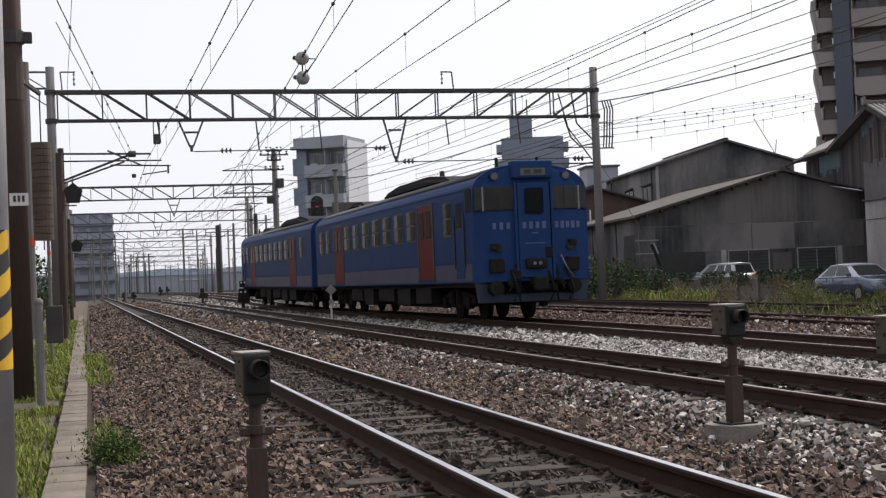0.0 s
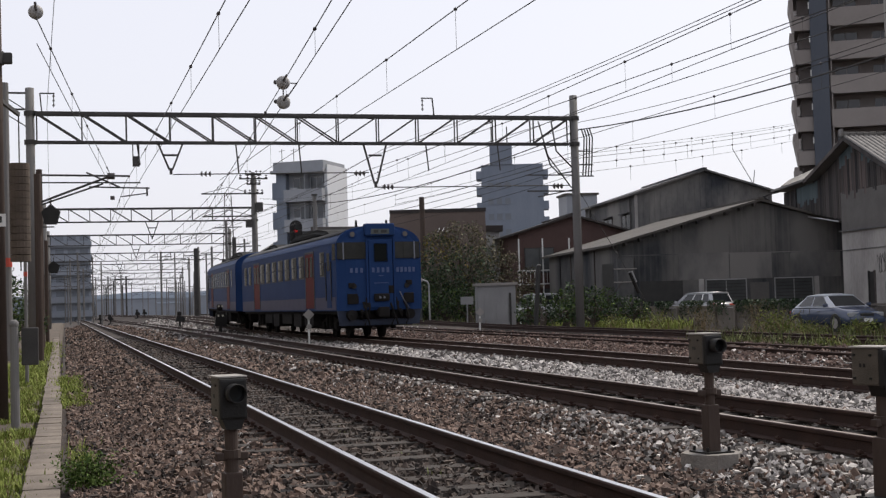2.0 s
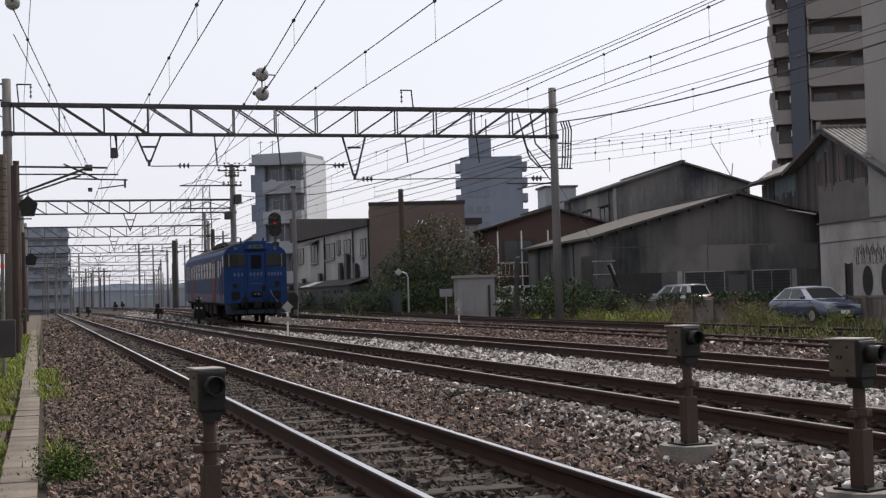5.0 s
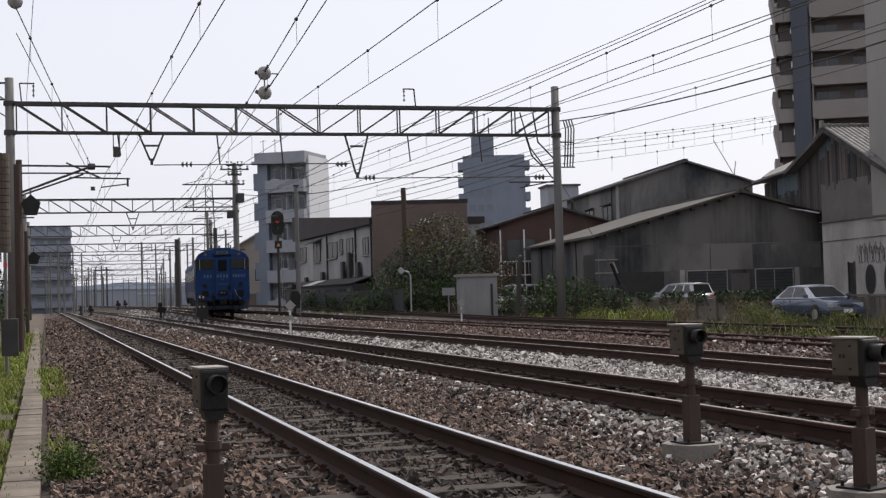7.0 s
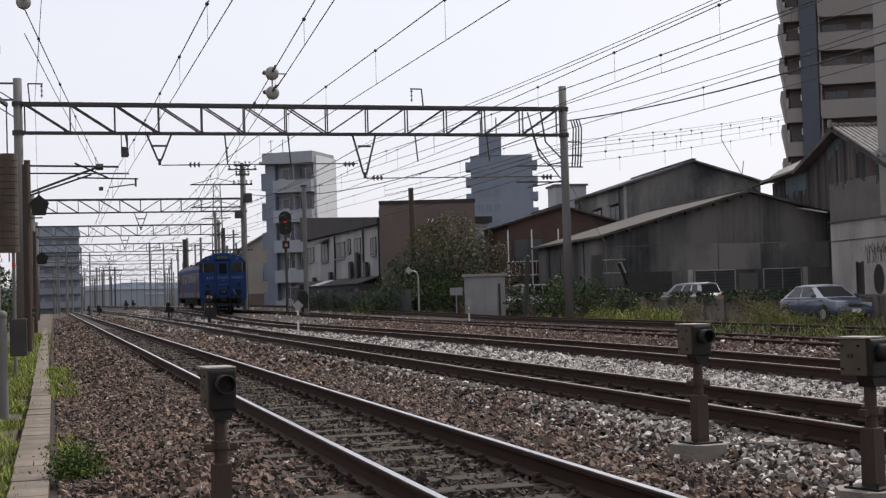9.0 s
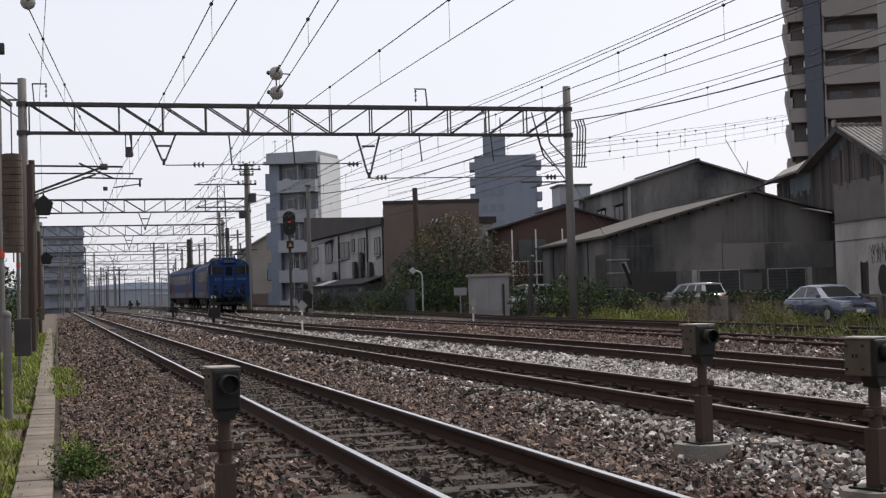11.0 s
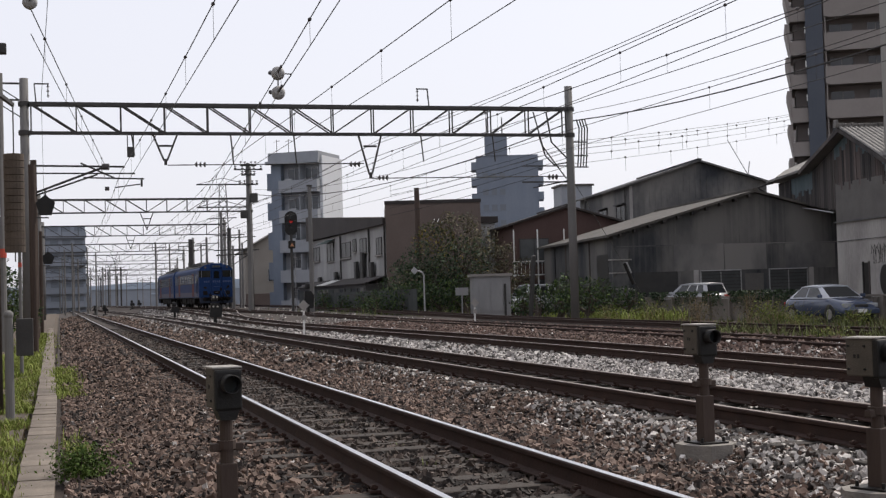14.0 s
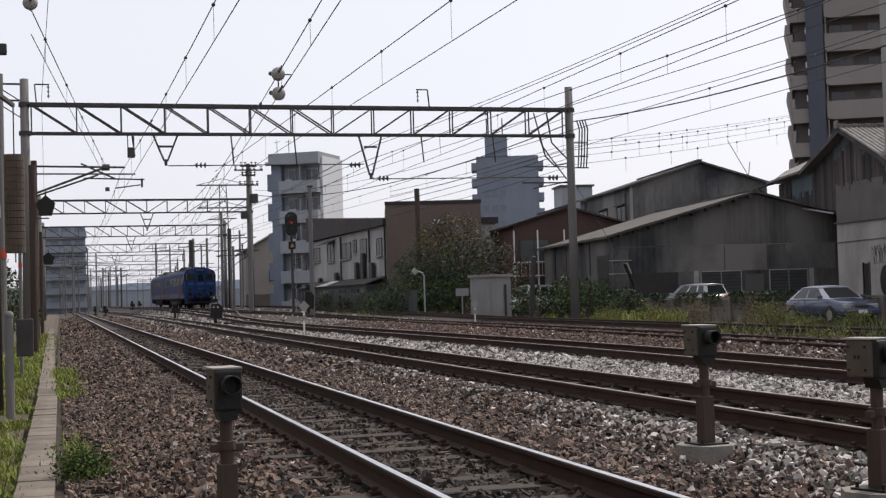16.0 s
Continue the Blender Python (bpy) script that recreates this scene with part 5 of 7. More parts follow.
def left_posts():
    p = thing("brown_post", "thick rust-brown steel post with bands and a white plate", "post")
    x, y = -0.97, 20.4
    bm = bmesh.new()
    rod(bm, (x, y, -0.5), (x + 0.02, y, 9), 0.17, 0.125, seg=18)
    part("shaft", bm, M_BROWNPOST, p, smooth=True)
    bm = bmesh.new()
    rod(bm, (x, y, 4.72), (x, y, 4.9), 0.19, seg=14)
    bx(bm, x + 0.22, y, 4.81, 0.16, 0.12, 0.16, bevel=0.02)
    part("band", bm, M_STEEL, p)
    bm = bmesh.new()
    rod(bm, (x, y, 3.9), (x, y, 4.45), 0.165, seg=14)
    part("band", bm, M_BROWNPOST, p)
    bm = bmesh.new()
    bx(bm, x + 0.05, y - 0.165, 2.46, 0.26, 0.012, 0.18)
    pl = part("number_plate", bm, M_WHITE, p, "small white plate")
    bm = bmesh.new()
    for k in range(3):
        bx(bm, x - 0.01 + k * 0.06, y - 0.174, 2.47, 0.035, 0.006, 0.09)
    part("plate_bars", bm, M_PBLACK, pl)
    # tension weights
    w = thing("tension_weight", "stack of stained concrete tension weights hanging beside a post", "counterweight")
    x, y = -0.66, 22.5
    for i in range(14):
        bm = bmesh.new()
        rod(bm, (x, y, 1.95 + i * 0.112), (x, y, 2.054 + i * 0.112), 0.16, seg=18)
        part("weight_disc", bm, M_WEIGHT, w)
    bm = bmesh.new()
    rod(bm, (x, y, 1.8), (x, y, 4.3), 0.012, seg=6)
    part("hanger_rod", bm, M_WIRE, w)
    bm = bmesh.new()
    bar(bm, (x, y, 4.3), (-0.97, 20.4, 4.3), 0.05, 0.06)
    part("pulley_arm", bm, M_STEEL, w)
    # slim poles behind
    for x, y, r, h, mat, lab in ((-0.82, 31, 0.04, 2.7, M_POST, "slim grey pipe pole"), (-0.78, 45, 0.12, 5.6, M_BROWNPOST, "rust-brown slim post"), (-1.0, 62, 0.15, 7.5, M_BROWNPOST, "rust-brown slim post"),
                                 (-1.4, 80, 0.16, 7.5, M_POST, "grey concrete post"), (-0.9, 74, 0.10, 5, M_BROWNPOST, "dark slim post"), (-1.9, 48, 0.2, 9, M_POST, "grey concrete post")):
        bm = bmesh.new()
        rod(bm, (x, y, -0.5), (x, y, h), r, r * 0.9, seg=12)
        sp = thing("side_post", lab + " beside the cable trough", "post", group="posts along the trough")
        part("shaft", bm, mat, sp)
        if y in (31, 48):
            bm = bmesh.new()
            rod(bm, (x, y, 1.95 if y < 40 else 2.75), (x, y, 2.05 if y < 40 else 3.05), r * 1.06, seg=12)
            part("red_band", bm, M_REDBAND, sp, "faded red band")
    b = thing("junction_box", "grey steel junction box on a concrete stub post", "junction box")
    bm = bmesh.new()
    rod(bm, (-0.66, 19.0, -0.5), (-0.66, 19.0, 1.0), 0.062, 0.056, seg=14)
    bmesh.ops.create_uvsphere(bm, u_segments=14, v_segments=8, radius=0.066, matrix=Matrix.Translation((-0.66, 19.0, 0.98)))
    part("stub_post", bm, M_POST, b)
    bm = bmesh.new()
    bx(bm, -0.46, 19.1, 0.68, 0.22, 0.2, 0.5, bevel=0.015)
    part("box", bm, M_STEEL, b, "dark grey box")
    # striped pole close to the camera
    s = thing("striped_pole", "grey pole with a yellow and black warning sleeve by the crossing", "pole", pose(-0.555, 8, 0))
    bm = bmesh.new()
    rod(bm, (0, 0, -0.5), (0.03, 0, 5), 0.125, 0.115, seg=24)
    part("shaft", bm, M_GALV, s, "plain grey shaft", smooth=True)
    n, z0, z1, R, mz = 128, 0.68, 1.46, 0.131, 160
    for k, mat in ((0, M_YELLOW), (1, M_PBLACK)):
        V, f = [], []
        for i in range(n + 1):
            a = 2 * math.pi * i / n
            for j in range(mz):
                z = z0 + (z1 - z0) * j / (mz - 1)
                V.append((R * math.cos(a), R * math.sin(a), z))
        for i in range(n):
            for j in range(mz - 1):
                z = z0 + (z1 - z0) * (j + 0.5) / (mz - 1)
                if int(math.floor(z / 0.115 + (i + 0.5) / n * 2 * -2 + 40)) % 2 == k:
                    f.append((i * mz + j, (i + 1) * mz + j, (i + 1) * mz + j + 1, i * mz + j + 1))
        part("warning_stripe", raw("warning_stripe", V, f, mat), None, s, "yellow stripes" if k == 0 else "black stripes", smooth=True)
    # pentagon boards on arms
    for x, y, z, w in ((-0.38, 45, 4.28, 0.30), (-0.55, 75, 3.6, 0.34)):
        g = thing("signal_board", "black five-sided board seen from behind, on a steel arm", "signal board", group="black boards")
        bm = bmesh.new()
        prism(bm, [(x - w, z + 0.1), (x, z + 0.36), (x + w, z + 0.1), (x + w * 0.62, z - 0.3), (x - w * 0.62, z - 0.3)], y - 0.06, y + 0.06)
        part("board", bm, M_BLACK, g)
        bm = bmesh.new()
        rod(bm, (x, y, z + 0.3), (x, y, z + 0.55), 0.025, seg=6)
        bar(bm, (x - 0.5, y, z - 0.38), (x + 0.1, y, z - 0.38), 0.04, 0.04)
        bar(bm, (x - 0.45, y, z - 0.38), (x - 0.42, y, -0.5), 0.07, 0.07)
        part("arm", bm, M_STEEL, g)


trough()
detector(0.95, 8.25, -0.335, 7, "grey crossing sensor with black hooded lens on a rusty post")
detector(5.02, 10.05, -0.24, 6, "grey crossing sensor with black lens on a concrete foot")
detector(5.0, 7.6, -0.29, 20, "grey crossing sensor box with stencil bars on a concrete foot")
left_posts()


def colour_light():
    s = thing("colour_light_signal", "tall railway signal with a black oval head showing red", "signal")
    x, y = 14.66, 88
    bm = bmesh.new()
    rod(bm, (x + 0.02, y, -0.4), (x, y, 5.3), 0.09, seg=12)
    part("mast", bm, M_STEEL, s)
    bm = bmesh.new()
    pts = [(x + 0.42 * math.cos(a), (6.4 if math.sin(a) > 0 else 5.65) + 0.42 * math.sin(a)) for a in np.linspace(0, 2 * math.pi, 24, endpoint=False)]
    prism(bm, pts, y - 0.04, y + 0.04)
    h = part("backplate", bm, M_BLACK, s, "black oval backplate")
    for z, mat, lab in ((6.5, M_LENS, ""), (6.15, glowing("red_signal_light", (0.8, 0.02, 0.015), 0.3), "lit red lamp"), (5.75, M_LENS, "")):
        bm = bmesh.new()
        rod(bm, (x, y - 0.04, z), (x, y - 0.07, z), 0.11, seg=14)
        l_ = part("lamp", bm, mat, h, lab)
        bm = bmesh.new()
        rod(bm, (x, y - 0.04, z + 0.13), (x, y - 0.3, z + 0.12), 0.12, seg=10)
        part("visor", bm, M_BLACK, h)
    bm = bmesh.new()
    bx(bm, x, y - 0.1, 4.62, 0.45, 0.25, 0.5, bevel=0.03)
    b = part("indicator_box", bm, M_BLACK, s)
    bm = bmesh.new()
    prism(bm, [(x - 0.13, 4.5), (x + 0.13, 4.5), (x, 4.75)], y - 0.24, y - 0.235)
    part("indicator_light", bm, glowing("amber_light", (0.9, 0.4, 0.2), 0.12), b, "dim amber triangle")
    bm = bmesh.new()
    for q in (-0.14, 0.14):
        rod(bm, (x + q + 0.1, y + 0.1, 0), (x + q + 0.1, y + 0.1, 4.2), 0.025, seg=6)
    for k in range(12):
        bar(bm, (x - 0.04, y + 0.1, 0.3 + k * 0.32), (x + 0.24, y + 0.1, 0.3 + k * 0.32), 0.02, 0.02)
    part("ladder", bm, M_GALV, s)


def dwarf_signal(x, y, h, label, lit=True):
    s = thing("dwarf_signal", label, "ground signal", pose(x, y, -0.3 + float(rise(x, y))), group="ground signals")
    bm = bmesh.new()
    bx(bm, 0, 0, 0.35, 0.16, 0.16, 0.7)
    bx(bm, 0, 0, 0.02, 0.6, 0.4, 0.3, bevel=0.05)
    part("stand", bm, M_BLACK, s)
    bm = bmesh.new()
    prism(bm, [(-0.3, 0.55), (0.32, 0.5), (0.38, h * 0.6), (0.2, h * 0.72), (-0.2, h * 0.72)], -0.12, 0.12)
    bx(bm, -0.02, 0, h * 0.86, 0.3, 0.22, 0.34, bevel=0.08)
    part("head", bm, M_BLACK, s, "black lamp housing")
    if lit:
        for q, z in ((-0.08, h * 0.9), (0.1, h * 0.9), (-0.1, h * 0.62), (0.12, h * 0.62)):
            bm = bmesh.new()
            rod(bm, (q, -0.12, z), (q, -0.15, z), 0.05, seg=10)
            part("lamp", bm, LAMP_W, s, "small white lamp")


LAMP_W = glowing("white_signal_light", (0.9, 0.85, 0.75), 0.12)
colour_light()
dwarf_signal(7.75, 71, 1.75, "dark ground signal with four small lamps beside the turnout")
dwarf_signal(8.0, 100, 1.3, "dark ground signal standing beside the rails", False)
dwarf_signal(14.95, 84, 2.2, "dark ground signal beside the tall signal mast", False)
for x, y in ((5.3, 170), (9.0, 180), (7.0, 230), (4.6, 190), (11, 200)):
    dwarf_signal(x, y, 1.25, "distant dark ground signal between the tracks", False)


def marker(x, y, h, label):
    m = thing("track_marker", label, "marker post", pose(x, y, -0.25), group="diamond markers")
    bm = bmesh.new()
    bar(bm, (0, 0, 0), (0, 0, h), 0.06, 0.05)
    part("stake", bm, M_WHITE, m)
    bm = bmesh.new()
    bx(bm, 0, -0.04, h, 0.27, 0.02, 0.27, rot=Matrix.Rotation(math.pi / 4, 3, "Y"))
    part("diamond_plate", bm, M_GREY, m, "dull diamond plate")
    bm = bmesh.new()
    rod(bm, (0, -0.04, h * 0.64), (0, -0.06, h * 0.64), 0.09, seg=12)
    part("round_plate", bm, M_GREY, m)


marker(7.85, 45, 1.1, "dull diamond marker on a white stake in the ballast")
marker(16.3, 53, 0.95, "dull diamond marker on a white stake among weeds")

# ---- buildings ----


def window(parent, m, w, h, mull=1, bars=0, frame_mat=None, glass=None, sill=False):
    """A framed window in the plane x-z of m, facing -y; pane a little behind its frame."""
    o = part("window", frame_mesh(w, h, mull, frame_mat or M_FRAME), None, parent)
    o.matrix_basis = m
    bm = bmesh.new()
    bx(bm, 0, -0.012, 0, w - 0.08, 0.02, h - 0.08)
    part("pane", bm, glass or M_DARK, o)
    if bars:
        for i in range(bars):
            bm = bmesh.new()
            bx(bm, 0, -0.055, -h / 2 + (i + 0.5) * h / bars, w - 0.1, 0.03, 0.03)
            part("window_bar", bm, M_STEEL, o)
    return o


def frame_mesh(w, h, mull, mat):
    bm = bmesh.new()
    for s in (-1, 1):
        bx(bm, s * (w / 2 - 0.03), 0, 0, 0.06, 0.09, h)
        bx(bm, 0, 0, s * (h / 2 - 0.03), w, 0.09, 0.06)
    for i in range(mull):
        bx(bm, -w / 2 + (i + 1) * w / (mull + 1), 0, 0, 0.05, 0.09, h)
    return done(bm, "window", mat)


def wallbox(parent, name, x0, x1, y0, y1, z0, z1, mat, label=""):
    bm = bmesh.new()
    bx(bm, (x0 + x1) / 2, (y0 + y1) / 2, (z0 + z1) / 2, x1 - x0, y1 - y0, z1 - z0)
    return part(name, bm, mat, parent, label)


def corrugated(parent, name, poly, y, mat, pitch=0.3, axis="y", label=""):
    """Upright ribs over a gable, following its outline from above."""
    us = [p[0] for p in poly]
    lo, hi = min(us), max(us)
    top = sorted(p for p in poly if p[1] > 0.2)
    bm = bmesh.new()
    n = int((hi - lo) / pitch)
    for i in range(n):
        u = lo + (i + 0.5) * (hi - lo) / n
        z = np.interp(u, [p[0] for p in top], [p[1] for p in top]) - 0.05
        p, q = ((u, y, -0.3), (u, y, z)) if axis == "y" else ((y, u, -0.3), (y, u, z))
        bar(bm, p, q, 0.10, 0.03)
    return part(name, bm, mat, parent, label)


def gable_house(name, label, m, w, d, eave, ridge, mat_front, mat_side, mat_roof, over=0.4, thick=0.14):
    """Gable facing -y at y = 0, width along x from 0 to w, ridge along y."""
    h = thing(name, label, "building", m)
    poly = [(0, -0.4), (w, -0.4), (w, eave), (w / 2, ridge), (0, eave)]
    bm = bmesh.new()
    prism(bm, poly, 0, 0.25)
    part("gable_wall", bm, mat_front, h)
    bm = bmesh.new()
    prism(bm, poly, d - 0.25, d)
    part("gable_wall", bm, mat_side, h)
    for x in (0.125, w - 0.125):
        wallbox(h, "side_wall", x - 0.125, x + 0.125, 0.252, d - 0.252, -0.4, eave, mat_side)
    sl = (ridge - eave) / (w / 2)
    for s in (0, 1):
        a, b = ((-over, eave - sl * over), (w / 2 + 0.01, ridge)) if s == 0 else ((w + over, eave - sl * over), (w / 2 - 0.01, ridge))
        bm = bmesh.new()
        prism(bm, [(a[0], a[1] + 0.01), (b[0], b[1] + 0.01), (b[0], b[1] + thick), (a[0], a[1] + thick)], -over, d + over)
        part("roof", bm, mat_roof, h, "grey sheet roof slope")
    bm = bmesh.new()
    bar(bm, (w / 2, -over - 0.02, ridge + thick + 0.03), (w / 2, d + over, ridge + thick + 0.03), 0.3, 0.1)
    part("ridge_cap", bm, mat_roof, h)
    return h


AZ = -8.0


def warehouse():
    m = pose(28.4, 67, 0, 0, 0, AZ)
    w, d, e, r = 15.8, 17.5, 3.95, 6.1
    h = gable_house("warehouse", "low gabled warehouse of blackened corrugated sheet with a grey roof", m, w, d, e, r, M_CORR, M_CORR, M_SLATE)
    corrugated(h, "sheet_rib", [(0, -0.3), (w, -0.3), (w, e), (w / 2, r), (0, e)], -0.046, M_CORR, 0.32)
    rng = np.random.default_rng(17)
    for i in range(18):
        x0, x1 = 0.02 + i * 0.876, 0.02 + (i + 1) * 0.876 - 0.01
        za, zb = (e + (r - e) * (1 - abs(x - w / 2) / (w / 2)) - 0.05 for x in (x0, x1))
        for poly in ([(x0, -0.3), (x1, -0.3), (x1, 3.3), (x0, 3.3)], [(x0, 3.27), (x1, 3.27), (x1, zb), (x0, za)]):
            bm = bmesh.new()
            prism(bm, poly, -0.03 - rng.uniform(0, 0.012) - (0.014 if poly[0][1] > 0 else 0), 0.002)
            part("sheet", bm, M_CORR, h)
    bm = bmesh.new()
    bx(bm, 8.0, -0.05, 3.35, 15.6, 0.04, 0.05)
    part("sheet_lap", bm, M_CORR2, h)
    for i in range(9):
        x0, z0, dx = (0.7 + i * 1.75, 1.7, 1.7)
        if i in (2, 5):
            wallbox(h, "sheet_patch", x0, x0 + dx, -0.035, -0.012, 0.4, 3.25, M_CORR2 if i % 2 else M_CORR, "differently weathered sheet")
    for x0, z0, x1, z1 in ((3.3, 1.95, 6.1, 3.4), (6.15, 1.95, 8.5, 3.35), (9.6, 1.95, 12.4, 3.3)):
        wallbox(h, "sheet_patch", x0, x1, -0.075, -0.055, z0, z1, M_CORR2, "paler weathered sheet")
    for x, ww in ((5.9, 2.3), (9.7, 2.2)):
        o = window(h, pose(x, -0.06, 1.35), ww, 1.25, 1, 7, None, M_OLDGL)
        q = x - ww / 2 - 0.22 if x < 8 else x + ww / 2 + 0.2
        wallbox(h, "window_post", q - 0.14, q + 0.14, -0.08, -0.01, 0.6, 2.0, M_PLASTER)
    wallbox(h, "wall_patch", 7.25, 8.3, -0.075, -0.035, 0.5, 1.75, M_PANEL, "grey board between the windows")
    for i in range(10):
        wallbox(h, "rafter_end", 0.3 + i * 0.8, 0.42 + i * 0.8, -0.42, 0.0, e - 0.16 + (r - e) / 7.9 * (0.3 + i * 0.8), e + (r - e) / 7.9 * (0.3 + i * 0.8), M_PLANK)
    # corner column with pale stripes, leaning tube
    wallbox(h, "corner_post", -0.1, 0.75, -0.25, -0.02, -0.4, 3.2, M_CORR2)
    for z in (2.65, 1.95, 1.1, 0.6, 0.45):
        bm = bmesh.new()
        bx(bm, 0.3, -0.27, z, 1.25, 0.05, 0.06)
        part("pale_strip", bm, M_GREY, h)
    # doorway's dark inside is a flat black panel on the wall
    wallbox(h, "side_door", -0.02, 0.02, 1.0, 3.4, -0.4, 3.0, M_PBLACK, "flat black panel in place of a dark doorway")
    for y in (5, 8, 11, 14):
        wallbox(h, "side_batten", -0.06, -0.01, y, y + 0.14, -0.3, 3.8, M_PLANK)
    # black panel paints the darkness of an open bay, nothing hollow behind
    wallbox(h, "bay_blackout", 1.15, 3.5, -0.062, -0.05, -0.3, 1.95, M_PBLACK, "flat black panel for the dark bay behind stacked sheets")
    for x in (2.4, 4.0):
        wallbox(h, "leaning_panel", x - 0.7, x + 0.7, -0.5, -0.4, -0.3, 0.75 + 0.15 * (x > 3), M_CORR2, "stacked sheet leaning on the wall")


def back_house():
    h = gable_house("workshop", "two-storey workshop with a mossy gable and small windows behind the warehouse", pose(37.83, 85.9, 0, 0, 0, AZ), 9.8, 14.5, 8.2, 9.72, M_CORR2, M_CORR2, M_CORR)
    corrugated(h, "sheet_rib", [(0, -0.3), (9.8, -0.3), (9.8, 8.2), (4.9, 9.72), (0, 8.2)], -0.02, M_CORR2, 0.4)
    wallbox(h, "corner_board", -0.06, 0.14, -0.08, -0.005, -0.4, 8.15, M_PLASTER, "pale corner board")
    for y in (2.35, 7.3):
        o = window(h, pose(-0.03, y, 6.25, 0, 0, -90), 2.3, 1.4, 1, 0, M_PLANK)
        bm = bmesh.new()
        bx(bm, 0, -0.12, 0.78, 2.5, 0.25, 0.08)
        part("hood", bm, M_STEEL, o)
    bm = bmesh.new()
    rod(bm, (-0.12, 12.4, 0.0), (-0.12, 12.4, 8.0), 0.07, seg=8)
    rod(bm, (-0.12, 0.9, 4.5), (-0.12, 0.9, 8.0), 0.05, seg=8)
    part("drainpipe", bm, M_STEEL, h)
    b = thing("stair_block", "pale concrete roof block behind the workshop", "building", pose(40.1, 105, 0, 0, 0, AZ))
    wallbox(b, "wall", 0, 2.6, 0, 3, -0.5, 9.75, M_FLAT)
    wallbox(b, "roof_slab", -0.15, 2.75, -0.15, 3.15, 9.75, 9.9, M_SLATE)


def plank_house():
    """House whose gable faces the tracks: local y runs along the tracks, x away from them."""
    h = thing("plank_house", "tall old house of weathered planks over pale mortar with tiled roof", "building", pose(38.5, 60, 0, 0, 0, -6))
    apex, z_a, near, far = 0.06, 8.8, -9.0, 8.9
    sn, sf = 0.44, 0.365
    zn, zf = z_a + sn * (near - apex), 6.35
    knee = 4.7          # the far slope flattens past here

    def top(y):
        return float(np.interp(y, [near, apex, knee, far], [zn, z_a, z_a - sf * (knee - apex), zf + 0.55]))
    bm = bmesh.new()
    prism(bm, [(near, -0.5), (1.8, -0.5), (1.8, 4.2), (near, 4.2)], 0, 0.3, "x")
    low = part("lower_wall", bm, M_PLASTER, h, "pale stained mortar wall")
    wallbox(h, "return_wall", 0.302, 8.0, 1.5, 1.8, -0.5, 4.2, M_PLASTER)
    bm = bmesh.new()
    prism(bm, [(near, 4.202), (1.8, 4.202), (1.8, 4.75), (far, 5.95), (far, top(far) - 0.1), (knee, top(knee) - 0.08), (apex, z_a - 0.05), (near, zn - 0.05)], 0.04, 0.3, "x")
    part("upper_wall", bm, M_PLANK, h, "blackened upper wall")
    wallbox(h, "wall_panel", -0.03, 0.038, near, 1.72, 4.24, 6.2, M_PANEL, "dull grey render panel")
    bm = bmesh.new()
    bar(bm, (-0.07, near, 4.2), (-0.07, 1.82, 4.2), 0.12, 0.07)
    bar(bm, (-0.02, near, 3.27), (-0.02, 1.82, 3.2), 0.03, 0.035)
    part("ledge", bm, M_CORR2, h)
    me = raw("plank", [(-0.02, -0.1, 0), (0.03, -0.1, 0), (0.03, 0.1, 0), (-0.02, 0.1, 0), (-0.02, -0.1, 1), (0.03, -0.1, 1), (0.03, 0.1, 1), (-0.02, 0.1, 1)],
             [(0, 3, 2, 1), (4, 5, 6, 7), (0, 1, 5, 4), (1, 2, 6, 5), (2, 3, 7, 6), (3, 0, 4, 7)], M_PLANK)
    bare = raw("plank", [tuple(v.co) for v in me.vertices], [tuple(p.vertices) for p in me.polygons], M_BAREWOOD)
    blue = raw("plank", [tuple(v.co) for v in me.vertices], [tuple(p.vertices) for p in me.polygons], M_BLUEWOOD)
    rng = np.random.default_rng(5)
    for i in range(62):
        y = -4.9 + i * 0.218
        zt = top(y) - 0.14
        ragged = y < 1.8
        zb = (6.0 + rng.uniform(-0.25, 0.3)) if ragged else 4.85 + (y - 1.8) * 0.16 + rng.uniform(-0.06, 0.06)
        if zt - zb < 0.3:
            continue
        cut = zt - rng.uniform(0.15, 0.75) if ragged else zt
        o = part("plank", bare if ragged and rng.random() < 0.45 else me, None, h)
        o.matrix_basis = Matrix.Translation((-0.012 + rng.uniform(-0.008, 0.012), y, zb)) @ Matrix.Diagonal((1, rng.uniform(0.84, 0.97), max(cut - zb, 0.2), 1))
        if ragged or 4.4 < y < 7.2:
            o = part("plank", blue, None, h)
            z0 = cut if ragged else zt - rng.uniform(0.7, 1.1)
            o.matrix_basis = Matrix.Translation((-0.035 if not ragged else -0.004, y, z0)) @ Matrix.Diagonal((1, 1.02, zt + 0.04 - z0, 1))
    # roof slopes: the ridge runs away from the tracks
    for pts in ([(apex, z_a), (near, zn)], [(apex, z_a), (knee, top(knee))], [(knee, top(knee)), (far + 0.4, zf + 0.5)]):
        (y0, z0), (y1, z1) = pts
        bm = bmesh.new()
        prism(bm, [(y0, z0 + 0.02), (y1, z1 + 0.02), (y1, z1 + 0.14), (y0, z0 + 0.14)], -0.55, 12, "x")
        part("roof", bm, M_TILE, h, "grey tiled roof slope")
    # rolled tiles on the slope toward the crossing
    prof = [(0.0, 0.0), (0.05, 0.045), (0.11, 0.06), (0.17, 0.045), (0.20, 0.012), (0.27, 0.0)]
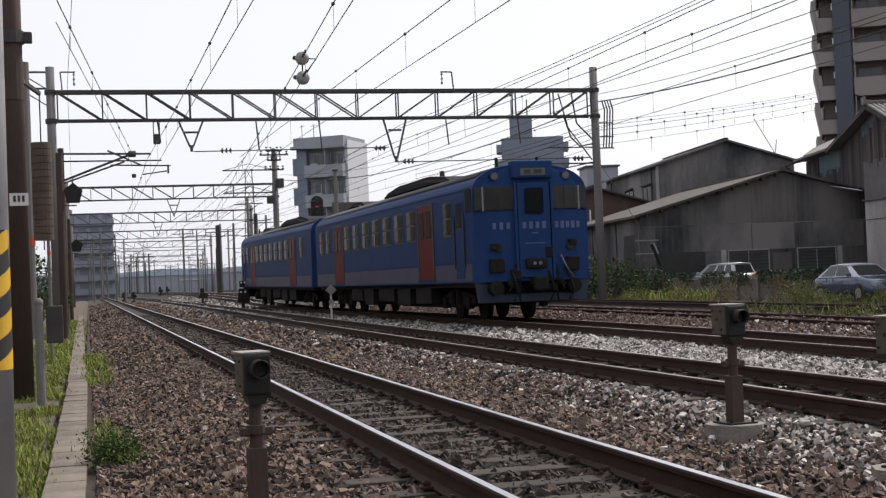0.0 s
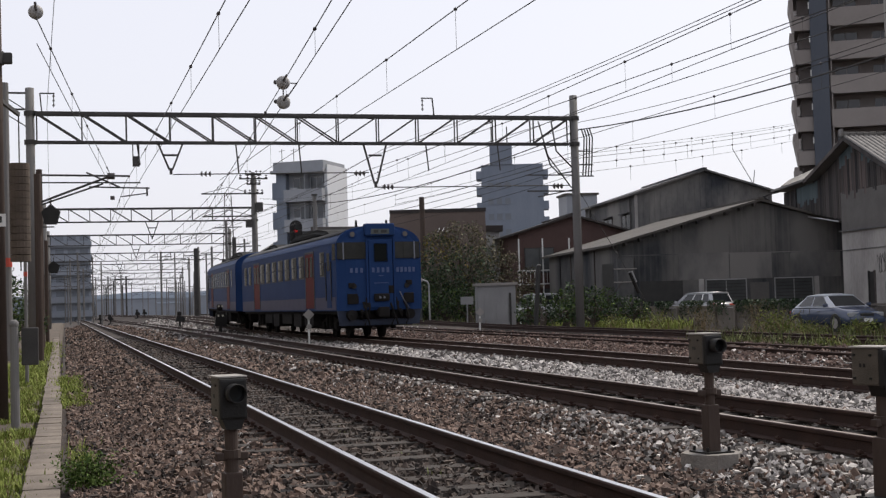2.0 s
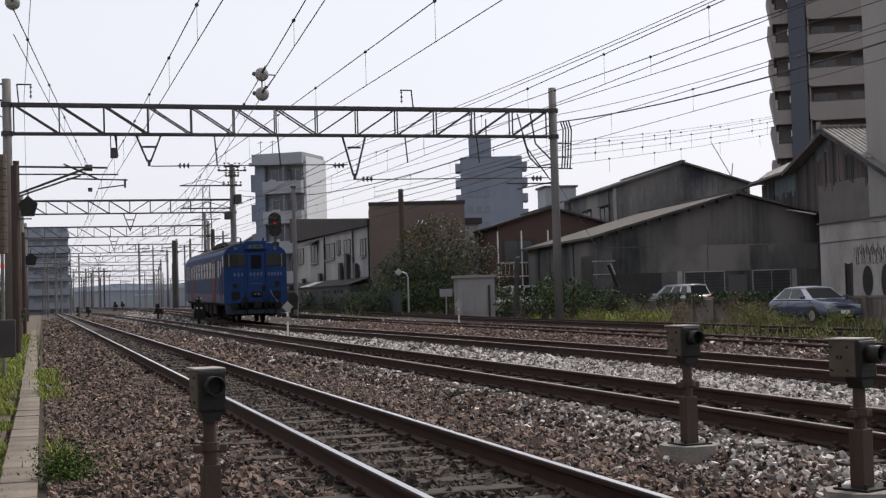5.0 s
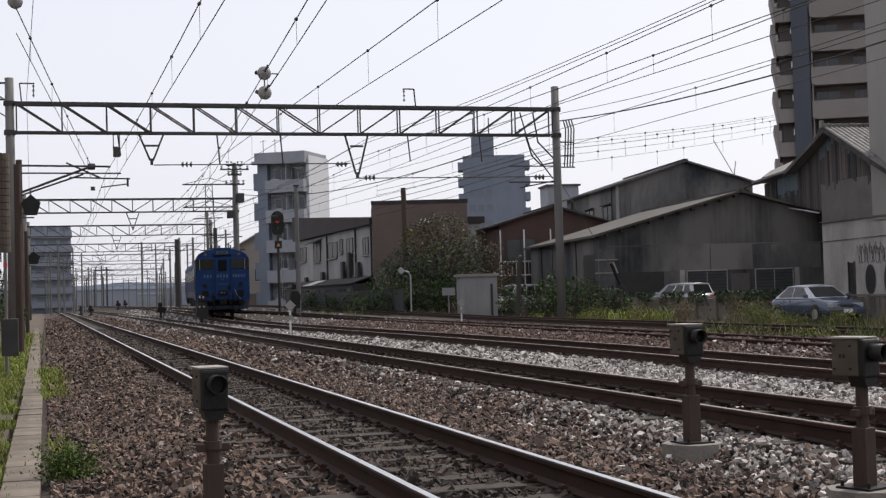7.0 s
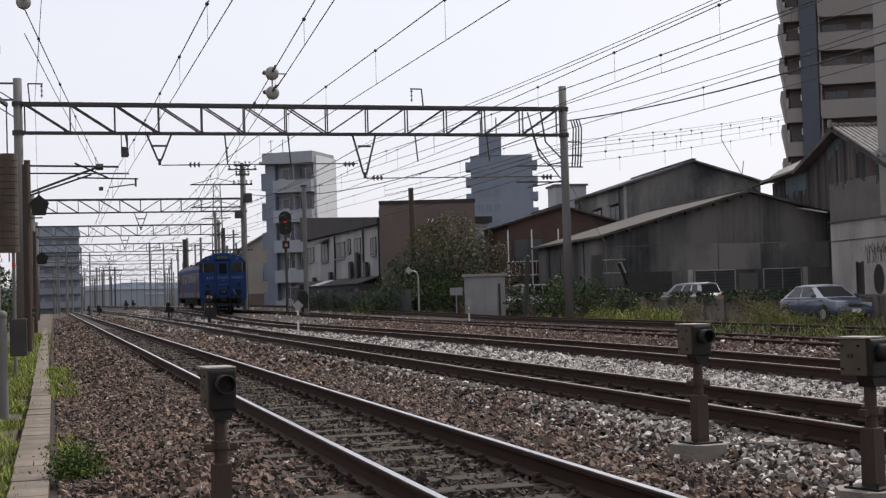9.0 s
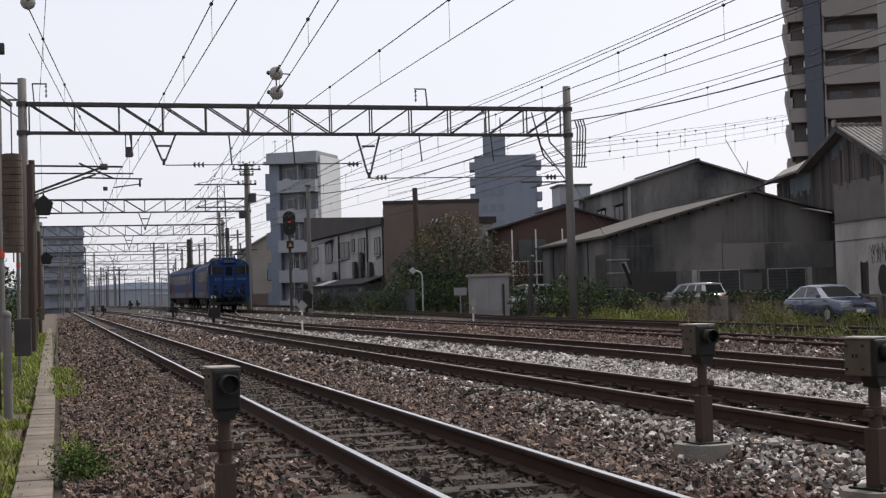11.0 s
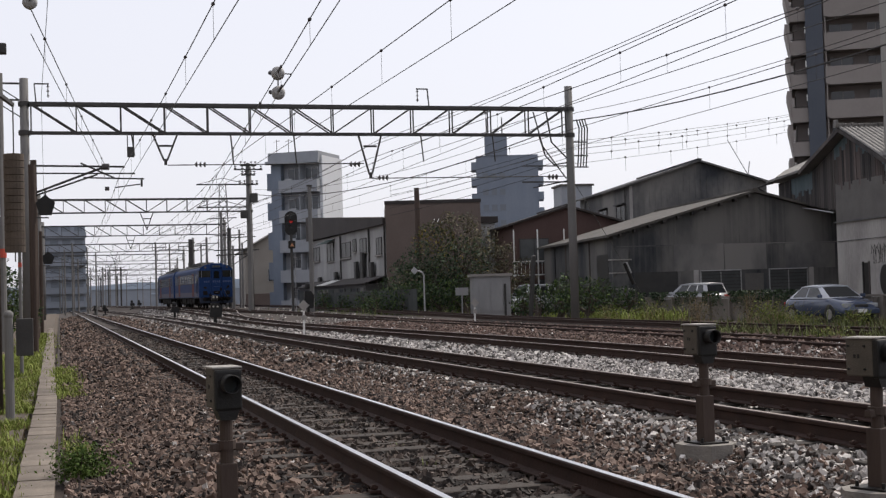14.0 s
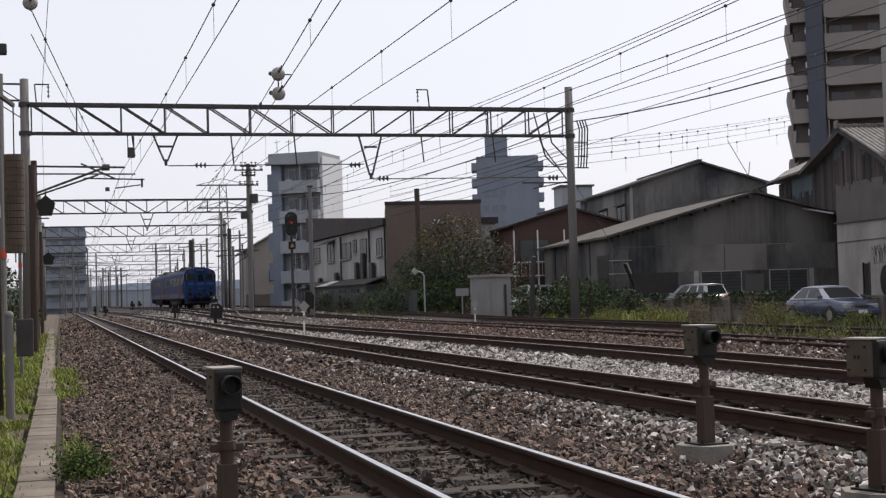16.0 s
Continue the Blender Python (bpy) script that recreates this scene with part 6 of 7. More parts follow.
    V = [(u, 0, v) for u, v in prof] + [(u, 0.36, v + 0.035) for u, v in prof] + [(u, 0, v - 0.03) for u, v in prof]
    F6 = [(k, k + 1, k + 7, k + 6) for k in range(5)] + [(12 + k, 13 + k, k + 1, k) for k in range(5)]
    tm = raw("roof_tile", V, F6, M_TILE)
    sl = math.atan(sn)
    for j in range(14):
        for i in range(20):
            o = part("roof_tile", tm, None, h)
            o.matrix_basis = Matrix.Translation((-0.6 + i * 0.27, apex - 0.1 - 0.34 * (j + 1) * math.cos(sl), z_a + 0.1 - 0.34 * (j + 1) * math.sin(sl))) @ Matrix.Rotation(sl, 4, "X")
    for k in range(17):
        bm = bmesh.new()
        bx(bm, -0.45 + k * 0.36, apex, z_a + 0.24 - 0.02 * (k % 2), 0.35, 0.3, 0.2, bevel=0.05)
        part("ridge_tile", bm, M_TILE, h)
    bm = bmesh.new()
    bx(bm, -0.68, apex, z_a + 0.3, 0.14, 0.32, 0.4, bevel=0.05)
    part("ridge_end", bm, M_TILE, h, "ornamental ridge end tile")
    for (y0, z0), (y1, z1) in (((apex, z_a), (near, zn)), ((apex, z_a), (knee + 0.2, top(knee) - 0.05))):
        bm = bmesh.new()
        bar(bm, (-0.57, y0, z0 + 0.0), (-0.57, y1, z1 + 0.0), 0.05, 0.2)
        part("barge_board", bm, M_PLANK, h)
    # small tiled hip roof behind the far slope
    bm = bmesh.new()
    for p in ([(0.0, 4.95, 7.0), (0.0, 9.1, 7.05), (2.0, 12.4, 7.7), (2.0, 8.0, 8.1)],):
        lo_, hi_ = [bm.verts.new(q) for q in p], [bm.verts.new((q[0], q[1], q[2] + 0.12)) for q in p]
        bm.faces.new(lo_[::-1])
        bm.faces.new(hi_)
        for k in range(4):
            bm.faces.new((lo_[k], lo_[(k + 1) % 4], hi_[(k + 1) % 4], hi_[k]))
    part("hip_roof", bm, M_TILE, h)
    for k in range(24):
        u = (k + 0.5) / 24
        a, b = Vector((0.0, 4.95, 7.13)).lerp(Vector((0.0, 9.1, 7.18)), u), Vector((2.0, 8.0, 8.23)).lerp(Vector((2.0, 12.4, 7.83)), u)
        bm = bmesh.new()
        rod(bm, a, b, 0.055, seg=6)
        part("roll_tile", bm, M_TILE, h)
    for p, q in (((-0.1, 8.8, 7.0), (-1.3, 8.9, 6.55)), ((-0.1, 8.8, 5.8), (-1.2, 8.9, 6.6)), ((-0.1, 7.0, 5.2), (-0.1, 7.0, 6.9))):
        bm = bmesh.new()
        bar(bm, p, q, 0.07, 0.09)
        part("eave_bracket", bm, M_PLANK, h)
    bm = bmesh.new()
    tube(bm, [(-0.1, 6.3, 5.3), (-0.12, 4.0, 5.02), (-0.1, 1.9, 4.72)], 0.045)
    part("gutter", bm, M_GALV, h, "pale rain gutter")
    # unlit inside of the opening, painted as a black panel
    wallbox(h, "side_door", -0.02, 0.002, -1.55, -0.95, 0.3, 2.05, M_PBLACK, "flat black panel for a dark narrow opening")
    for a in (-1.6, -0.98):
        wallbox(h, "door_post", -0.06, 0.0, a - 0.04, a + 0.06, 0.3, 2.1, M_PLANK)
    # sprayed drawing on the mortar: dark ovals, a pale rim and looping strokes
    for yc, hw, zc, hz in ((-3.12, 0.52, 1.18, 0.74), (-4.85, 0.42, 1.15, 0.8)):
        for sc, x0, mt, lab in ((1.22, -0.004, M_PALESPRAY, "pale sprayed rim"), (1.0, -0.009, M_PBLACK, "black sprayed oval")):
            bm = bmesh.new()
            prism(bm, [(yc + hw * sc * math.cos(a * math.pi / 12), zc + hz * sc * math.sin(a * math.pi / 12)) for a in range(24)], x0, 0.001, "x")
            part("painted_oval", bm, mt, low, lab)
    for k in range(26):
        bm = bmesh.new()
        y0 = -2.0 - k * 0.125
        hh = 0.55 + 0.3 * rng.random()
        w_ = rng.uniform(-0.18, 0.18)
        tube(bm, [(-0.002, y0, 1.95 + 0.1 * rng.random()), (-0.002, y0 + w_, 2.2), (-0.002, y0 + w_ * 0.4, 2.2 + hh * 0.6), (-0.002, y0 - w_, 2.15 + hh), (-0.002, y0 - 1.3 * w_, 2.1 + hh * 0.5)], 0.015, 5)
        part("painted_stroke", bm, M_PBLACK, low, "black sprayed loop")
    # the neighbour: tall plain rendered wall standing a little proud
    g = thing("rendered_house", "tall plain grey rendered house beside the plank house", "building", pose(38.5, 60, 0, 0, 0, -6))
    wallbox(g, "wall", -0.06, 9.0, -26.0, -3.66, 4.0, 19.0, M_RENDER, "smooth stained grey render")
    wallbox(g, "lower_wall", 0.305, 9.0, -26.0, -3.7, -0.5, 3.998, M_PLASTER)
    wallbox(g, "lower_front", 0.0, 0.3, -26.0, -9.01, -0.5, 3.998, M_PLASTER)
    wallbox(g, "roof_slab", -0.3, 9.3, -26.3, -3.5, 19.0, 19.25, M_SLATE)


def low_wall():
    w = thing("low_wall", "low grey concrete wall overgrown with ivy along the side track", "wall", kind="structure")
    rng = np.random.default_rng(4)
    for i in range(21):
        y = 26 + i * 2.0
        wallbox(w, "wall_panel", 29.45, 29.6, y, y + 1.97, -0.5, 0.52 + rng.uniform(-0.015, 0.015), M_CONC)
        wallbox(w, "coping", 29.40, 29.65, y, y + 1.985, 0.537, 0.62, M_CONC)
        for k in range(6 if y < 50 else 0):
            wallbox(w, "wall_rib", 29.425, 29.448, y + 0.1 + k * 0.32, y + 0.26 + k * 0.32, -0.5, 0.5, M_CONC)
        bm = bmesh.new()
        bx(bm, 29.39, y, 0.05, 0.12, 0.14, 1.12, bevel=0.01)
        part("wall_pier", bm, M_CONC, w)


def car_body(name, label, m, paint, length, width, belt, height, bonnet, boot, cabin, wheel_x, roof_paint=None, wagon=False):
    """A car in parts: x along its length (front at +x), y across; cabin gives the glasshouse's x at belt and roof, back to front."""
    c = thing(name, label, "car", m)
    L, W = length / 2, width / 2
    x0, x1, x2, x3 = cabin
    # lower body in rings from tail to nose, so that ends and flanks are rounded
    xs = [-L, -L + 0.06, -L + 0.25, boot, x0, wheel_x[0], 0, wheel_x[1], x3, L - 0.55, L - 0.2, L - 0.05, L]
    xs = sorted(set(xs))
    bm = bmesh.new()
    rings = []
    for x in xs:
        e = max(0.0, (abs(x) - (L - 0.55)) / 0.55)
        w = W * (1 - 0.16 * e ** 2.2)
        zt = np.interp(x, [-L, -L + 0.1, x0, x3, L - 0.5, L - 0.08, L], [belt - 0.16, belt - 0.02, belt, belt, bonnet, bonnet - 0.1, bonnet - 0.24])
        zb = 0.22 + 0.1 * e ** 2
        half = [(0.0, zt + 0.015), (w * 0.72, zt), (w * 0.9, zt - 0.05), (w * 0.98, zt - 0.17), (w, 0.52), (w * 0.98, 0.34), (w * 0.9, zb)]
        ring = half + [(-a, b) for a, b in half[::-1][:-1]]
        rings.append([bm.verts.new((x, a, b)) for a, b in ring])
    n = len(rings[0])
    for a, b in zip(rings, rings[1:]):
        for k in range(n):
            bm.faces.new((a[k], a[(k + 1) % n], b[(k + 1) % n], b[k]))
    bm.faces.new(rings[0][::-1])
    bm.faces.new(rings[-1])
    bmesh.ops.recalc_face_normals(bm, faces=bm.faces[:])
    body = part("body", bm, paint, c, "painted steel body", smooth=True)
    # glasshouse: pillars and roof around inset panes
    wb, wt = W * 0.9, W * 0.72
    B = [(x0, -wb), (x3, -wb), (x3, wb), (x0, wb)]
    T = [(x1, -wt), (x2, -wt), (x2, wt), (x1, wt)]
    zb, zt = belt - 0.02, height - 0.07
    bm = bmesh.new()
    lo_, hi_ = [bm.verts.new((x, y, zb)) for x, y in B], [bm.verts.new((x, y, zt)) for x, y in T]
    bm.faces.new(hi_)
    for k in range(4):
        bm.faces.new((lo_[k], lo_[(k + 1) % 4], hi_[(k + 1) % 4], hi_[k]))
    bmesh.ops.bevel(bm, geom=bm.edges[:], offset=0.05, segments=2, affect="EDGES")
    part("cabin", bm, roof_paint or paint, c, smooth=True)
    bm = bmesh.new()
    q = bmesh.ops.create_grid(bm, x_segments=6, y_segments=6, size=1)
    for v in q["verts"]:
        u, s = v.co.x, v.co.y
        v.co = Vector(((x1 + x2) / 2 + u * (x2 - x1) / 2 * 1.02, s * wt * 1.0, zt + 0.075 - 0.05 * s * s - 0.03 * u * u))
    bmesh.ops.solidify(bm, geom=bm.faces[:], thickness=0.06)
    part("roof", bm, roof_paint or paint, c, smooth=True)

    def pane(nm, i, j, u0, u1, v0, v1, lab=""):
        """A pane on the glasshouse's face between corners i and j, a little proud of it."""
        def at(u, v):
            lo2 = Vector((*B[i], zb)).lerp(Vector((*B[j], zb)), u)
            hi2 = Vector((*T[i], zt)).lerp(Vector((*T[j], zt)), u)
            return lo2.lerp(hi2, v)
        p = [at(u0, v0), at(u1, v0), at(u1, v1), at(u0, v1)]
        nrm = (p[1] - p[0]).cross(p[3] - p[0]).normalized()
        if nrm.dot(p[0] - Vector((0, 0, zb - 0.5))) < 0:
            nrm = -nrm
        bm2 = bmesh.new()
        a, b = [bm2.verts.new(v + nrm * 0.006) for v in p], [bm2.verts.new(v - nrm * 0.02) for v in p]
        bm2.faces.new(a)
        bm2.faces.new(b[::-1])
        for k in range(4):
            bm2.faces.new((a[k], a[(k + 1) % 4], b[(k + 1) % 4], b[k]))
        bmesh.ops.recalc_face_normals(bm2, faces=bm2.faces[:])
        part(nm, bm2, M_CARGLASS, c, lab)
    cuts = ((0.08, 0.26), (0.30, 0.55), (0.59, 0.86)) if wagon else ((0.10, 0.44), (0.48, 0.88))
    for i, j in ((0, 1), (3, 2)):
        for a, b in cuts:
            pane("side_window", i, j, a, b, 0.12, 0.9)
    pane("windscreen", 1, 2, 0.07, 0.93, 0.1, 0.93, "sloping windscreen reflecting the sky")
    pane("rear_window", 0, 3, 0.08, 0.92, 0.12, 0.9)
    for s in (-1, 1):
        for x in wheel_x:
            bm = bmesh.new()
            rod(bm, (x, s * (W - 0.02), 0.32), (x, s * (W + 0.004), 0.32), 0.345, seg=24)
            part("wheel_arch", bm, M_PBLACK, c)
            bm = bmesh.new()
            rod(bm, (x, s * (W - 0.2), 0.30), (x, s * (W + 0.012), 0.30), 0.30, seg=24)
            wh = part("wheel", bm, M_TYRE, c)
            bm = bmesh.new()
            rod(bm, (x, s * (W - 0.02), 0.30), (x, s * (W + 0.02), 0.30), 0.19, seg=16)
            part("hubcap", bm, M_GREY, wh)
        bm = bmesh.new()
        bx(bm, L - 0.13, s * (W - 0.36), bonnet - 0.19, 0.2, 0.46, 0.16, rot=Matrix.Rotation(-s * 0.22, 3, "Z"), bevel=0.03)
        part("headlight", bm, M_HEADLAMP, c, "clear headlight")
        bm = bmesh.new()
        bx(bm, -L + 0.08, s * (W - 0.28), belt - 0.25, 0.14, 0.3, 0.2 if not wagon else 0.4, bevel=0.02)
        part("tail_light", bm, M_REDBAND, c)
        bm = bmesh.new()
        bx(bm, x3 - 0.32, s * (W + 0.07), belt + 0.07, 0.1, 0.18, 0.13, bevel=0.035)
        part("mirror", bm, paint, c)
        for x in (x0 + 0.85, x3 - 0.75):
            bm = bmesh.new()
            bx(bm, x - 0.2, s * W * 0.985, belt - 0.17, 0.16, 0.03, 0.03, bevel=0.008)
            part("door_handle", bm, M_PBLACK, c)
            bm = bmesh.new()
            bx(bm, x + 0.02 - (0.0 if x < 0 else 0.86), s * (W * 0.985 - 0.004), 0.62, 0.012, 0.02, 0.5)
            part("door_seam", bm, M_PBLACK, c)
    bm = bmesh.new()
    bx(bm, L - 0.02, 0, 0.40, 0.16, width * 0.86, 0.2, bevel=0.05)
    part("front_bumper", bm, paint, c)
    bm = bmesh.new()
    bx(bm, L + 0.065, 0, 0.40, 0.012, 0.36, 0.16)
    part("number_plate", bm, M_WHITE, c, "blank pale plate")
    bm = bmesh.new()
    bx(bm, L - 0.03, 0, bonnet - 0.2, 0.1, 0.55, 0.1, bevel=0.02)
    part("grille", bm, M_PBLACK, c)
    bm = bmesh.new()
    bx(bm, -L + 0.02, 0, 0.42, 0.16, width * 0.88, 0.2, bevel=0.05)
    part("rear_bumper", bm, paint, c)
    return c


def cars():
    # the sedan's cabin and roof wear the painted sky reflection
    car_body("parked_sedan", "dark blue-grey sedan with sky reflection painted on roof, by low wall", pose(28.0, 45.4, -0.36, 0, 0, -90), M_CARB, 4.25, 1.68, 0.9, 1.4, 0.8, -1.7, (-1.75, -0.95, 0.35, 1.15), (-1.3, 1.33), M_SKYROOF)
    car_body("parked_wagon", "white wagon with dark windows parked behind the low wall", pose(31.65, 64.2, -0.26, 0, 0, 104), M_CARW, 3.9, 1.62, 0.98, 1.56, 0.9, -1.85, (-1.85, -1.62, 0.35, 1.1), (-1.2, 1.25), None, True)
    car_body("parked_van", "small white van parked beside the shed", pose(28.0, 79, -0.2, 0, 0, 200), M_CARW, 3.3, 1.48, 1.0, 1.75, 0.9, -1.5, (-1.6, -1.45, 0.6, 1.15), (-1.0, 1.05), None, True)


def tower():
    t = thing("apartment_tower", "tall beige apartment tower with a dark blue stair strip and balconies", "building", pose(63.6, 108, 0, 0, 0, -29))
    H = 48
    wallbox(t, "wall", 0.35, 2.0, 0.6, 16, -0.5, H, M_TOWERB, "brown recessed wall")
    wallbox(t, "stair_strip", 1.36, 2.82, -0.9, 16, -0.5, H, M_TOWERD, "dark blue tiled strip")
    wallbox(t, "wall", 2.822, 26, 0.8, 16, -0.5, H, M_TOWERB, "brown recessed wall")
    for k in range(16):
        z = 0.68 + k * 3.02
        b = wallbox(t, "balcony", 0.0, 1.358, -0.6, 5.5, z - 0.3, z + 0.95, M_TOWER, "beige balcony parapet")
        bm = bmesh.new()
        prism(bm, [(z - 0.2, 0.0), (z + 1.0, -0.2), (z + 2.2, -0.42), (z + 2.6, -0.42), (z + 2.6, -0.02), (z + 0.9, -0.002)][::-1], -0.3, 4.5, "y")
        for v in bm.verts:
            v.co = Vector((v.co.z, v.co.y, v.co.x))
        bmesh.ops.recalc_face_normals(bm, faces=bm.faces[:])
        part("fin", bm, M_TOWER, b, "beige raked side fin")
        wallbox(b, "handrail", 0.02, 1.34, -0.58, -0.54, z + 1.05, z + 1.09, M_STEEL)
        wallbox(b, "soffit", 0.0, 1.34, -0.5, 0.6, z - 0.32, z - 0.302, M_TOWERB)
        for x in (3.15, 9.6, 16.1):
            bm = bmesh.new()
            prism(bm, [(x - 0.2, z + 0.02), (x + 0.25, z - 0.14), (x + 6.1, z - 0.14), (x + 6.1, z + 1.5), (x - 0.2, z + 1.5)], -0.9, -0.72)
            b = part("balcony", bm, M_TOWER, t, "beige balcony parapet")
            wallbox(b, "slab", x - 0.1, x + 6.1, -0.718, 0.79, z - 0.12, z + 0.06, M_TOWER)
            for q, ww in ((1.3, 2.1), (4.3, 1.5)):
                window(b, pose(x + q, 0.77, z + 1.5), ww, 2.0, 1, 0, M_TOWERB, M_TOWERGL)
            bm = bmesh.new()
            rod(bm, (x - 0.1, -0.8, z + 1.5), (x - 0.1, -0.8, z + 2.9), 0.06, seg=6)
            part("drainpipe", bm, M_TOWER, b)
            wallbox(b, "divider", x + 5.9, x + 6.0, -0.7, 0.79, z + 1.5, z + 2.9, M_TOWER)
        bm = bmesh.new()
        bx(bm, 1.30, -0.80, z + 1.85, 0.1, 0.06, 0.55)
        part("stair_light", bm, M_WHITE, t, "narrow white light slot")


def flats():
    """Five-storey block: balconies toward the camera, blank end wall lightened for the sun."""
    f = thing("apartment_block", "five-storey grey apartment block with balconies and a lightened end wall", "building", pose(21.5, 145, 0, 0, 0, -33) @ Matrix.Scale(1.15, 4))
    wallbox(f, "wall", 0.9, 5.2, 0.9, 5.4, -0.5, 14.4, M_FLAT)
    wallbox(f, "end_wall", 5.2, 5.5, 0.6, 5.6, -0.5, 14.2, M_FLATW, "blank end wall painted paler for the sun on it")
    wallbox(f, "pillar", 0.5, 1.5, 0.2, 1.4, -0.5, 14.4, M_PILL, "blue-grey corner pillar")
    wallbox(f, "parapet", 0.35, 5.4, -0.1, 5.3, 13.75, 14.55, M_FLAT)
    wallbox(f, "roof_slab", 0.2, 5.5, -0.45, 0.0, 13.45, 13.748, M_FLAT)
    rng = np.random.default_rng(8)
    for k in range(5):
        z = -0.3 + k * 2.78
        b = wallbox(f, "balcony", 1.5, 5.35, -0.4, -0.25, z - 0.05, z + 1.1, M_FLAT, "grey balcony parapet")
        wallbox(b, "slab", 1.5, 5.35, -0.248, 0.89, z - 0.05, z + 0.12, M_FLAT)
        wallbox(b, "side_parapet", 5.2, 5.35, -0.248, 0.58, z + 0.122, z + 1.1, M_FLAT)
        wallbox(b, "divider", 3.5, 3.56, -0.24, 0.88, z + 0.122, z + 2.6, M_FLAT)
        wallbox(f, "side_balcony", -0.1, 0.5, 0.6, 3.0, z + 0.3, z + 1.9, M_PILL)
        window(b, pose(4.35, 0.84, z + 1.35), 1.3, 2.0, 1, 0, M_FLATFR, M_FLATGL)
        window(b, pose(2.65, 0.84, z + 1.35), 1.4, 2.0, 1, 0, M_FLATFR, M_FLATGL)
        bm = bmesh.new()
        bx(bm, rng.uniform(2.0, 3.2), 0.4, z + 1.0, 0.7, 0.3, 0.6, bevel=0.03)
        part("air_conditioner", bm, M_FLATFR, b, "pale outdoor unit on the balcony")
        for q in (rng.uniform(2, 3), rng.uniform(3.7, 4.7)):
            bm = bmesh.new()
            rod(bm, (q, -0.3, z + 2.1), (q + 0.9, -0.3, z + 2.1), 0.02, seg=5)
            part("drying_rail", bm, M_GALV, b)
    for k in range(2):
        bm = bmesh.new()
        rod(bm, (0.8 + k * 1.2, 1, 14.5), (0.8 + k * 1.2, 1, 15.9), 0.03, seg=6)
        bar(bm, (0.5 + k * 1.2, 1, 15.7), (1.1 + k * 1.2, 1, 15.8), 0.03, 0.03)
        part("roof_aerial", bm, M_STEEL, f)


def white_house():
    """Long house whose wall runs along the tracks: local x toward the crossing, facing the tracks."""
    h = thing("white_house", "long dirty white two-storey house with a dark overhanging roof", "building", pose(22.3, 123, 0, 0, 0, -90))
    wallbox(h, "wall", 0, 30, 0, 8, -0.5, 6.2, M_HOUSE)
    bm = bmesh.new()
    prism(bm, [(-0.5, 6.3), (-0.5, 8.5), (30.2, 6.6), (30.2, 6.15)], -0.35, 8.2)
    part("roof", bm, M_DROOF, h, "dark brown fascia and roof")
    for x, z, w, hh in ((2.9, 4.98, 3.0, 1.25), (9.4, 4.95, 2.8, 1.6), (15.9, 4.86, 3.6, 1.25), (22.3, 4.97, 2.2, 1.1), (27.6, 4.7, 1.7, 1.25), (19.2, 5.1, 1.2, 1.0)):
        o = window(h, pose(x, -0.03, z), w, hh, 1, 0, M_STEEL, M_OLDGL)
        wallbox(o, "sill", -w / 2 - 0.1, w / 2 + 0.1, -0.14, -0.046, -hh / 2 - 0.1, -hh / 2 - 0.002, M_GREY)
    bm = bmesh.new()
    prism(bm, [(-0.9, 5.6), (-0.05, 5.95), (-0.05, 6.0), (-0.9, 5.65)], 7.6, 11.4, "x")
    part("awning", bm, M_GREENAWN, h, "faded green awning")
    for x, z1 in ((1.2, 6.1), (13.9, 6.1), (24.5, 6.1), (29.6, 6.1)):
        bm = bmesh.new()
        rod(bm, (x, -0.1, 0), (x, -0.1, z1), 0.07, seg=6)
        part("drainpipe", bm, M_PBLACK, h)
    # dark boxes added where the wall is stained
    for x, z0, z1 in ((20.6, 2.3, 3.8), (22.9, 2.3, 4.4), (25.9, 2.3, 3.6), (12.5, 2.3, 3.2), (5.2, 2.3, 2.9)):
        bm = bmesh.new()
        bx(bm, x, -0.25, (z0 + z1) / 2, 0.8, 0.25, z1 - z0, bevel=0.05)
        part("stain_box", bm, M_PBLACK, h, "dark box in place of a wall stain")
    wallbox(h, "lean_to", 2, 29.5, -1.5, -0.05, -0.5, 2.0, M_PBLACK, "dark lean-to")
    for i in range(12):
        wallbox(h, "lean_to_panel", 2.1 + i * 2.28, 2.1 + i * 2.28 + 1.9, -1.56, -1.502, -0.4, 1.7, (M_FENCE, M_CORR, M_CORR2)[i % 3])
    bm = bmesh.new()
    prism(bm, [(-1.7, 1.98), (-0.02, 2.5), (-0.02, 2.56), (-1.7, 2.04)], 1.8, 29.7, "x")
    part("lean_to_roof", bm, M_DROOF, h)
    bm = bmesh.new()
    prism(bm, [(-1.75, 2.06), (-0.5, 2.45), (-0.5, 2.49), (-1.75, 2.1)], 11.6, 15.4, "x")
    part("tin_sheet", bm, M_WHITE, h, "pale sheet on the lean-to")


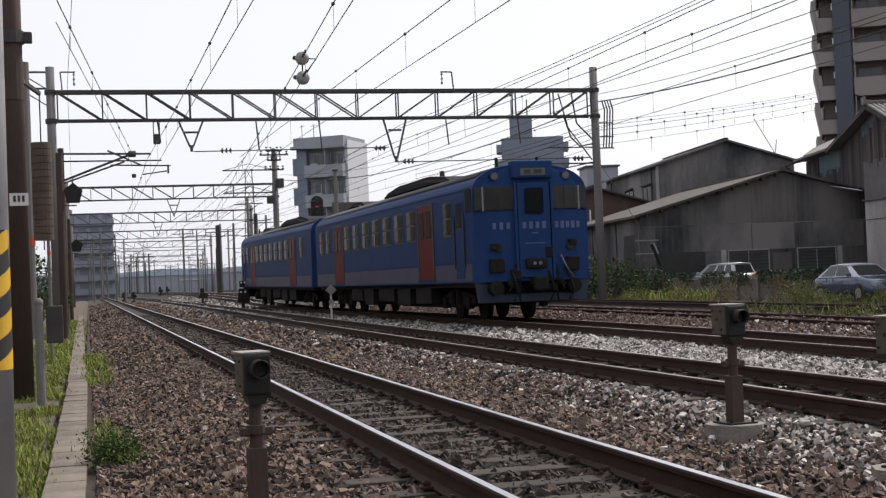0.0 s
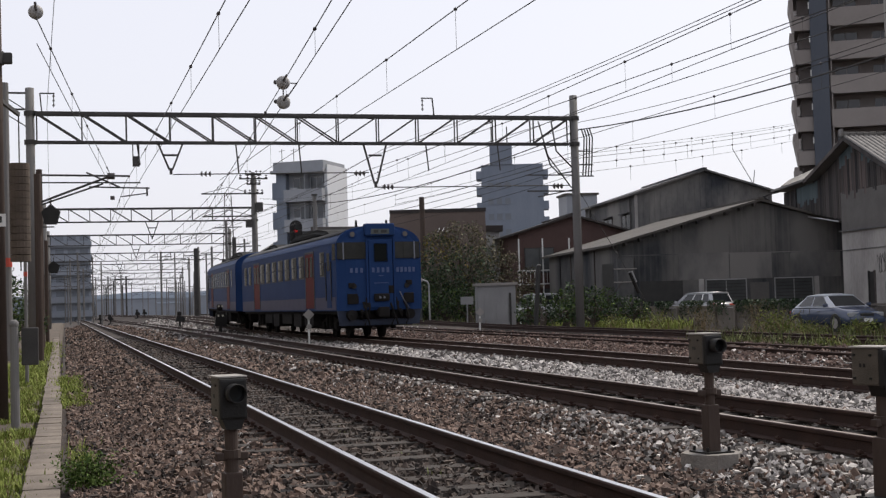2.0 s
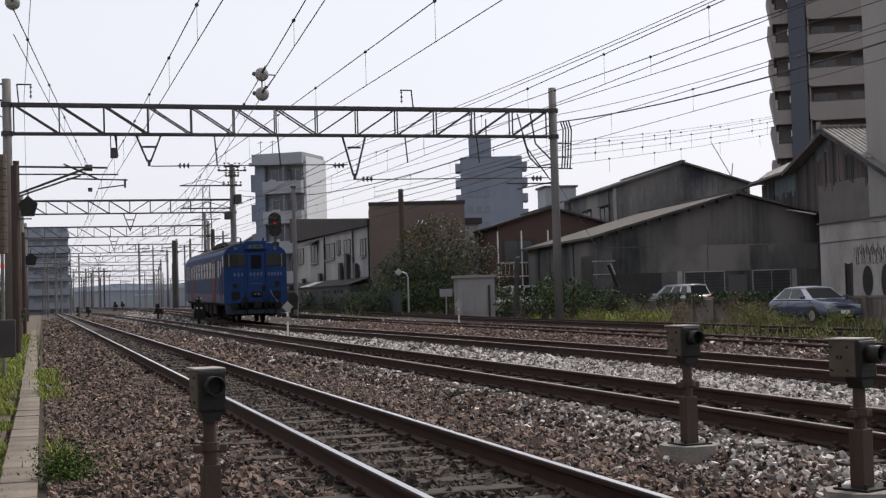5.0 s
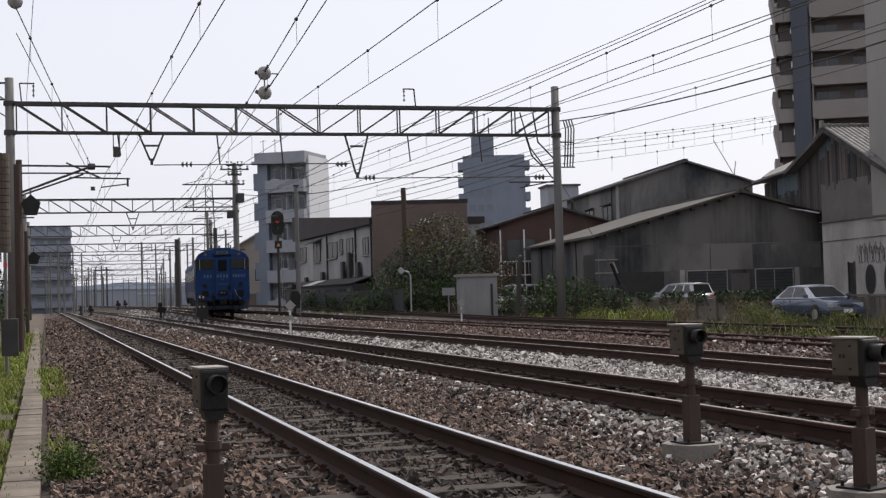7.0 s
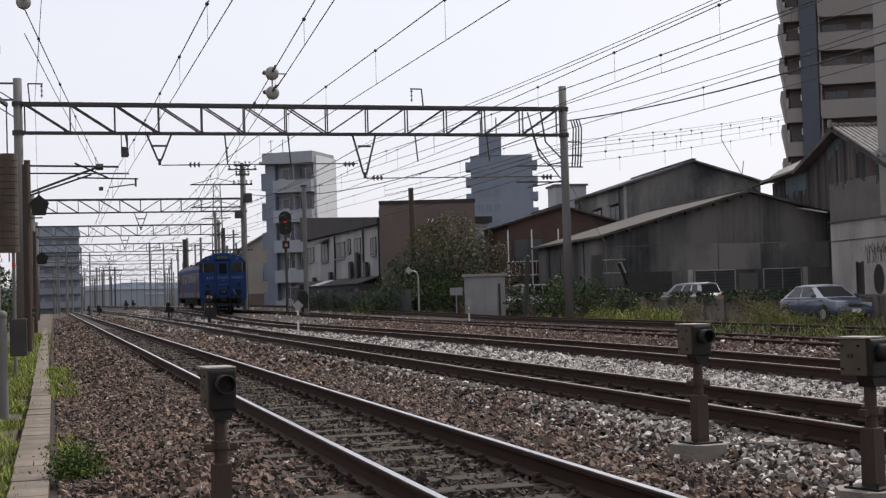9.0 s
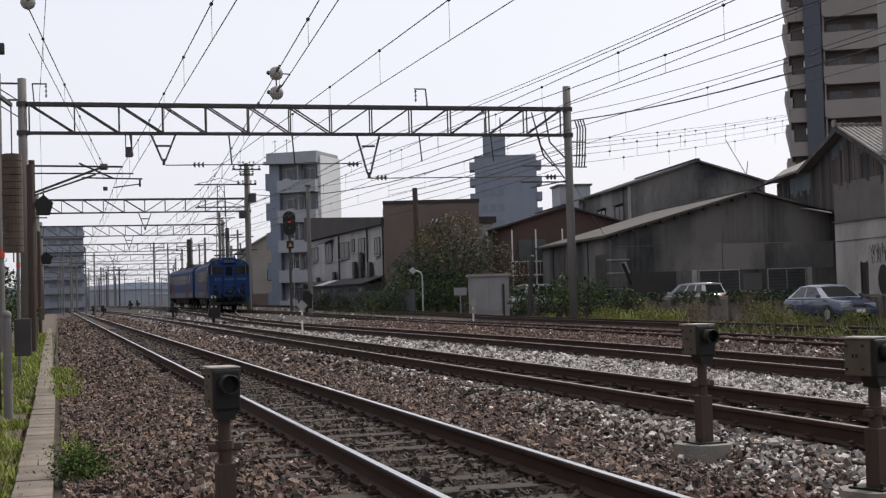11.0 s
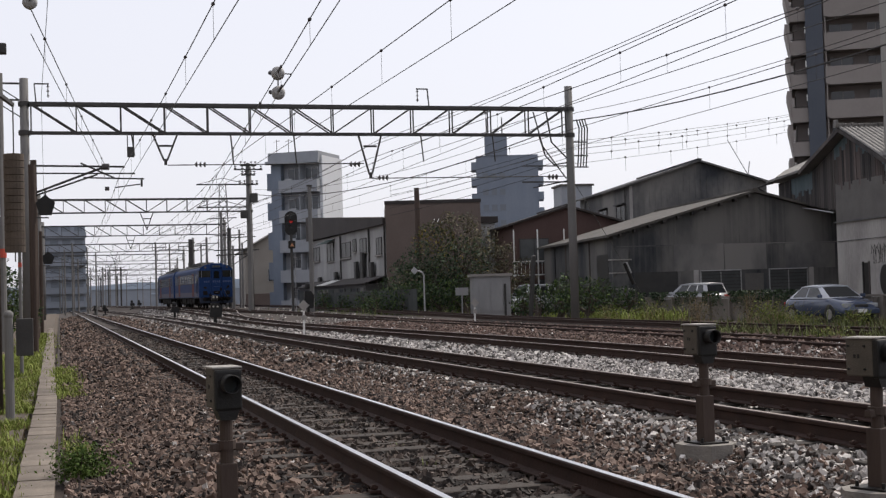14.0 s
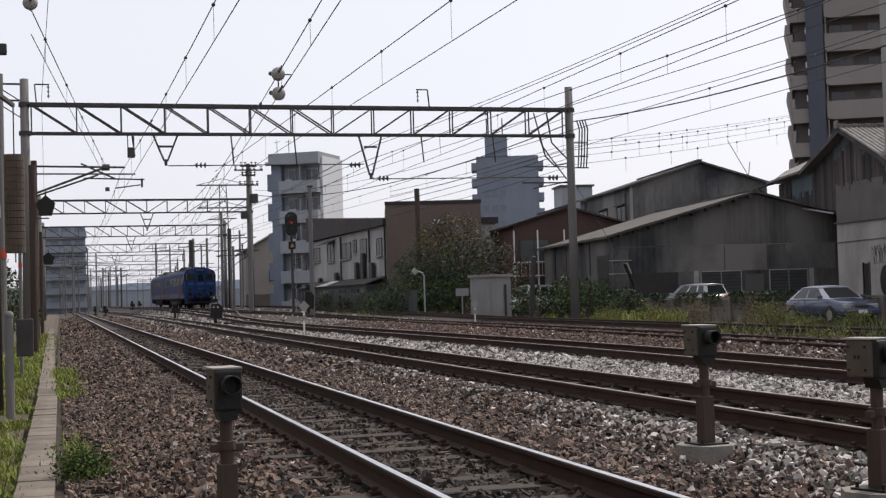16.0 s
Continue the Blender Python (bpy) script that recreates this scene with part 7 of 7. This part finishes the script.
def unseen_houses():
    """Unseen houses added on the crossing's other side, behind and beside the camera, to dim the train's side."""
    # out of view: these block sky light and sky reflections
    for x, y, w, d, hh in ((-16, 18, 7, 16, 11), (-16, 38, 7, 18, 12), (-16, 60, 7, 20, 10), (-16, 84, 7, 18, 11), (-17, 106, 7, 22, 10), (-18, 132, 7, 26, 12), (-20, 162, 7, 30, 11), (-23, 196, 7, 34, 12), (-27, 234, 7, 40, 12), (-16, -8, 7, 22, 12), (-4, -40, 16, 8, 7), (14, -42, 16, 8, 8)):
        b = thing("light_blocking_house", "unseen grey house added to dim the train's side", "building", pose(x, y, 0), group="plain houses")
        wallbox(b, "wall", 0, w, 0, d, -0.5, hh, M_PLASTER)
        wallbox(b, "roof", -0.4, w + 0.4, -0.4, d + 0.4, hh, hh + 0.4, M_DROOF)


def more_houses():
    h = thing("brown_building", "plain brown tiled building with a flat roof behind the tree", "building", pose(22.1, 92.5, 0, 0, 0, -13))
    wallbox(h, "wall", 0, 6.7, 0, 10, -0.5, 7.65, M_BRICK)
    wallbox(h, "parapet", -0.05, 6.75, -0.05, 0.25, 7.5, 7.75, M_DROOF)
    bm = bmesh.new()
    for q in (3.3, 3.6, 3.9):
        rod(bm, (q, -0.3, 6.1), (q + 0.15, -0.1, 6.4), 0.03, seg=5)
    part("wall_hook", bm, M_WHITE, h)
    h = gable_house("red_house", "red-brown house with a dark roof and a railed balcony", pose(29.3, 86, 0, 0, 0, -8), 7.5, 9, 5.6, 6.7, M_REDHOUSE, M_REDHOUSE, M_DROOF)
    bm = bmesh.new()
    for z in (2.2, 3.1):
        bar(bm, (-0.3, -1.2, z), (3.4, -1.2, z), 0.06, 0.08)
    for i in range(14):
        bar(bm, (-0.3 + i * 0.28, -1.2, 2.2), (-0.3 + i * 0.28, -1.2, 3.1), 0.03, 0.03)
    for x in (-0.2, 1.4, 3.2):
        bar(bm, (x, -1.2, -0.4), (x, -1.2, 5.2), 0.08, 0.08)
    part("balcony_rail", bm, M_WHITE, h, "pale balcony rail and posts")
    window(h, pose(1.4, -0.04, 3.8), 2.0, 1.7, 1, 0, M_STEEL, M_OLDGL)
    window(h, pose(2.4, -0.04, 1.2), 1.6, 1.4, 1, 0, M_STEEL, M_OLDGL)
    h = gable_house("beige_house", "beige house with a hipped grey roof beyond the utility pole", pose(21.4, 162, 0, 0, 0, -2), 12.5, 8, 7.0, 10.6, M_BEIGE, M_BEIGE, M_SLATE)
    window(h, pose(3.2, -0.04, 4.0), 1.1, 1.5, 1)
    wallbox(h, "plinth", -0.03, 12.53, -0.05, 0.1, -0.5, 1.8, M_BRICK)
    f = thing("far_apartment", "distant blue-grey apartment tower with stepped balconies", "building", pose(71.8, 230, 0, 0, 0, -18))
    wallbox(f, "wall", 0, 11, 0, 12, -1, 25.5, M_PILL)
    wallbox(f, "stair_head", 1.6, 5.6, -0.2, 6, 25.5, 29, M_PILL)
    for k in range(8):
        for i in range(3):
            window(f, pose(1.6 + i * 1.5, -0.04, 2.2 + k * 2.8), 1.1, 1.2, 0, 0, M_PILL, M_HAZEGL)
    for k in range(9):
        z = 0 + k * 2.8
        wallbox(f, "balcony", -0.9, 0.0, -0.3, 5, z + 0.6, z + 2.0, M_PILL)
        wallbox(f, "balcony", 11.0, 11.9, -0.3, 5, z + 0.6, z + 2.0, M_PILL)
    for x in (2.0, 4.8):
        bm = bmesh.new()
        rod(bm, (x, 2, 29), (x, 2, 32.5), 0.12, seg=6)
        part("roof_mast", bm, M_STEEL, f)
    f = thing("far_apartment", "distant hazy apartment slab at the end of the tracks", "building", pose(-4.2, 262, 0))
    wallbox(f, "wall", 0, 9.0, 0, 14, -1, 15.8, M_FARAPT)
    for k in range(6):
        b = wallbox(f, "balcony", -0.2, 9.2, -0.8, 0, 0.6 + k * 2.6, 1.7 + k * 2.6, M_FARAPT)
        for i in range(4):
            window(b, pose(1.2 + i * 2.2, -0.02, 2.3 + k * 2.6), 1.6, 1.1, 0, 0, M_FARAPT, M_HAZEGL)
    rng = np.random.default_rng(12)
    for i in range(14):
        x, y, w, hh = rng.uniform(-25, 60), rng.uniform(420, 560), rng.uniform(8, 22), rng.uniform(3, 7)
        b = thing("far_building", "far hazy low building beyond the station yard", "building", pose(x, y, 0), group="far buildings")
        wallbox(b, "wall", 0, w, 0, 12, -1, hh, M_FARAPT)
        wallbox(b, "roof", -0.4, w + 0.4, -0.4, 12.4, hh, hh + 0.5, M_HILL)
    w = thing("lattice_mast", "distant lattice transmission mast", "mast", pose(24.5, 210, 0))
    bm = bmesh.new()
    for a in range(12):
        z0, z1 = a * 1.6, (a + 1) * 1.6
        r0, r1 = 1.2 - a * 0.06, 1.2 - (a + 1) * 0.06
        for sx in (-1, 1):
            bar(bm, (sx * r0, 0, z0), (sx * r1, 0, z1), 0.12, 0.12)
            bar(bm, (sx * r0, 0, z0), (-sx * r1, 0, z1), 0.07, 0.07)
    part("lattice", bm, M_STEEL, w)
    for z in (15.5, 19):
        bm = bmesh.new()
        bar(bm, (-4, 0, z), (4, 0, z), 0.15, 0.2)
        bar(bm, (-4, 0, z), (0, 0, z + 1), 0.08, 0.08)
        bar(bm, (4, 0, z), (0, 0, z + 1), 0.08, 0.08)
        part("cross_arm", bm, M_STEEL, w)
    k = thing("tower_crane", "slim distant tower crane jib over the roofs", "crane", pose(109, 200, -1.0))
    bm = bmesh.new()
    bar(bm, (0, 0, 0), (0, 0, 20), 0.5, 0.5)
    bar(bm, (0.3, 0, 20), (-3.4, 0, 26.0), 0.1, 0.1)
    bar(bm, (0, 0, 19), (0.5, 0, 22.5), 0.12, 0.12)
    part("jib", bm, M_GALV, k)
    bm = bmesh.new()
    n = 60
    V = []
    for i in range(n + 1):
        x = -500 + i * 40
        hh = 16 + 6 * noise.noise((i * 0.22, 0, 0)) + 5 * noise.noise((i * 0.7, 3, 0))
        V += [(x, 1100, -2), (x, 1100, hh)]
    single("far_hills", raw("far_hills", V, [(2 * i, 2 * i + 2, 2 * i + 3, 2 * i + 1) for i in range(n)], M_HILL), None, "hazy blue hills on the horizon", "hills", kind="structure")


def yard_things():
    s = thing("equipment_shed", "pale grey steel equipment cabinet with a flat lid among weeds", "shed", pose(23.0, 75, 0, 0, 0, -10))
    wallbox(s, "body", 0, 2.2, 0, 1.4, -0.4, 2.05, M_SHED)
    wallbox(s, "lid", -0.12, 2.32, -0.12, 1.52, 2.05, 2.2, M_GREY)
    wallbox(s, "door", 0.35, 0.95, -0.03, 0.0, 0.0, 1.95, M_SHED)
    wallbox(s, "door", 1.05, 1.75, -0.03, 0.0, 0.0, 1.95, M_SHED)
    bm = bmesh.new()
    bar(bm, (1.85, -0.15, -0.4), (1.85, -0.15, 1.6), 0.12, 0.08)
    part("cable_duct", bm, M_PBLACK, s)
    bm = bmesh.new()
    bx(bm, 22.03, 74, 1.22, 0.74, 0.06, 0.44)
    bar(bm, (22.03, 74, -0.4), (22.03, 74, 1.0), 0.06, 0.06)
    single("sign_plate", bm, M_SHED, "blank pale grey plate on a stake", "sign")
    p = thing("street_lamp", "white slim post with a tilted square lamp head", "lamp", pose(19.35, 76, 0))
    bm = bmesh.new()
    tube(bm, [(1.0, 0, -0.4), (1.0, 0, 2.2), (0.9, 0, 2.4), (0.65, 0, 2.5)], 0.05, 8)
    part("post", bm, M_GALV, p)
    bm = bmesh.new()
    bx(bm, 0.45, 0, 2.5, 0.3, 0.1, 0.3, rot=Matrix.Rotation(math.pi / 4, 3, "Y"))
    part("head", bm, M_GALV, p)
    f = thing("fence", "green-grey sheet fence along the far side of the yard", "fence")
    bm = bmesh.new()
    bx(bm, 0, 0, 0.45, 0.97, 0.04, 1.5)
    for q in (-0.3, 0.0, 0.3):
        bx(bm, q, -0.03, 0.45, 0.05, 0.03, 1.46)
    me = done(bm, "fence_panel", M_FENCE)
    for i in range(36):
        o = part("fence_panel", me, None, f)
        o.matrix_basis = pose(20.3, 78 + i * 1.01, 0.25, 0, 0, 90)
    l = thing("leaning_tube", "black and silver tube leaning on a guy wire", "guy wire")
    bm = bmesh.new()
    rod(bm, (21.82, 55.35, 5.7), (25.1, 54.3, -0.45), 0.012, seg=5)
    part("guy_wire", bm, M_WIRE, l)
    bm = bmesh.new()
    rod(bm, (23.63, 54.5, 2.22), (24.02, 54.5, 1.30), 0.085, seg=10)
    part("sleeve", bm, M_BLACK, l)
    bm = bmesh.new()
    rod(bm, (23.69, 54.4, 2.24), (23.89, 54.4, 1.78), 0.035, seg=8)
    part("clip", bm, M_GALV, l)
    bm = bmesh.new()
    rod(bm, (20.1, 57, -0.4), (20.35, 57, 2.6), 0.11, seg=10)
    bmesh.ops.create_icosphere(bm, subdivisions=1, radius=0.11, matrix=Matrix.Translation((20.35, 57, 2.62)))
    single("guard_post", bm, M_PBLACK, "dark leaning guard post among the bushes", "post")


warehouse()
back_house()
plank_house()
low_wall()
cars()
tower()
flats()
white_house()
unseen_houses()
more_houses()
yard_things()

# ---- plants ----


def blades(name, label, mat, centres, per, height, spread, seed, width=0.012):
    """Tufts of bent blades round the centres (x, y, z)."""
    rng = np.random.default_rng(seed)
    C = np.repeat(np.array(centres, float), per, axis=0)
    n = len(C)
    b = C + np.stack([rng.normal(0, spread, n), rng.normal(0, spread, n), np.zeros(n)], 1)
    a = rng.uniform(0, 2 * math.pi, n)
    h = height * rng.lognormal(0, 0.35, n)
    lean = rng.uniform(0.1, 0.8, n) * h
    d = np.stack([np.cos(a), np.sin(a), np.zeros(n)], 1)
    s = np.stack([-np.sin(a), np.cos(a), np.zeros(n)], 1) * (width * rng.uniform(0.6, 1.5, n))[:, None]
    up = np.array([0, 0, 1.0])
    mid = b + d * (lean * 0.35)[:, None] + up * (h * 0.6)[:, None]
    tip = b + d * lean[:, None] + up * h[:, None]
    V = np.stack([b - s, b + s, mid + s * 0.9, mid - s * 0.9, tip + s * 0.15, tip - s * 0.15], 1)
    single(name, quads(name, V, 6, [(0, 1, 2, 3), (3, 2, 4, 5)], mat), None, label, "grass", kind="stuff")


def leaves(name, mat, parent, C, size, seed, flat=0.5):
    """Leaf quads at the points C, turned at random."""
    rng = np.random.default_rng(seed)
    n = len(C)
    a = rng.normal(size=(n, 3))
    a /= np.linalg.norm(a, axis=1)[:, None]
    b = np.cross(a, rng.normal(size=(n, 3)))
    b /= np.linalg.norm(b, axis=1)[:, None]
    s = (size * rng.lognormal(0, 0.3, n))[:, None]
    V = np.stack([C - a * s, C + b * s * flat, C + a * s, C - b * s * flat], 1)
    me = quads(name, V, 4, [(0, 1, 2, 3)], mat)
    return part(name, me, None, parent)


def tree(label, x, y, h, clumps, n, seed, mats=(M_LEAF, M_LEAFY), leaf=0.10, autumn=False):
    """Trunk with limbs out to the clumps (dx, dz, r), each a cloud of leaves."""
    rng = np.random.default_rng(seed)
    t = thing("tree", label, "tree", pose(x, y, -0.4))
    bm = bmesh.new()
    rod(bm, (0, 0, 0), (0.1, 0, h * 0.35), 0.22, 0.15, seg=10)
    part("trunk", bm, M_BARK, t)
    C = [[] for _ in mats]
    for dx, dz, r in clumps:
        bm = bmesh.new()
        p, q = Vector((0.1, 0, h * rng.uniform(0.15, 0.35))), Vector((dx, rng.uniform(-0.8, 0.8), dz))
        m = p.lerp(q, 0.5) + Vector((rng.uniform(-.2, .2), 0, rng.uniform(0, .3)))
        rod(bm, p, m, 0.10, 0.06, seg=6)
        rod(bm, m, q, 0.06, 0.02, seg=6)
        for _ in range(6):
            rod(bm, m.lerp(q, rng.uniform(0.2, 1)), q + Vector(rng.normal(0, r * 0.7, 3)), 0.02, 0.006, seg=4)
        part("limb", bm, M_BARK, t)
        dry = autumn and (dx > 0.9 or dz > 4.4)
        k = int(n * r * r * (1.05 if dry else 1.6))
        v = rng.normal(size=(k, 3))
        v /= np.linalg.norm(v, axis=1)[:, None]
        rr = r * (0.35 + 0.75 * rng.random(k) ** 0.6)
        P = np.array(q) + v * rr[:, None] * np.array([1, 0.9, 0.85])
        P = P[P[:, 2] > 0.15]
        sel = rng.random(len(P)) < (0.82 if dry else 0.12 if autumn else 0.35)
        if autumn and -1.5 < dx < 0.4 and 3.4 < dz < 5:
            C[2].append(P[sel])
            sel = sel & False
        C[0].append(P[~sel])
        C[1].append(P[sel])
    for cc, mt in zip(C, mats):
        leaves("crown", mt, t, np.concatenate(cc), leaf, seed + 1)
    return t


def plants():
    rng = np.random.default_rng(21)
    tree("broad autumn tree with dark green and yellowing leaves by the shed", 24.2, 82, 6.6, [(-3.2, 2.2, 1.3), (-2.4, 3.6, 1.3), (-1.3, 4.9, 1.4), (0.3, 5.4, 1.4), (1.4, 4.6, 1.4), (2.4, 3.6, 1.4), (3.3, 2.6, 1.2),
         (0.2, 3.6, 1.7), (-1.2, 2.6, 1.6), (1.2, 2.2, 1.5), (-2.6, 1.2, 1.2), (-0.6, 1.3, 1.3), (2.6, 1.4, 1.1), (-1.6, 5.6, 0.7), (0.9, 6.1, 0.7), (4.2, 2.0, 0.7), (4.6, 3.2, 0.7), (5.0, 2.3, 0.5), (3.9, 1.0, 0.9), (-3.2, 0.9, 1.1), (-2.0, 2.0, 1.4), (-3.6, 3.2, 0.6), (3.4, 4.2, 0.6), (-0.4, 6.3, 0.5)], 330, 31, (M_LEAF, M_LEAFY, M_LEAFGOLD), 0.075, True)
    for i, (x, y, s) in enumerate(((20.6, 80, 1.1), (19.4, 84, 0.9), (27.5, 66.5, 1.0), (26.4, 67.5, 1.2), (27.6, 63.5, 0.8), (22.0, 61.5, 0.9), (23.4, 62, 1.0), (26.2, 76, 0.9), (24.6, 61.5, 1.0), (21.2, 82.5, 1.5), (22.4, 80.5, 1.5), (21.0, 86.5, 1.3), (19.9, 90, 0.9), (19.7, 97, 0.8), (19.8, 104, 1.0), (23.8, 79.5, 1.3), (-2.8, 60, 1.6), (-3.4, 70, 2.0))):
        tree("low dark green bush beside the track" if i < 16 else "dark green shrub beyond the line of posts", x, y, 1.6 * s, [(-0.5 * s, 0.9 * s, 0.7 * s), (0.4 * s, 1.1 * s, 0.7 * s), (0.0, 1.6 * s, 0.6 * s), (0.8 * s, 0.6 * s, 0.5 * s)], 330, 50 + i, (M_LEAF, M_BUSH), 0.07)
    # bush close to the camera and verge grass
    t = thing("bush", "small leafy green bush growing out of the ballast by the trough", "bush", pose(0.08, 11.9, -0.42))
    v = rng.normal(size=(2200, 3)) * np.array([0.12, 0.13, 0.09]) + np.array([0.08, 0, 0.15])
    v = v[v[:, 2] > 0.02]
    leaves("leaf_mass", M_BUSH, t, v, 0.015, 5, 0.5)
    bm = bmesh.new()
    for k in range(14):
        rod(bm, (0.05, 0, 0), (0.08 + rng.normal(0, 0.14), rng.normal(0, 0.12), 0.28), 0.004, 0.002, seg=4)
    part("stem", bm, M_BARK, t)
    c = [(rng.uniform(-2.2, -0.42), y, -0.42) for y in rng.uniform(9, 40, 1500)]
    c = [p for p in c if p[0] < -0.40 - 0.004 * max(0, p[1] - 20) and noise.noise((p[0] * 1.5, p[1] * 0.55, 0)) > -0.06]
    blades("verge_grass", "fresh green grass along the concrete trough", M_GRASS, c, 60, 0.055, 0.13, 7, 0.006)
    blades("verge_dry_grass", "dry straw among the verge grass", M_DRY, c[::2], 14, 0.055, 0.2, 8, 0.004)
    c = [(rng.uniform(-1.6, -0.5), y, -0.42) for y in rng.uniform(30, 75, 250)]
    blades("verge_grass", "green grass farther along the concrete trough", M_GRASS, c, 24, 0.09, 0.2, 17, 0.012)
    c = [(rng.uniform(0.0, 0.40) - 0.004 * y, y, -0.38) for y in rng.uniform(22, 33, 110)]
    blades("ballast_grass", "patch of green grass on the ballast edge", M_GRASS, c, 22, 0.07, 0.08, 9, 0.006)
    c = [(rng.uniform(0.05, 0.22), y, -0.37) for y in rng.uniform(13, 15.5, 8)] + [(0.85, 8.0, -0.33), (0.75, 8.2, -0.33), (1.1, 8.1, -0.32), (0.9, 8.6, -0.32)]
    blades("ballast_grass", "small green weeds at a sensor's foot", M_GRASS, c, 30, 0.08, 0.05, 10, 0.004)
    c = [(rng.choice([2.35, 2.6, 2.8]) + rng.normal(0, 0.12), y, -0.2) for y in rng.uniform(7, 16, 12)]
    blades("track_weeds", "tiny weeds between the rails", M_WEED, c, 14, 0.035, 0.05, 11, 0.004)
    # weeds by the side tracks
    c = [(rng.uniform(20.6, 29.2), y, -0.45) for y in rng.uniform(28, 72, 1500)]
    c = [p for p in c if noise.noise((p[0] * 0.5, p[1] * 0.25, 3)) > 0.2]
    blades("tall_weeds", "tall pale green weeds before the low wall", M_WEED, c[::2], 7, 0.24, 0.30, 12, 0.012)
    blades("tall_weeds", "green grass before the low wall", M_WEED, c[::5], 16, 0.15, 0.25, 13, 0.012)
    blades("dry_weeds", "dry brown weed stalks before the low wall", M_DRY, c[::2], 9, 0.30, 0.35, 14, 0.009)
    c = [(rng.uniform(24.0, 26.8), y, -0.45) for y in rng.uniform(38, 47, 70)]
    blades("tall_weeds", "tall yellow-green weeds beside the parked sedan", M_WEED, c[::3], 12, 0.34, 0.28, 33, 0.012)
    for i, (px, py, w_, hh, mt) in enumerate(((25.3, 44.6, 0.8, 0.55, M_WEEDLEAF), (26.2, 47.0, 0.7, 0.6, M_WEEDLEAF), (26.6, 41.6, 0.6, 0.4, M_WEEDLEAF), (24.4, 41.5, 0.7, 0.4, M_WEEDLEAF), (26.9, 49.5, 0.6, 0.8, M_DRYLEAF),
                                              (26.0, 52.5, 0.7, 0.7, M_DRYLEAF), (25.6, 56.5, 0.8, 0.6, M_WEEDLEAF), (24.2, 58.0, 0.8, 0.5, M_WEEDLEAF), (16.4, 26.5, 0.6, 0.35, M_WEEDLEAF), (16.6, 30.0, 0.6, 0.3, M_DRYLEAF))):
        w = thing("weed_clump", "leafy yellow-green weed clump in the trackside earth" if mt is M_WEEDLEAF else "drying brown weed clump in the trackside earth", "weed", pose(px, py, -0.45), group="weed clumps")
        v = rng.normal(size=(520, 3)) * np.array([w_ * 0.5, w_ * 0.5, hh * 0.38]) + np.array([0, 0, hh * 0.75])
        tagged(leaves("leaf_mass", mt, w, v[v[:, 2] > 0.02], 0.045, 300 + i, 0.4), "small leaves", kind="stuff")
        bm = bmesh.new()
        for k in range(16):
            rod(bm, (rng.normal(0, 0.1), rng.normal(0, 0.1), 0), (rng.normal(0, w_ * 0.45), rng.normal(0, w_ * 0.45), hh * rng.uniform(0.9, 1.9)), 0.009, 0.004, seg=4)
        tagged(part("stalk", bm, M_DRY, w), "dry stalks", kind="stuff")
    c = [(rng.uniform(15.6, 17.4), y, -0.22) for y in rng.uniform(20, 33, 90)]
    blades("tall_weeds", "weeds between the rusty side tracks", M_WEED, c, 20, 0.24, 0.18, 15, 0.012)
    c = [(rng.uniform(11.5, 18), y, -0.25) for y in rng.uniform(22, 75, 160)]
    blades("dry_weeds", "sparse dry weeds over the side tracks", M_DRY, c, 9, 0.11, 0.2, 16, 0.008)
    c = [(rng.uniform(14.5, 24), y, -0.4) for y in rng.uniform(75, 100, 260)]
    blades("tall_weeds", "green weeds along the far yard fence", M_WEED, c, 14, 0.36, 0.3, 18, 0.025)
    c = [(rng.uniform(24.5, 28.6), y, -0.42) for y in rng.uniform(57, 68, 120)]
    c = [p for p in c if noise.noise((p[0] * 0.7, p[1] * 0.4, 9)) > -0.05]
    blades("tall_weeds", "lush green weeds in front of the warehouse", M_GRASS, c, 16, 0.34, 0.35, 24, 0.03)
    # ivy on the low wall
    v = np.stack([rng.normal(29.38, 0.05, 3800), rng.uniform(48.5, 66, 3800), 0.86 - np.abs(rng.normal(0, 0.3, 3800))], 1)
    v = v[[noise.noise((0, p[1] * 0.9, p[2] * 0.6)) > -0.15 for p in v]]
    iv = thing("ivy", "dark green ivy hanging over the low concrete wall", "ivy")
    leaves("ivy_leaves", M_LEAF, iv, v, 0.06, 19)


plants()
ballast()
motions()
